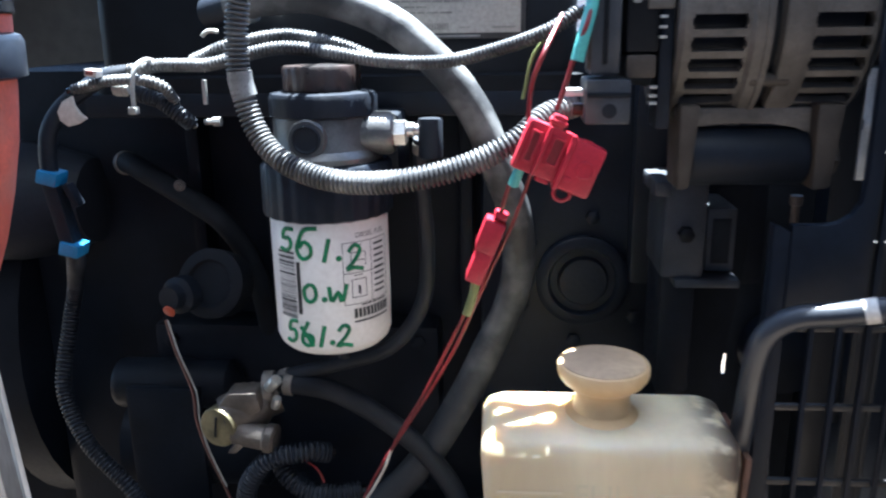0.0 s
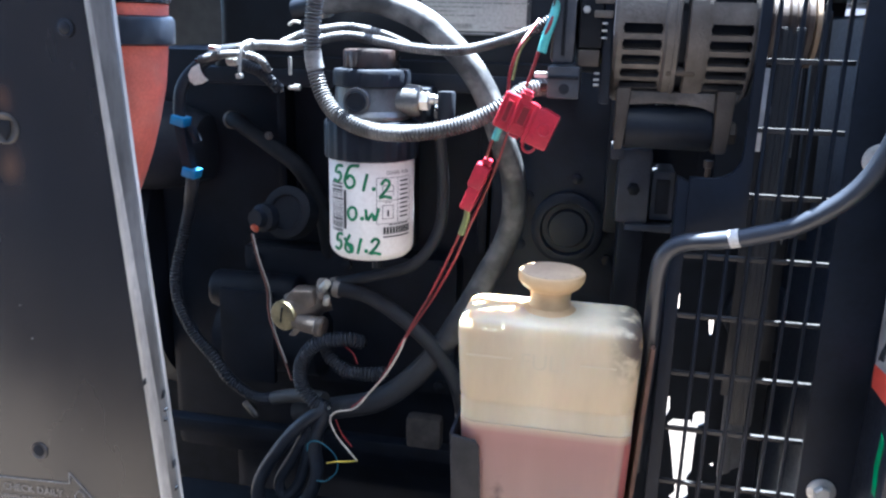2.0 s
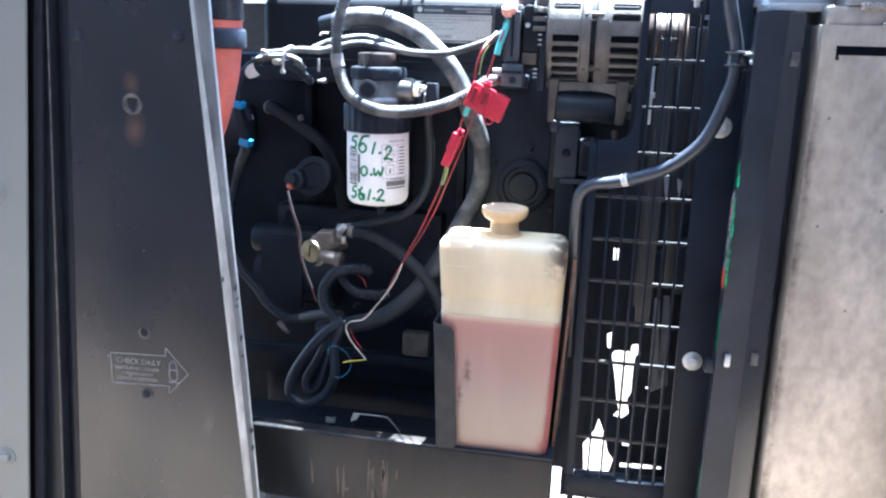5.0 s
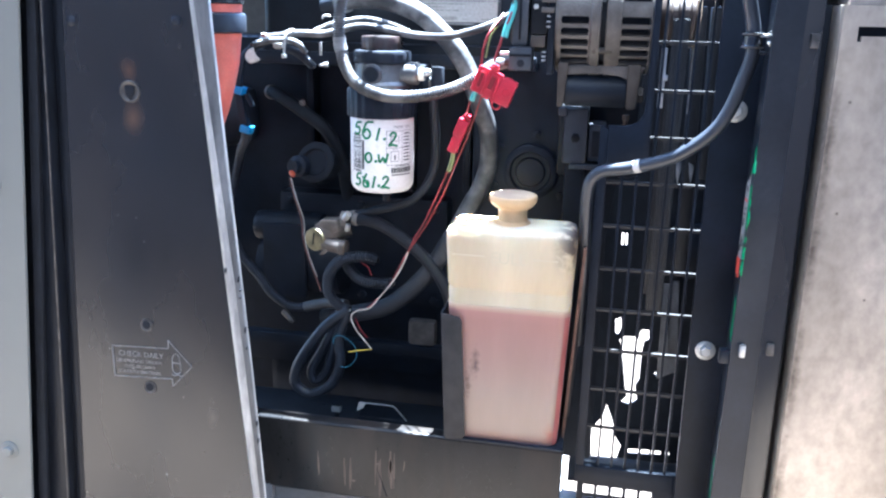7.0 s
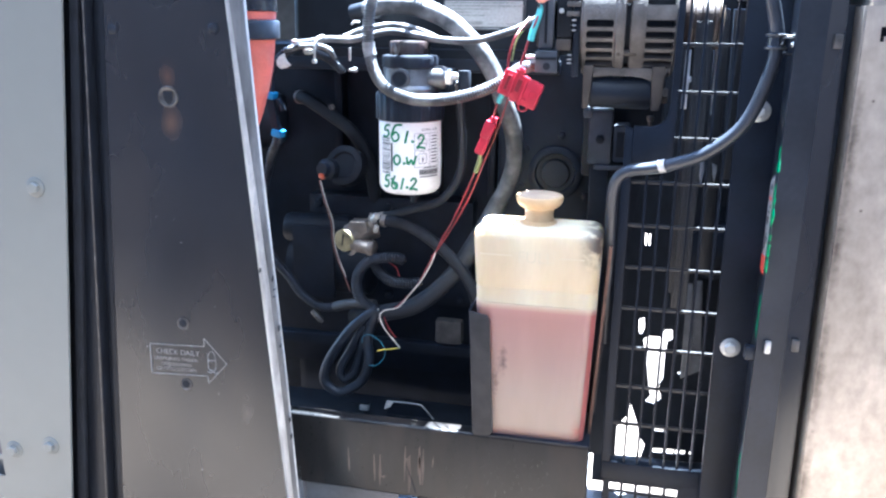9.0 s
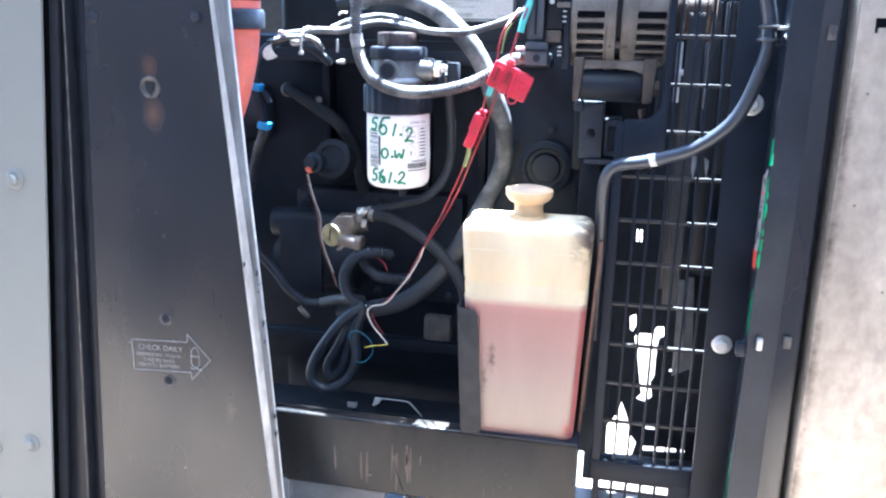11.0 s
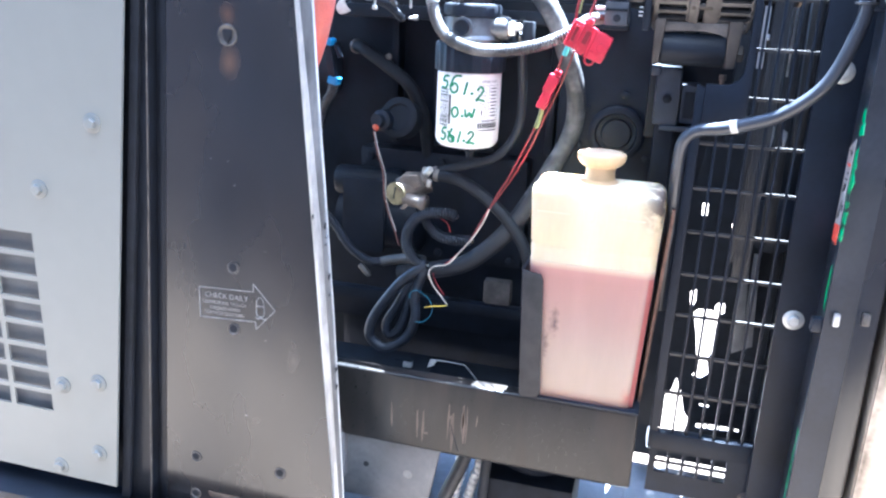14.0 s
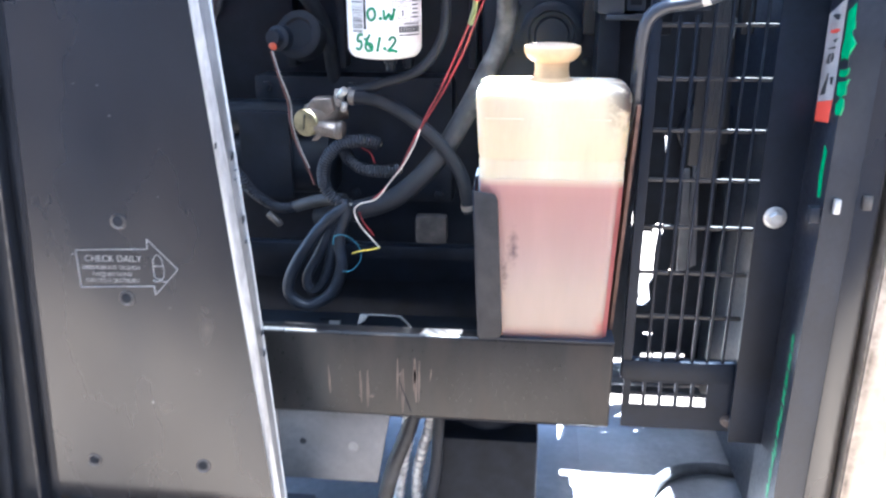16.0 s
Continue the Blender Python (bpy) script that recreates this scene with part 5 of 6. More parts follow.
part("socket_hole", lathe([(0.0042, 0), (0.0045, 0.0008), (0.0030, 0.0010)], (0.1031, AY - 0.0657, 1.2625), AX_MINUS_Y, 18), M_SEAL, alt)
part("block_step", box(0.0890, 0.1155, AY - 0.0675, AY - 0.064, 1.2705, 1.2735, 0.0008), M_COVER, alt)
part("diode_block", box(0.1030, 0.1225, AY - 0.048, AY + 0.020, 1.3540, 1.3790, 0.003), M_REG, rear, "slate-grey diode block")
part("cable_lug", box(0.1260, 0.1400, AY - 0.050, AY + 0.012, 1.3520, 1.3740, 0.003), M_ALT, rear)
part("spacer_post", box(0.1155, 0.1195, AY - 0.052, AY - 0.040, 1.3380, 1.3540, 0.001), M_ZINC, rear)
for z, x1 in ((1.3470, 0.1400), (1.3365, 0.1410), (1.3250, 0.1405)):
    part("end_lug", box(0.1245, x1, AY - 0.060, AY - 0.040, z - 0.0030, z + 0.0030, 0.0012), M_ALT, rear)
for x, z in ((0.1085, 1.3500), (0.1330, 1.3480), (0.1180, 1.3285)):
    part("terminal_nut", lathe([(0.0032, 0), (0.0032, 0.003), (0.0018, 0.003), (0.0018, 0.006)], (x, AY - 0.058, z), AX_MINUS_Y, 6), M_ZINC, rear)
part("slip_ring_cover", box(0.1125, 0.1325, AY - 0.058, AY - 0.03, 1.2965, 1.352, 0.003), M_COVER, alt)
part("brush_box", box(0.1130, 0.1310, AY - 0.0600, AY - 0.03, 1.2815, 1.2955, 0.002), M_ALTDARK, alt)
part("rear_rim", box(0.1330, 0.1415, AY - 0.056, AY - 0.03, 1.250, 1.345, 0.002), M_ENGINE, alt)
for z in (1.3176, 1.3116, 1.3058, 1.2763, 1.2710, 1.2666):
    part("terminal_pin", box(0.1275 + 0.004 * (z > 1.3), 0.1320 + 0.004 * (z > 1.3), AY - 0.062, AY - 0.054, z - 0.0008, z + 0.0008, 0.0003), M_ZINC, alt)
part("spade_terminal", box(0.0765, 0.088, AY - 0.060, AY - 0.048, 1.271, 1.2755, 0.0012), M_LABEL, alt)
stud = part("terminal_stud", lathe([(0.0065, 0), (0.0065, 0.006), (0.004, 0.006), (0.004, 0.016)], (0.098, AY - 0.05, 1.262), Vector((-1, 0, 0)), 12), M_COPPER, alt)
part("positive_nut", lathe([(0.0035, -0.007), (0.0078, -0.005), (0.0098, -0.001), (0.0098, 0.002), (0.0080, 0.006), (0.0035, 0.008)], (0.0945, AY - 0.056, 1.3455), Vector((-0.3, -0.6, 1)), 28), surf("pink_boot", (0.62, 0.28, 0.22), 0.6, scale=60), alt, "salmon-coloured terminal boot")
part("pulley", lathe([(0.024, 0.258), (0.033, 0.270), (0.035, 0.272), (0.035, 0.276), (0.0325, 0.278), (0.0325, 0.284), (0.035, 0.286), (0.035, 0.290), (0.0325, 0.292), (0.0325, 0.298), (0.035, 0.300), (0.035, 0.304), (0.030, 0.306)], (0, AY, AZ), "x", 40), M_TARNISH, alt, "dark grooved steel pulley")
part("fan_disc", lathe([(0.030, 0.2575), (0.0625, 0.2585), (0.0625, 0.2605), (0.030, 0.2625)], (0, AY, AZ), "x", 40), M_ENGINE, alt)
part("pulley_edge", lathe([(0.031, 0.306), (0.0345, 0.3065), (0.0345, 0.310), (0.031, 0.311)], (0, AY, AZ), "x", 40), M_TAN, alt, "rusty outer edge of the pulley")
abr = thing("alternator_bracket", (0.20, 0.75, 1.10), "dark steel alternator bracket on the engine", "bracket")
part("back_plate", box(0.145, 0.255, 0.715, 0.80, 1.10, 1.31, 0.006), M_ENGINE, abr)
for x, z in ((0.172, 1.125), (0.226, 1.125), (0.20, 1.20)):
    part("bracket_bolt", lathe([(0.0075, 0), (0.0075, 0.005), (0.006, 0.006)], (x, 0.7149, z), AX_MINUS_Y, 6), M_COVER, abr)
single("adjuster_bolt", lathe([(0.0026, 1.165), (0.0026, 1.195), (0.0042, 1.196), (0.0042, 1.202)], (0.2335, 0.60, 0), "z", 12), M_TARNISH, "dark threaded adjuster bolt", "bolt")
tens = thing("belt_tensioner", (0.18, 0.66, 1.07), "slate-grey belt tensioner bracket under the alternator", "bracket")
part("body", box(0.1560, 0.1875, 0.640, 0.705, 1.130, 1.2030, 0.004), M_REG, tens)
part("leg", box(0.1600, 0.1860, 0.655, 0.715, 1.03, 1.1298, 0.004), M_ENGINE, tens)
part("lip", box(0.1480, 0.1600, 0.636, 0.690, 1.1930, 1.2040, 0.002), M_REG, tens)
part("side_block", box(0.1890, 0.2110, 0.648, 0.705, 1.1330, 1.1820, 0.003), M_REG, tens)
part("block_recess", box(0.1935, 0.2065, 0.6465, 0.650, 1.1400, 1.1740, 0.001), M_SEAL, tens)
part("foot_rail", box(0.1660, 0.2130, 0.636, 0.700, 1.1240, 1.1305, 0.0015), M_REG, tens, "paler worn foot rail")
part("tension_bolt", lathe([(0.006, 0), (0.006, 0.006), (0.0045, 0.007)], (0.172, 0.640, 1.165), AX_MINUS_Y, 6), M_COVER, tens)

# ---- fan guard ----
GY = 0.549
guard = thing("fan_guard", (0.29, GY, 0.645), "black steel fan guard with a welded grille", "guard")
left = [(0.2035, 0.715), (0.2150, 0.715), (0.2150, 1.128), (0.2135, 1.140), (0.2135, 1.19), (0.2035, 1.195)]
part("left_rail", prism(left, GY - 0.002, GY + 0.010, 0.001), M_GUARD, guard)
curve = [(0.2135 + 0.0, 1.140), (0.262, 1.140), (0.262, 1.368), (0.254, 1.370), (0.254, 1.222)] + [(0.233 + 0.021 * math.cos(radians(a)), 1.216 - 0.021 * math.sin(radians(a))) for a in (20, 45, 70, 90)] + [(0.2135, 1.195)]
part("step_plate", prism(curve, GY - 0.003, GY + 0.004, 0.0008), M_GUARD, guard)
part("bottom_rail", box(0.2035, 0.345, GY - 0.003, GY + 0.010, 0.713, 0.7375, 0.001), M_GUARD, guard)
part("right_plate", prism([(0.3345, 0.64), (0.392, 0.64), (0.386, 1.371), (0.326, 1.371)], GY - 0.016, GY - 0.010, 0.0008), M_GUARD, guard)
part("top_rail", box(0.262, 0.338, GY - 0.004, GY + 0.010, 1.3445, 1.372, 0.0015), M_PANEL, guard)
part("sunlit_flange", box(0.256, 0.386, GY - 0.006, GY + 0.018, 1.3715, 1.3745, 0.0008), M_ZINC, guard, "top flange, its sunlit look put into the pale zinc")
skirt_x = [0.2075, 0.2165, 0.231, 0.235, 0.250, 0.254, 0.269, 0.273, 0.288, 0.292, 0.307, 0.345]
part("skirt", sheet(skirt_x, [0.645, 0.676, 0.6905, 0.694, 0.708, 0.7125], GY, GY + 0.003, [(i, j) for i in (1, 3, 5, 7, 9) for j in (1, 3)]), M_GUARD, guard, smooth=False)
for k in range(11):
    z = 0.7935 + 0.0553 * k
    if z > 1.31:
        break
    part("cross_bar", box(0.2150 if z < 1.13 else 0.262, 0.336 if z < 1.13 else 0.33, GY + 0.0045, GY + 0.0085, z - 0.0021, z + 0.0021, 0.0008), M_BAR, guard)
for k in range(6):
    x = 0.2335 + 0.0175 * k
    part("upright_bar", box(x - 0.0016, x + 0.0016, GY + 0.0005, GY + 0.0045, 0.736, 1.135 if x < 0.262 else 1.346, 0.0006), M_GUARD, guard)
bolt(guard, 0.3507, GY - 0.016, 0.926, M_ZINC, 0.0075, 0.0122)
bolt(guard, 0.3520, GY - 0.016, 1.2190, M_ZINC, 0.0075, 0.0128)
hang = part("hanging_bolt", lathe([(0.0034, 1.352), (0.0036, 1.353), (0.0036, 1.3665)], (0.3121, GY - 0.008, 0), "z", 14), M_STEEL, guard, "steel bolt end with its nut")
part("nut", lathe([(0.0058, 1.3590), (0.0064, 1.3600), (0.0064, 1.3655), (0.0058, 1.3665)], (0.3121, GY - 0.008, 0), "z", 6), M_STEEL, hang)
bolt(guard, 0.335, GY, 0.66, M_TARNISH, 0.006, 0.008)

# ---- fan and what shows through the guard ----
def pierced(outline, holes, y0, y1):
    """A plate in x, z with shaped openings."""
    bm, edges = bmesh.new(), []
    for loop in [outline] + holes:
        vs = [bm.verts.new((x, y0, z)) for x, z in loop]
        edges += [bm.edges.new((vs[k - 1], vs[k])) for k in range(len(vs))]
    bmesh.ops.triangle_fill(bm, use_beauty=True, use_dissolve=False, edges=edges)
    geo = bmesh.ops.extrude_face_region(bm, geom=list(bm.faces))["geom"]
    bmesh.ops.translate(bm, verts=[g for g in geo if isinstance(g, bmesh.types.BMVert)], vec=(0, y1 - y0, 0))
    bmesh.ops.recalc_face_normals(bm, faces=bm.faces)
    return bm


throat = [(0.268, 0.741), (0.275, 0.749), (0.2995, 0.750), (0.303, 0.744), (0.3035, 0.759), (0.3065, 0.7645), (0.319, 0.766), (0.321, 0.747), (0.3125, 0.742), (0.310, 0.715), (0.3105, 0.665), (0.304, 0.652), (0.3095, 0.622), (0.298, 0.6113), (0.280, 0.6146), (0.290, 0.6276), (0.285, 0.650), (0.277, 0.70)]
sack = [(0.2284, 0.5485), (0.249, 0.581), (0.2547, 0.6054), (0.268, 0.572), (0.276, 0.5375), (0.288, 0.521), (0.277, 0.474), (0.261, 0.4776), (0.234, 0.4826)]
small = [[(0.257, 0.781), (0.267, 0.786), (0.269, 0.763), (0.2644, 0.7516), (0.2593, 0.7537)],
         [(0.302, 0.516), (0.322, 0.5175), (0.322, 0.508), (0.3026, 0.5067)], [(0.3245, 0.5178), (0.343, 0.5188), (0.342, 0.5085), (0.3245, 0.508)], [(0.346, 0.5188), (0.364, 0.5186), (0.364, 0.510), (0.345, 0.509)], [(0.372, 0.518), (0.380, 0.518), (0.380, 0.511), (0.372, 0.511)],
         [(0.2794, 0.4745), (0.313, 0.4756), (0.3138, 0.4708), (0.28, 0.4684)],
         [(0.3027, 0.5593), (0.3197, 0.5588), (0.3202, 0.5529), (0.3033, 0.5534)], [(0.336, 0.682), (0.341, 0.6828), (0.341, 0.677), (0.337, 0.677)],
         [(0.309, 0.916), (0.317, 0.917), (0.3166, 0.890), (0.3125, 0.889)], [(0.2557, 0.948), (0.2595, 0.948), (0.2600, 0.925), (0.2567, 0.925)], [(0.2625, 0.948), (0.2658, 0.948), (0.2665, 0.925), (0.2635, 0.925)]]
shroud = thing("fan_shroud", (0.30, 1.0, 0.43), "added black fan shroud sheet, gaps cut in the shape of sunlit things", "shroud")
part("plate", pierced([(0.19, 0.43), (0.43, 0.43), (0.43, 1.40), (0.19, 1.40)], [throat, sack] + small, 1.0, 1.004), M_SEAL, shroud, smooth=False)
part("hub", lathe([(0.045, 0), (0.05, 0.004), (0.05, 0.03), (0.03, 0.04), (0.012, 0.042)], (0.375, 0.995, 0.93), AX_MINUS_Y, 32), M_ENGINE, shroud)
for k, (a, b) in enumerate(((0.335, 0.352), (0.352, 0.37))):
    part("blade", prism([(a, 0.70), (b, 0.71), (b - 0.012, 0.88), (a - 0.004, 0.88)], 0.93 + 0.02 * k, 0.934 + 0.02 * k, 0.001), M_BLADE, shroud, "dull grey fan blade")
single("lower_hose", tube([(0.215, 0.92, 0.515), (0.29, 0.93, 0.512), (0.35, 0.94, 0.505), (0.42, 0.96, 0.50)], 0.020, n=16), M_CABLE, "black lower radiator hose", "hose")
single("gap_sheet", prism([(0.17, 0.66), (0.225, 0.66), (0.222, 1.02), (0.236, 1.13), (0.236, 1.22), (0.17, 1.22)], 0.70, 0.703, 0.001), M_SEAL, "dark sheet added to close the bright gap between engine and fan guard", "plate")
stay = thing("stay_bracket", (0.274, 0.60, 1.21), "bright bare steel stay tab behind the guard", "bracket")
part("tab", box(0.2695, 0.2765, 0.600, 0.6030, 1.212, 1.284, 0.0008), M_STEEL, stay)
part("foot", box(0.2700, 0.2860, 0.598, 0.6045, 1.245, 1.252, 0.0008), M_STEEL, stay)
belt = thing("drive_belt", (0.289, 0.63, 0.95), "worn dusty grey ribbed drive belt on the alternator pulley", "belt")
part("front_run", box(0.2790, 0.2990, 0.5935, 0.5965, 0.95, 1.3180, 0.001), M_BELT, belt)
part("back_run", box(0.2790, 0.2990, 0.6595, 0.6625, 0.95, 1.3180, 0.001), M_BELT, belt)
for k in range(4):
    part("rib", box(0.2805 + 0.0048 * k, 0.2830 + 0.0048 * k, 0.5920, 0.5936, 0.952, 1.3160, 0.0004), M_BELT, belt)
single("fan_belt", box(0.3205, 0.338, 0.74, 0.752, 0.96, 1.335, 0.002, turn=(0, -1.5, 0)), M_BELT, "worn grey fan belt run behind the guard", "belt")
single("fan_belt", box(0.342, 0.358, 0.745, 0.757, 1.10, 1.335, 0.002, turn=(0, -1.5, 0)), M_BELT, "worn grey fan belt run behind the guard", "belt")
single("steel_rod", tube([(0.3120, 0.66, 1.345), (0.3125, 0.66, 1.28), (0.3130, 0.66, 1.20)], 0.0016, n=8), M_STEEL, "thin bright steel rod behind the guard", "rod")
glint = thing("fan_hub_glints", (0.315, 0.735, 1.10), "bright steel slivers shaped as sun glints at the fan hub", "plate")
for x, w, z0, z1 in ((0.3050, 0.0050, 1.098, 1.142), (0.3150, 0.0042, 1.092, 1.130), (0.3330, 0.0035, 1.095, 1.124)):
    part("glint_sliver", prism([(x - w, z1), (x + w, z1 - 0.004), (x + w * 1.1, z0 + 0.018), (x + w * 0.4, z0), (x - w * 0.4, z0 + 0.012)], 0.735, 0.741, 0.001), M_STEEL, glint)
single("bracket_lug", box(0.3722, 0.3795, 0.498, 0.512, 1.352, 1.386, 0.001, turn=(0, -3, 0)), M_LABEL, "bright bent steel lug at the guard's corner", "bracket")
single("corner_flange", box(0.381, 0.4315, 0.470, 0.56, 1.3465, 1.3505, 0.001), M_ZINC, "bright top edge of the corner plate", "plate")
bm = bolt_mesh(0.006, 0.010)
bmesh.ops.rotate(bm, verts=bm.verts, matrix=Matrix.Rotation(radians(-90), 3, "X"))
bmesh.ops.translate(bm, verts=bm.verts, vec=(0.4025, 0.486, 1.3505))
single("flange_bolt", bm, M_ZINC, "bright bolt on the corner plate", "bolt")

# ---- radiator ----
rad = thing("radiator", (0.5, 0.85, 0.46), "aluminium radiator with welded top tank and dusty side plate", "radiator")
part("core", box(0.402, 0.545, 0.47, 1.25, 0.47, 1.335, 0.004), M_BLACK, rad)
plate_x = [0.4235, 0.438, 0.4415, 0.531, 0.5345, 0.563]
plate_z = [0.46, 0.70, 0.95, 1.15, 1.2995, 1.3045, 1.3135, 1.3330]
gone = [(1, 4), (3, 4), (1, 5), (2, 5), (3, 5)]
side = part("side_plate", sheet(plate_x, plate_z, 0.430, 0.434, gone, lambda x, z: x - (z - 1.333) * (0.0065 if x < 0.43 else 0.05 if x > 0.55 else 0.03)), M_SIDE, rad, "dull dusty bare aluminium plate")
part("plate_edge", prism([(0.4225 + 0.0055, 0.46), (0.4255 + 0.0055, 0.46), (0.4255, 1.333), (0.4225, 1.333)], 0.4345, 0.47, 0.0008), M_SIDE, rad)
part("slot_backing", box(0.43, 0.545, 0.440, 0.444, 1.29, 1.325, 0), M_SEAL, rad)
part("top_tank", loft([[(x, y, z) for x, y in rounded(0.441 - i, 0.70, 0.428, 1.2, 0.012)] for z, i in ((1.352, 0.0), (1.358, 0.0), (1.50, 0.0), (1.53, -0.02))]), M_TANK, rad, "dull aluminium top tank")
part("tank_end", loft([[(x, y, z) for x, y in rounded(0.372 + i, 0.450, 0.470 + i, 1.1, 0.02)] for z, i in ((1.353, 0.0), (1.40, 0.002), (1.47, 0.006), (1.50, 0.02))]), M_TANKEND, rad)
part("tank_seat", box(0.428, 0.556, 0.4325, 0.60, 1.3315, 1.3515, 0.002), M_SIDE, rad)
part("tank_foot", box(0.376, 0.438, 0.462, 0.60, 1.347, 1.3545, 0.001), M_ZINC, rad)
weld = part("weld_bead", tube([(0.455, 0.430, 1.3515), (0.51, 0.430, 1.352), (0.575, 0.430, 1.3515)], 0.0034, n=10), M_WELD, rad, "rippled weld bead")
for k in range(44):
    part("ripple", lathe([(0.0012, -0.0018), (0.0038, -0.0010), (0.0042, 0.0), (0.0038, 0.0010), (0.0012, 0.0018)], (0.460 + k * 0.0026, 0.4285, 1.3515 + 0.0006 * math.sin(k * 2.1)), Vector((1, 0, 0.35)), 10), M_WELD, weld)
part("lug", tube([(0.478, 0.4295, 1.3355), (0.50, 0.429, 1.3350), (0.530, 0.4295, 1.3355)], 0.0026, 0.004, 8), M_WELD, rad, "short weld bead")
single("frame_edge", prism([(0.588, 0.43), (0.556, 1.345), (0.556, 2.6), (0.66, 2.6), (0.66, 0.43)], 0.400, 0.47, 0.003), M_PANEL, "black painted frame edge beside the radiator", "frame")

# ---- hoses and wires ----
def clamped_hose(name, pts, r, mat, label, n=16):
    """A plain hose with a worm clamp near each end."""
    h = thing(name, pts[0], label, "hose")
    part("rubber_tube", tube(pts, r, n=n), mat, h)
    for a, c in ((pts[0], pts[1]), (pts[-1], pts[-2])):
        d = (Vector(c) - Vector(a)).normalized()
        part("hose_clamp", lathe([(r, 0.004), (r * 1.12, 0.0046), (r * 1.12, 0.0115), (r, 0.012)], a, d, 22), M_CASTDARK, h)
    return h


def hose(name, pts, r, mat, label, category="hose", pitch=0.0, n=12, taper=1.0):
    if not pitch:
        return single(name, tube(pts, r, pitch, n, taper), mat, label, category)
    h = thing(name, pts[0], label, category)
    part("ribbed_tube", tube(pts, r, pitch, n, taper), mat, h)
    ends = [Vector(p) for p in pts]
    ends[0] += (ends[0] - ends[1]).normalized() * 0.004
    ends[-1] += (ends[-1] - ends[-2]).normalized() * 0.004
    part("wire_bundle", tube(ends, r * 0.55 * min(1.0, taper), n=8), M_TAPE, h, "black wires inside")
    return h


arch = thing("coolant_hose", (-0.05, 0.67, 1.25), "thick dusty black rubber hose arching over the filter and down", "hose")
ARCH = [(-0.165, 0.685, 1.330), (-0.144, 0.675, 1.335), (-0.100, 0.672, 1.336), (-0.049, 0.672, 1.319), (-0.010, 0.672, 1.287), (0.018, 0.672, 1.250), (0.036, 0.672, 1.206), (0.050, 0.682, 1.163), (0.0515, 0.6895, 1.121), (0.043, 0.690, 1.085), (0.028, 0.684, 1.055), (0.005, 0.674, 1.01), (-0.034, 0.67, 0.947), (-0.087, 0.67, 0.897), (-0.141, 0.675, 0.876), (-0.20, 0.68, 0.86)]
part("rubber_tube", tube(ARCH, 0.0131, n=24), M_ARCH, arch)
part("end_clamp", lathe([(0.0134, 0), (0.0150, 0.0006), (0.0150, 0.009), (0.0134, 0.0096)], (-0.160, 0.6828, 1.3315), Vector((1, -0.4, 0.2)), 26), M_ZINC, arch, "steel worm clamp")
part("spigot", lathe([(0.0115, -0.03), (0.0115, 0.004)], (-0.163, 0.684, 1.3308), Vector((1, -0.4, 0.2)), 22), M_ENGINE, arch)
loop = thing("corrugated_conduit", (-0.03, 0.575, 1.217), "dusty grey corrugated cable conduit in a loop", "conduit")
part("ribbed_tube", tube([(-0.1135, 0.608, 1.376), (-0.119, 0.6, 1.368), (-0.1275, 0.602, 1.3556), (-0.1364, 0.601, 1.3244), (-0.1385, 0.601, 1.2838), (-0.129, 0.5984, 1.2478), (-0.1083, 0.5906, 1.2263), (-0.0723, 0.5805, 1.2158), (-0.029, 0.573, 1.217), (0.012, 0.574, 1.226), (0.046, 0.577, 1.242), (0.066, 0.59, 1.257), (0.085, 0.6, 1.262)], 0.0080, 0.0033, 16), M_CONDUIT, loop)
part("tape_sleeve", tube([(-0.1383, 0.6010, 1.2868), (-0.1377, 0.6010, 1.2778), (-0.1355, 0.6010, 1.2693)], 0.0084, n=18), M_SLEEVE, loop, "smooth grey tape sleeve")
hose("corrugated_conduit", [(-0.256, 0.642, 1.282), (-0.2485, 0.641, 1.284), (-0.2292, 0.641, 1.2862), (-0.2098, 0.641, 1.2892), (-0.189, 0.641, 1.2892), (-0.1696, 0.641, 1.290), (-0.125, 0.640, 1.300), (-0.091, 0.638, 1.298), (-0.047, 0.635, 1.291), (-0.003, 0.630, 1.290), (0.034, 0.622, 1.298), (0.068, 0.61, 1.310), (0.088, 0.61, 1.322)], 0.0050, M_CONDUIT, "thin dusty corrugated conduit across the engine", "conduit", 0.0028, 12)
hose("corrugated_conduit", [(-0.190, 0.652, 1.2915), (-0.1759, 0.65, 1.297), (-0.1673, 0.648, 1.3005), (-0.144, 0.648, 1.306), (-0.115, 0.648, 1.309), (-0.082, 0.648, 1.303), (-0.055, 0.646, 1.293)], 0.0046, M_CONDUIT, "thin dusty corrugated conduit behind the first", "conduit", 0.0028, 12)
hose("wiring_harness", [(-0.235, 0.64, 1.284), (-0.2497, 0.635, 1.281), (-0.2674, 0.63, 1.271), (-0.2800, 0.625, 1.260), (-0.2880, 0.62, 1.246), (-0.2905, 0.617, 1.228), (-0.2890, 0.615, 1.211), (-0.286, 0.616, 1.185), (-0.2815, 0.617, 1.158)], 0.0062, M_ENGINE, "black taped wiring harness bending down", "wiring")
hose("corrugated_conduit", [(-0.2694, 0.625, 1.2735), (-0.2563, 0.625, 1.2765), (-0.2412, 0.625, 1.2796), (-0.2224, 0.625, 1.2802), (-0.2101, 0.627, 1.278), (-0.2035, 0.632, 1.273), (-0.201, 0.64, 1.264)], 0.0042, M_CONDUIT, "thin dusty corrugated conduit end", "conduit", 0.0028, 12)
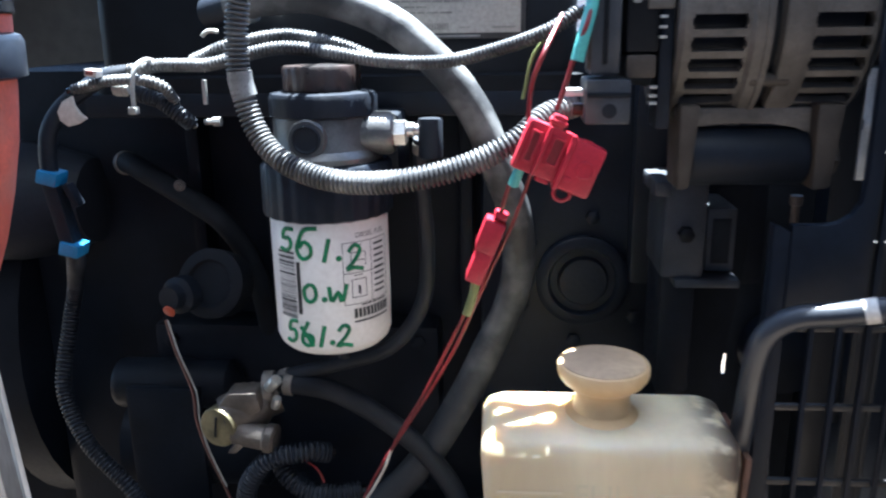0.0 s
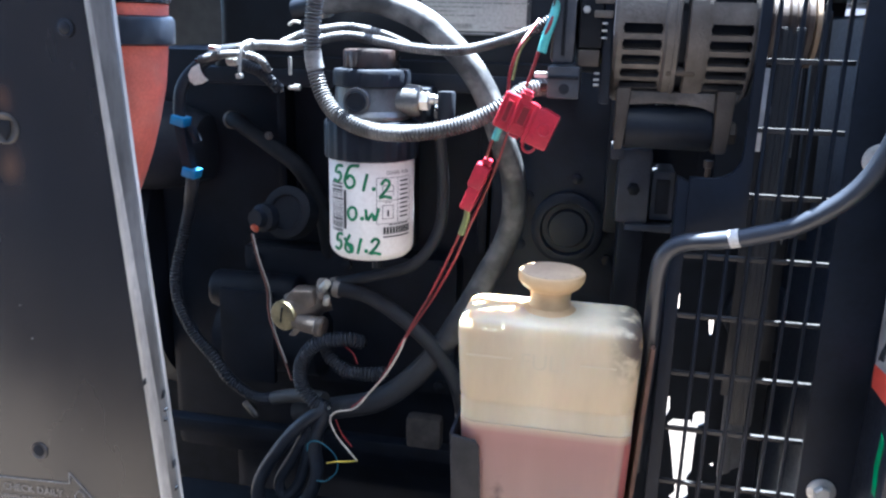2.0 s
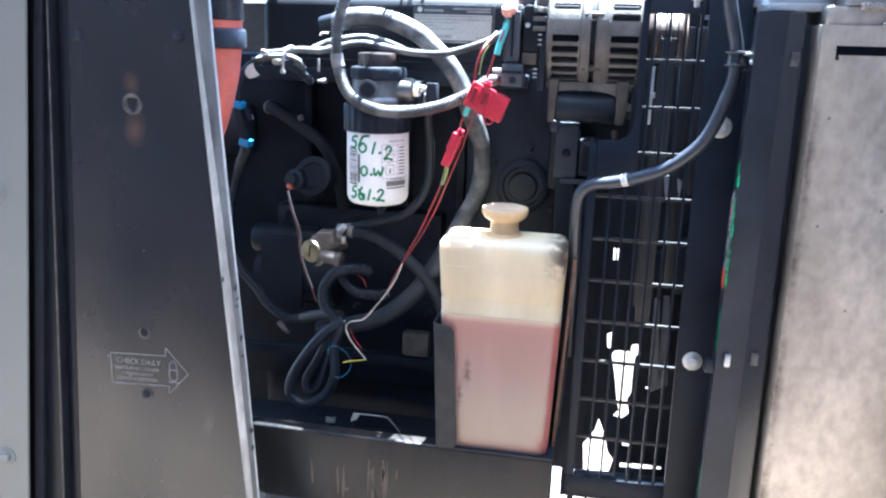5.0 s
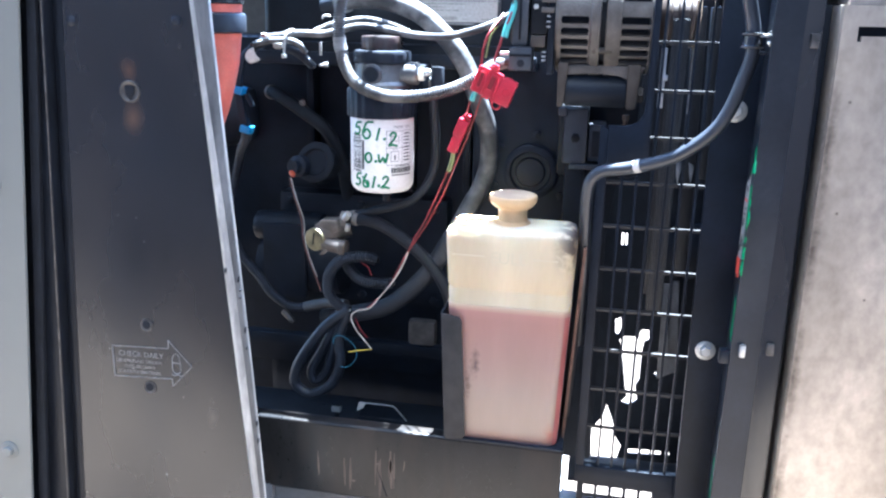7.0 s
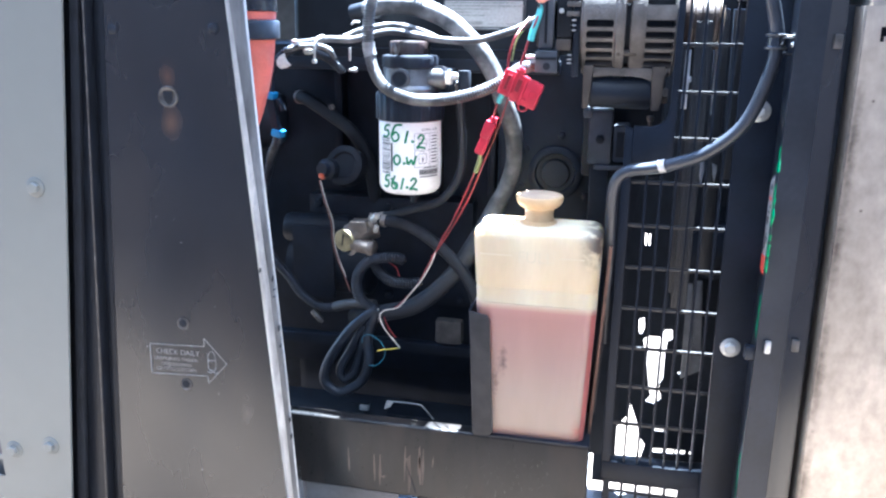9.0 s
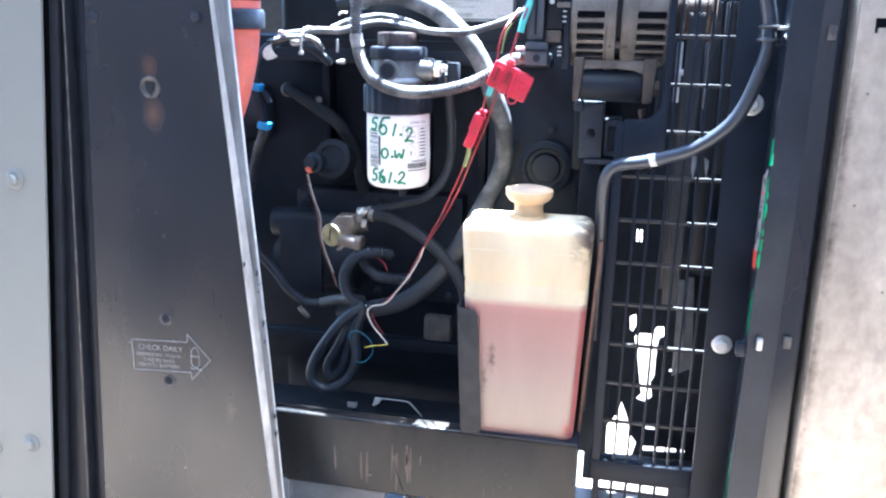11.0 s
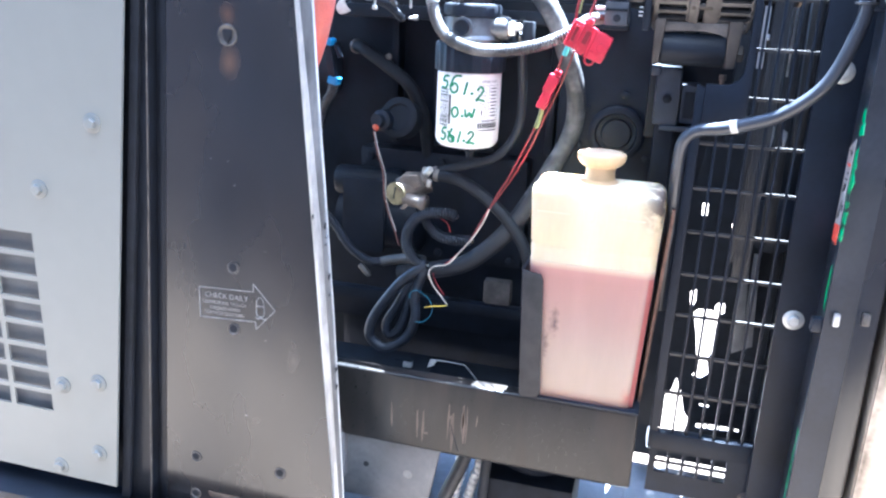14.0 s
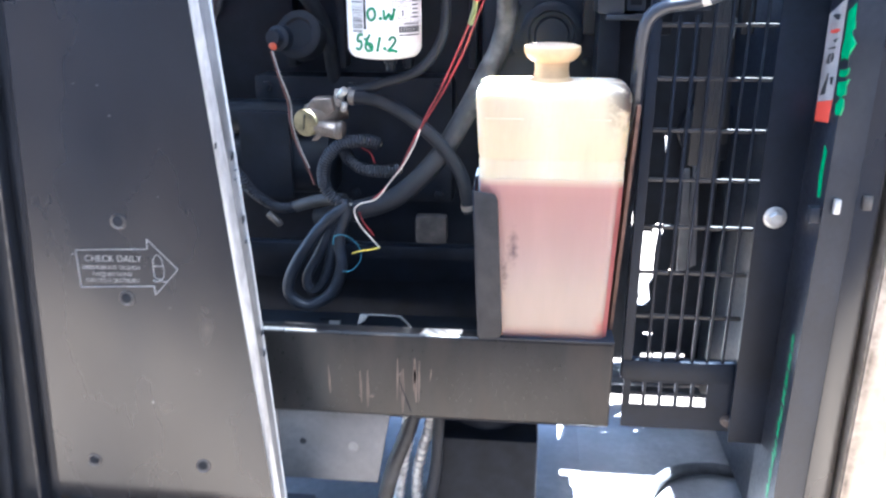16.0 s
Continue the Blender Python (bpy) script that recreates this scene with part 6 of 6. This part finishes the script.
hose("fuel_line", [(-0.232, 0.645, 1.270), (-0.2238, 0.64, 1.2677), (-0.2135, 0.64, 1.2643), (-0.2056, 0.64, 1.2593), (-0.1977, 0.64, 1.2531), (-0.192, 0.645, 1.246)], 0.0060, M_LOOM, "short dusty corrugated line", "conduit", 0.0028, 12)
clamped_hose("breather_hose", [(-0.315, 0.78, 1.195), (-0.300, 0.765, 1.196), (-0.28, 0.755, 1.188), (-0.245, 0.75, 1.168), (-0.213, 0.75, 1.144), (-0.192, 0.76, 1.10), (-0.186, 0.775, 1.03), (-0.192, 0.81, 0.95)], 0.010, M_SEAL, "black rubber hose on the engine side")
clamped_hose("filter_hose", [(-0.020, 0.64, 1.236), (-0.022, 0.65, 1.20), (-0.020, 0.66, 1.152), (-0.024, 0.66, 1.103), (-0.051, 0.66, 1.064), (-0.10, 0.665, 1.045), (-0.150, 0.668, 1.030)], 0.0062, M_DARKHOSE, "black fuel hose from the filter to the valve")
clamped_hose("fuel_hose", [(-0.146, 0.665, 1.028), (-0.102, 0.66, 1.024), (-0.059, 0.66, 0.999), (-0.024, 0.66, 0.967), (0.0, 0.66, 0.93), (0.01, 0.67, 0.88)], 0.0088, M_DARKHOSE, "black fuel hose from the valve")
hose("corrugated_conduit", [(-0.2815, 0.620, 1.156), (-0.297, 0.645, 1.138), (-0.328, 0.695, 1.114), (-0.345, 0.72, 1.09), (-0.355, 0.72, 1.055), (-0.358, 0.70, 1.000), (-0.334, 0.685, 0.955), (-0.298, 0.675, 0.921), (-0.283, 0.675, 0.899), (-0.265, 0.675, 0.885), (-0.242, 0.672, 0.877), (-0.212, 0.668, 0.884)], 0.0072, M_LOOM, "black corrugated conduit low in the engine bay", "conduit", 0.0038, 12)
hose("taped_loom", [(-0.222, 0.669, 0.8805), (-0.207, 0.667, 0.886), (-0.180, 0.660, 0.8935), (-0.150, 0.648, 0.898)], 0.0082, M_RUBBER, "tape-wrapped black wiring loom", "loom")
hose("corrugated_conduit", [(-0.105, 0.65, 0.972), (-0.121, 0.64, 0.978), (-0.152, 0.635, 0.972), (-0.171, 0.635, 0.948), (-0.172, 0.635, 0.920), (-0.157, 0.633, 0.902), (-0.141, 0.632, 0.896)], 0.0085, M_LOOM, "black corrugated conduit bent in a hook", "conduit", 0.0038, 14)
hose("corrugated_conduit", [(-0.150, 0.655, 0.962), (-0.140, 0.645, 0.952), (-0.123, 0.64, 0.942), (-0.100, 0.64, 0.939), (-0.078, 0.645, 0.940)], 0.0085, M_LOOM, "short black corrugated conduit", "conduit", 0.0038, 14)
hose("cable_loop", [(-0.140, 0.63, 0.898), (-0.165, 0.628, 0.880), (-0.190, 0.626, 0.852), (-0.220, 0.625, 0.804), (-0.225, 0.625, 0.772), (-0.200, 0.625, 0.757), (-0.168, 0.627, 0.777), (-0.154, 0.628, 0.812), (-0.156, 0.63, 0.850), (-0.142, 0.63, 0.895)], 0.0078, M_LOOM, "black cable hanging in a loop", "cable")
hose("cable_loop", [(-0.144, 0.638, 0.894), (-0.165, 0.637, 0.865), (-0.186, 0.636, 0.825), (-0.203, 0.635, 0.793), (-0.197, 0.635, 0.774), (-0.18, 0.635, 0.79), (-0.168, 0.635, 0.83), (-0.160, 0.635, 0.87)], 0.0066, M_LOOM, "black cable hanging in an inner loop", "cable")
single("loom_clip", lathe([(0.004, 0), (0.005, 0.002), (0.005, 0.020), (0.003, 0.024)], (-0.262, 0.675, 0.869), Vector((0.7, -0.1, -0.65)), 12), M_INSERT, "small dull cable terminal", "terminal")
# the black cable before the guard
cable = thing("power_cable", (0.27, 0.51, 1.15), "thick black rubber cable bent before the fan guard", "cable")
part("sheath", tube([(0.3175, 0.468, 1.4653), (0.3279, 0.474, 1.4047), (0.341, 0.477, 1.3492), (0.3526, 0.478, 1.3004), (0.3493, 0.479, 1.2629), (0.3305, 0.485, 1.2089), (0.2958, 0.495, 1.1743), (0.2612, 0.506, 1.158), (0.2358, 0.515, 1.1499), (0.213, 0.521, 1.1452), (0.199, 0.525, 1.135), (0.194, 0.53, 1.115), (0.194, 0.54, 1.07), (0.196, 0.56, 1.0), (0.197, 0.58, 0.9)], 0.0074, n=18), M_CABLE, cable)
part("white_ring", lathe([(0.00765, 0), (0.0077, 0.001), (0.0077, 0.0065), (0.00765, 0.0075)], (0.2455, 0.5105, 1.1531), Vector((1, -0.36, 0.33)), 18), M_LABEL, cable, "narrow white ring round the cable")
clamp = thing("cable_clamp", (0.375, 0.52, 1.29), "black steel clamp on the cable", "clamp")
part("band", lathe([(0.0085, 0), (0.0108, 0.0004), (0.0108, 0.003), (0.0096, 0.004), (0.0096, 0.013), (0.0108, 0.014), (0.0108, 0.0165), (0.0085, 0.017)], (0.3521, 0.4780, 1.2889), "z", 24), M_PANEL, clamp)
for z in (1.2893, 1.3025):
    part("rim", lathe([(0.0100, 0), (0.0114, 0.0004), (0.0114, 0.0022), (0.0100, 0.0026)], (0.3521, 0.4780, z), "z", 24), M_INSERT, clamp, "worn shiny rim of the clamp")
part("clamp_bolt", lathe([(0.0042, 0), (0.0042, 0.006), (0.003, 0.007)], (0.3690, 0.4700, 1.2950), AX_MINUS_Y, 6), M_ZINC, clamp)
part("tab", box(0.358, 0.384, 0.470, 0.500, 1.301, 1.3040, 0.0008), M_ZINC, clamp)
part("tab", box(0.358, 0.392, 0.470, 0.500, 1.2835, 1.2865, 0.0008), M_BLACK, clamp)
hose("vent_hose", [(0.385, 0.53, 1.44), (0.388, 0.53, 1.37), (0.389, 0.53, 1.31), (0.385, 0.535, 1.25)], 0.006, M_DARKHOSE, "thin black vent hose by the post")

# connectors on the harness
for (x, z), lab in (((-0.2885, 1.2125), "blue locking clip on a black connector"), ((-0.2795, 1.1590), "blue end clip of a black connector")):
    single("connector", box(x - 0.0075, x + 0.0075, 0.606, 0.624, z - 0.005, z + 0.005, 0.0015, turn=(0, 15, 0)), M_BLUE, lab, "connector")
single("wiring_connector", box(-0.2905, -0.2800, 0.609, 0.623, 1.160, 1.210, 0.002, turn=(0, -9, 0)), M_ENGINE, "black plastic wiring connector", "connector")
single("connector_latch", box(-0.2765, -0.2715, 0.610, 0.620, 1.190, 1.208, 0.0015, turn=(0, -24, 0)), M_ENGINE, "small black connector latch", "connector")
single("wire_tag", prism([(-0.2790, 1.2590), (-0.2745, 1.2660), (-0.2665, 1.2700), (-0.2655, 1.2640), (-0.2620, 1.2580), (-0.2570, 1.2540), (-0.2645, 1.2500), (-0.2725, 1.2482), (-0.2780, 1.2525)], 0.6175, 0.6200, 0.001), M_LABEL, "white curled tape flag on the harness", "tag")
single("tie_flag", box(-0.2545, -0.2455, 0.616, 0.626, 1.2830, 1.2880, 0.001, turn=(0, 8, 0)), M_LABEL, "small pale tie lock with a red mark", "cable tie")
single("flag_mark", box(-0.2530, -0.2475, 0.6152, 0.6162, 1.2845, 1.2872, 0.0, turn=(0, 8, 0)), M_REDDULL, "small red mark on the tie lock", "mark")
single("cable_tie", tube([(-0.2165, 0.648, 1.2920), (-0.2170, 0.634, 1.2935), (-0.2190, 0.622, 1.2900), (-0.2205, 0.618, 1.2815), (-0.2215, 0.617, 1.2700), (-0.2217, 0.617, 1.2620)], 0.0016, n=8), M_CABLETIE, "pale cable tie round the conduits", "cable tie")
single("tie_lock", box(-0.2242, -0.2188, 0.612, 0.620, 1.2570, 1.2622, 0.001), M_CABLETIE, "pale lock of the cable tie", "cable tie")
single("tie_tail", tube([(-0.1610, 0.60, 1.3095), (-0.1585, 0.60, 1.3122), (-0.1545, 0.60, 1.3132), (-0.1500, 0.60, 1.3122)], 0.0014, n=8), M_CABLETIE, "curled pale cable tie tail", "cable tie")
single("sensor", lathe([(0.0045, 0), (0.0055, 0.001), (0.0055, 0.009), (0.004, 0.010), (0.004, 0.013)], (-0.2425, 0.635, 1.2735), Vector((1, -0.2, -0.02)), 16), M_CABLETIE, "small pale sensor plug", "sensor")
single("banjo_bolt", lathe([(0.0022, 0), (0.0022, 0.006), (0.0034, 0.007), (0.0034, 0.013)], (-0.1837, 0.65, 1.247), Vector((1, -0.1, 0.05)), 8), M_STEEL, "bright steel bolt head", "bolt")
single("steel_pin", box(-0.1838, -0.1812, 0.65, 0.654, 1.2600, 1.2780, 0.0006), M_ZINC, "upright bright steel pin", "pin")
single("loom_screw", lathe([(0.0048, 0), (0.0048, 0.002), (0.0028, 0.002), (0.0028, 0.006), (0.002, 0.006)], (-0.2294, 0.70, 1.1890), AX_MINUS_Y, 12), M_ALT, "steel clip screw on the hose", "screw")

# fuse holders
def slab(cx, cz, y0, y1, w, h, tilt, bev=0.002):
    return box(cx - w / 2, cx + w / 2, y0, y1, cz - h / 2, cz + h / 2, bev, turn=(0, tilt, 0))


fuse = thing("fuse_holder", (0.074, 0.56, 1.21), "red plastic inline blade fuse holder with a cap", "fuse holder")
T = 22


def fuse_box(u0, u1, v0, v1, y0, y1, bev=0.0012):
    """A block in the holder's own tilted frame: u along it, v down it, from its upper corner."""
    bm = box(u0, u1, y0, y1, -v1, -v0, bev)
    m = Matrix.Translation((0.0550, 0, 1.2600)) @ Euler((0, radians(T), 0)).to_matrix().to_4x4()
    bmesh.ops.transform(bm, verts=bm.verts, matrix=m)
    return bm


part("base", fuse_box(0.0, 0.0300, 0.0, 0.0325, 0.5545, 0.566, 0.002), M_RED, fuse)
part("end_rail", fuse_box(0.0005, 0.0025, 0.001, 0.0315, 0.5525, 0.5550), M_RED, fuse)
part("cap", fuse_box(0.0300, 0.0520, 0.0015, 0.0345, 0.5520, 0.567, 0.003), M_RED, fuse)
part("neck", fuse_box(0.0130, 0.0220, -0.0075, 0.001, 0.5550, 0.5655, 0.0018), M_RED, fuse)
part("neck_ring", fuse_box(0.0120, 0.0230, -0.0045, -0.0020, 0.5540, 0.5665, 0.0009), M_RED, fuse)
part("hinge_rib", fuse_box(0.0130, 0.0155, 0.0, 0.0325, 0.5515, 0.5550), M_RED, fuse)
part("cap_lip", fuse_box(0.0285, 0.0318, 0.0005, 0.0355, 0.5508, 0.5680), M_RED, fuse)
part("cap_step", fuse_box(0.0360, 0.0440, 0.0008, 0.0030, 0.5530, 0.5660), M_RED, fuse)
part("lower_tab", fuse_box(0.0170, 0.0260, 0.0320, 0.0350, 0.5550, 0.5650), M_RED, fuse)
for u0, u1, v0, v1 in ((0.0045, 0.0110, 0.0055, 0.0260), (0.0180, 0.0265, 0.0050, 0.0230)):
    part("window_recess", fuse_box(u0 + 0.0012, u1 - 0.0012, v0 + 0.0012, v1 - 0.0012, 0.5538, 0.5548, 0.0), M_REDWIRE, fuse, "dark red window of the fuse")
    for e in ((u0, u1, v0, v0 + 0.0013), (u0, u1, v1 - 0.0013, v1), (u0, u0 + 0.0013, v0, v1), (u1 - 0.0013, u1, v0, v1)):
        part("window_frame", fuse_box(*e, 0.5527, 0.5548, 0.0005), M_RED, fuse)
part("button", lathe([(0.0060, 0), (0.0058, 0.0010), (0.0048, 0.0012), (0.0044, 0.0006)], (0.0886, 0.5522, 1.2273), AX_MINUS_Y, 26), M_RED, fuse)
part("latch_tooth", fuse_box(0.0330, 0.0375, 0.0250, 0.0285, 0.5510, 0.5525, 0.0005), M_RED, fuse)
part("strap_loop", tube([(0.0715, 0.56, 1.2165), (0.0700, 0.56, 1.2110), (0.0740, 0.56, 1.2070), (0.0795, 0.56, 1.2085), (0.0815, 0.56, 1.2135)], 0.0013, n=8), M_RED, fuse)
fuse2 = thing("fuse_holder", (0.027, 0.575, 1.147), "small red plastic inline fuse holder seen edge-on", "fuse holder")
part("base", slab(0.0245, 1.1625, 0.568, 0.588, 0.012, 0.030, 22), M_RED, fuse2)
part("cap", slab(0.0305, 1.1800, 0.567, 0.589, 0.014, 0.022, 22), M_RED, fuse2)
part("neck", slab(0.0375, 1.1935, 0.572, 0.584, 0.009, 0.006, 22), M_RED, fuse2)


def wire(pts, mat, label, r=0.0018, name="wire"):
    return hose(name, pts, r * 0.85, mat, label, "wire", n=8)


wire([(0.094, 0.575, 1.335), (0.088, 0.56, 1.315), (0.082, 0.56, 1.299), (0.076, 0.56, 1.279), (0.071, 0.56, 1.263)], M_REDWIRE, "red wire into the fuse holder")
single("heat_shrink", tube([(0.0945, 0.574, 1.340), (0.0905, 0.567, 1.322), (0.0855, 0.561, 1.305), (0.0825, 0.56, 1.292)], 0.0040, n=14), M_TEAL, "teal heat-shrink crimp on a red wire", "crimp")
wire([(0.076, 0.60, 1.320), (0.064, 0.57, 1.299), (0.056, 0.57, 1.278), (0.054, 0.57, 1.256)], M_REDWIRE, "second red wire beside the fuse holder")
wire([(0.070, 0.62, 1.31), (0.058, 0.62, 1.292), (0.052, 0.62, 1.265)], M_OLIVE, "thin olive-yellow wire behind the fuse holder", 0.0014)
wire([(0.0495, 0.562, 1.228), (0.044, 0.565, 1.219), (0.039, 0.568, 1.203), (0.0375, 0.577, 1.194)], M_REDWIRE, "red wire between the fuse holders")
single("heat_shrink", tube([(0.0505, 0.562, 1.230), (0.0470, 0.563, 1.222), (0.0450, 0.564, 1.216)], 0.0034, n=12), M_TEAL, "short teal heat-shrink crimp", "crimp")
wire([(0.056, 0.568, 1.222), (0.046, 0.575, 1.190), (0.034, 0.585, 1.160), (0.0215, 0.59, 1.130), (0.0040, 0.60, 1.087), (-0.0158, 0.608, 1.049), (-0.0325, 0.61, 1.021), (-0.047, 0.61, 0.998), (-0.060, 0.612, 0.974), (-0.072, 0.614, 0.950), (-0.090, 0.615, 0.926), (-0.108, 0.617, 0.908)], M_REDWIRE, "long red wire down into the engine bay", 0.0014)
wire([(0.021, 0.578, 1.150), (0.0150, 0.58, 1.128), (-0.0012, 0.59, 1.090), (-0.0198, 0.60, 1.050), (-0.0355, 0.605, 1.022), (-0.046, 0.608, 1.000)], M_REDWIRE, "red wire below the small fuse holder", 0.0014)
single("crimp", tube([(0.0205, 0.578, 1.149), (0.0190, 0.579, 1.138), (0.0140, 0.58, 1.122)], 0.0030, n=10), M_OLIVE, "olive crimp connector on the wire", "crimp")
wire([(-0.0445, 0.608, 1.003), (-0.053, 0.609, 0.981), (-0.0675, 0.61, 0.955), (-0.085, 0.61, 0.932), (-0.102, 0.61, 0.9115), (-0.123, 0.61, 0.9045), (-0.130, 0.61, 0.894), (-0.123, 0.61, 0.876), (-0.110, 0.61, 0.860), (-0.0998, 0.61, 0.848)], M_WIREWHITE, "cream wire twisted with the red one, its end bent", 0.0012)
wire([(-0.125, 0.614, 0.893), (-0.119, 0.614, 0.878), (-0.107, 0.614, 0.862)], M_REDWIRE, "dark red wire end beside the cream wire", 0.0012)
wire([(-0.1005, 0.613, 0.8465), (-0.112, 0.614, 0.843), (-0.1245, 0.615, 0.8405), (-0.1365, 0.615, 0.8368)], M_YELLOW, "short yellow wire end", 0.0011)
wire([(-0.1614, 0.62, 0.846), (-0.1596, 0.62, 0.8565), (-0.1481, 0.62, 0.8597), (-0.1331, 0.62, 0.8504), (-0.126, 0.62, 0.8376), (-0.1278, 0.62, 0.8236), (-0.1394, 0.62, 0.8111), (-0.151, 0.62, 0.8097)], surf("blue_wire", (0.03, 0.12, 0.17), 0.45, scale=60), "thin blue wire loop", 0.0009)
wire([(-0.239, 0.665, 1.083), (-0.2306, 0.66, 1.055), (-0.2200, 0.658, 1.022), (-0.2175, 0.655, 0.995), (-0.2098, 0.652, 0.969), (-0.1966, 0.648, 0.939), (-0.188, 0.645, 0.918)], surf("maroon_wire", (0.065, 0.018, 0.014), 0.5, scale=60), "dark maroon wire down from the sensor", 0.0017)
wire([(-0.237, 0.664, 1.083), (-0.2275, 0.658, 1.055), (-0.2165, 0.657, 1.022), (-0.2145, 0.654, 0.995), (-0.2068, 0.65, 0.969), (-0.1936, 0.646, 0.939)], M_CABLETIE, "thin pale wire beside the maroon one", 0.0008)
wire([(-0.125, 0.645, 0.968), (-0.113, 0.64, 0.962), (-0.108, 0.64, 0.950)], M_REDWIRE, "short red wire by the conduits", 0.0012)

# ---- orange charge-air duct at the post ----
duct = thing("air_duct", (-0.297, 0.56, 1.10), "orange silicone air duct taped black at its top", "duct")
part("sleeve", tube([(-0.2395, 0.456, 1.345), (-0.2415, 0.456, 1.315), (-0.2435, 0.456, 1.289), (-0.247, 0.456, 1.265), (-0.2525, 0.456, 1.243), (-0.262, 0.457, 1.215), (-0.2745, 0.458, 1.187), (-0.291, 0.46, 1.160), (-0.318, 0.464, 1.125), (-0.35, 0.47, 1.09)], 0.0335, n=32), M_ORANGE, duct)
part("band_clamp", lathe([(0.0345, 1.2915), (0.0385, 1.293), (0.0390, 1.3105), (0.0375, 1.3135), (0.0345, 1.3145)], (-0.2425, 0.456, 0), "z", 40), M_BLACK, duct, "black band clamp")
tape = part("tape_wrap", lathe([(0.0345, 1.3235), (0.0355, 1.3245), (0.0350, 1.342), (0.0365, 1.352), (0.0352, 1.366), (0.0370, 1.385), (0.036, 1.41)], (-0.2400, 0.456, 0), "z", 26, knurl=13, depth=0.0009), M_TAPE, duct, "crumpled shiny black tape")
part("unseen_duct_shade", tube([(-0.239, 0.456, 1.40), (-0.240, 0.47, 1.45), (-0.255, 0.54, 1.50), (-0.285, 0.68, 1.515), (-0.32, 0.88, 1.49), (-0.34, 0.99, 1.46)], 0.036, n=24), M_TAPE, duct)
for k in range(8):
    a, z = random.uniform(0, 0.006), 1.368 + 0.005 * k
    part("tape_flap", tube([(-0.2060, 0.466 - a, z), (-0.1995 + a * 0.7, 0.460 - a, z + 0.004), (-0.1965 + a, 0.458 - a, z + random.uniform(-0.003, 0.009))], 0.0008, n=5), M_TAPELIT if k % 3 == 1 else M_TAPE, tape)

# ---- top of the bay ----
single("intake_pipe", tube([(0.192, 0.765, 1.388), (0.200, 0.76, 1.412), (0.221, 0.76, 1.429), (0.255, 0.76, 1.436), (0.31, 0.76, 1.441), (0.377, 0.765, 1.446), (0.46, 0.80, 1.45)], 0.0300, n=28), M_DARKHOSE, "wide black intake hose over the alternator", "hose")
hose("flexible_pipe", [(0.12, 0.80, 1.40), (0.16, 0.79, 1.42), (0.20, 0.78, 1.435), (0.25, 0.78, 1.45)], 0.022, M_ZINC, "pale corrugated flexible pipe", "pipe", 0.007, 18)
single("red_hose", tube([(0.262, 0.70, 1.384), (0.297, 0.70, 1.392), (0.340, 0.70, 1.396), (0.386, 0.705, 1.394)], 0.0155, n=18), M_ORANGE, "red silicone hose behind the guard's top", "hose")
single("fuel_rail", tube([(-0.26, 0.86, 1.388), (-0.15, 0.86, 1.396), (0.0, 0.86, 1.398), (0.12, 0.86, 1.394)], 0.012, n=14), M_ENGINE, "black pipe along the valve cover", "pipe")
for k, (x, w) in enumerate(((0.02, 0.03), (0.075, 0.05), (-0.03, 0.02))):
    single("injector_block", box(x - w / 2, x + w / 2, 0.84, 0.89, 1.378, 1.408 + 0.004 * k, 0.004), (M_COVER, M_ALU, M_ZINC)[k], "small fitting on top of the engine", "fitting")
for k in range(6):
    a, c = random.uniform(-0.006, 0.006), random.uniform(-0.01, 0.012)
    wire([(-0.107, 0.584, 1.372), (-0.100 + a * 0.4, 0.600, 1.383), (-0.092 + a, 0.64 + c, 1.392 + a * 0.6), (-0.075 + c, 0.70, 1.396 + a), (-0.05 + 2 * c, 0.77, 1.398 - a), (0.02 + 3 * c, 0.84, 1.402)], (M_TAPE, M_CABLETIE, M_CABLE)[k % 3], "loose thin wire out of the conduit's end", 0.0016)
single("sun_blocker", box(-1.2, -0.30, 0.62, 1.02, 1.62, 1.625, 0.001), M_PANEL, "unseen black panel added overhead to shade the left of the bay", "panel")
single("blocker_stay", box(-0.72, -0.69, 0.94, 0.97, 0.43, 1.62, 0.002), M_BLACK, "unseen black upright added under the overhead panel", "post")
rearp = thing("rear_panel", (-0.6, 1.0, 0.5), "olive-grey rear panel of the enclosure", "panel")
part("lower_shade", box(-1.2, -0.30, 0.985, 0.99, 0.45, 0.898, 0.001), M_SEAL, rearp, "lower part of the panel, blackened for the bay's shade")
part("sheet", box(-1.2, -0.30, 0.985, 0.99, 0.90, 1.364, 0.001), surf("olive_panel", (0.115, 0.112, 0.10), 0.6, scale=6), rearp)
part("top_rail", box(-1.2, -0.30, 0.96, 1.0, 1.386, 1.44, 0.002), M_BLACK, rearp, "black top rail over a daylight gap")
single("enclosure_wall", box(-1.3, -0.34, 1.60, 1.64, 0.0, 1.36, 0.004), M_PANEL, "dark enclosure panel at the far side", "panel")
single("pillar", box(-0.34, -0.30, 1.40, 1.46, 0.0, 1.80, 0.004), M_GREY, "grey enclosure pillar at the far side", "post")
for x in (-0.28, -0.05):
    b = thing("bollard", (x, 3.2, 0), "yellow painted steel bollard beyond the machine", "bollard", "bollards")
    part("post", lathe([(0.052, 0), (0.052, 1.9), (0.045, 1.95), (0.01, 1.97)], (x, 3.2, 0), "z", 28), M_BOLLARD, b)
single("far_building", box(-6, 8, 9.0, 9.3, 0, 3.5, 0.01), surf("pale_cladding", (0.55, 0.55, 0.55), 0.6, scale=1.2), "pale clad building across the yard", "building")
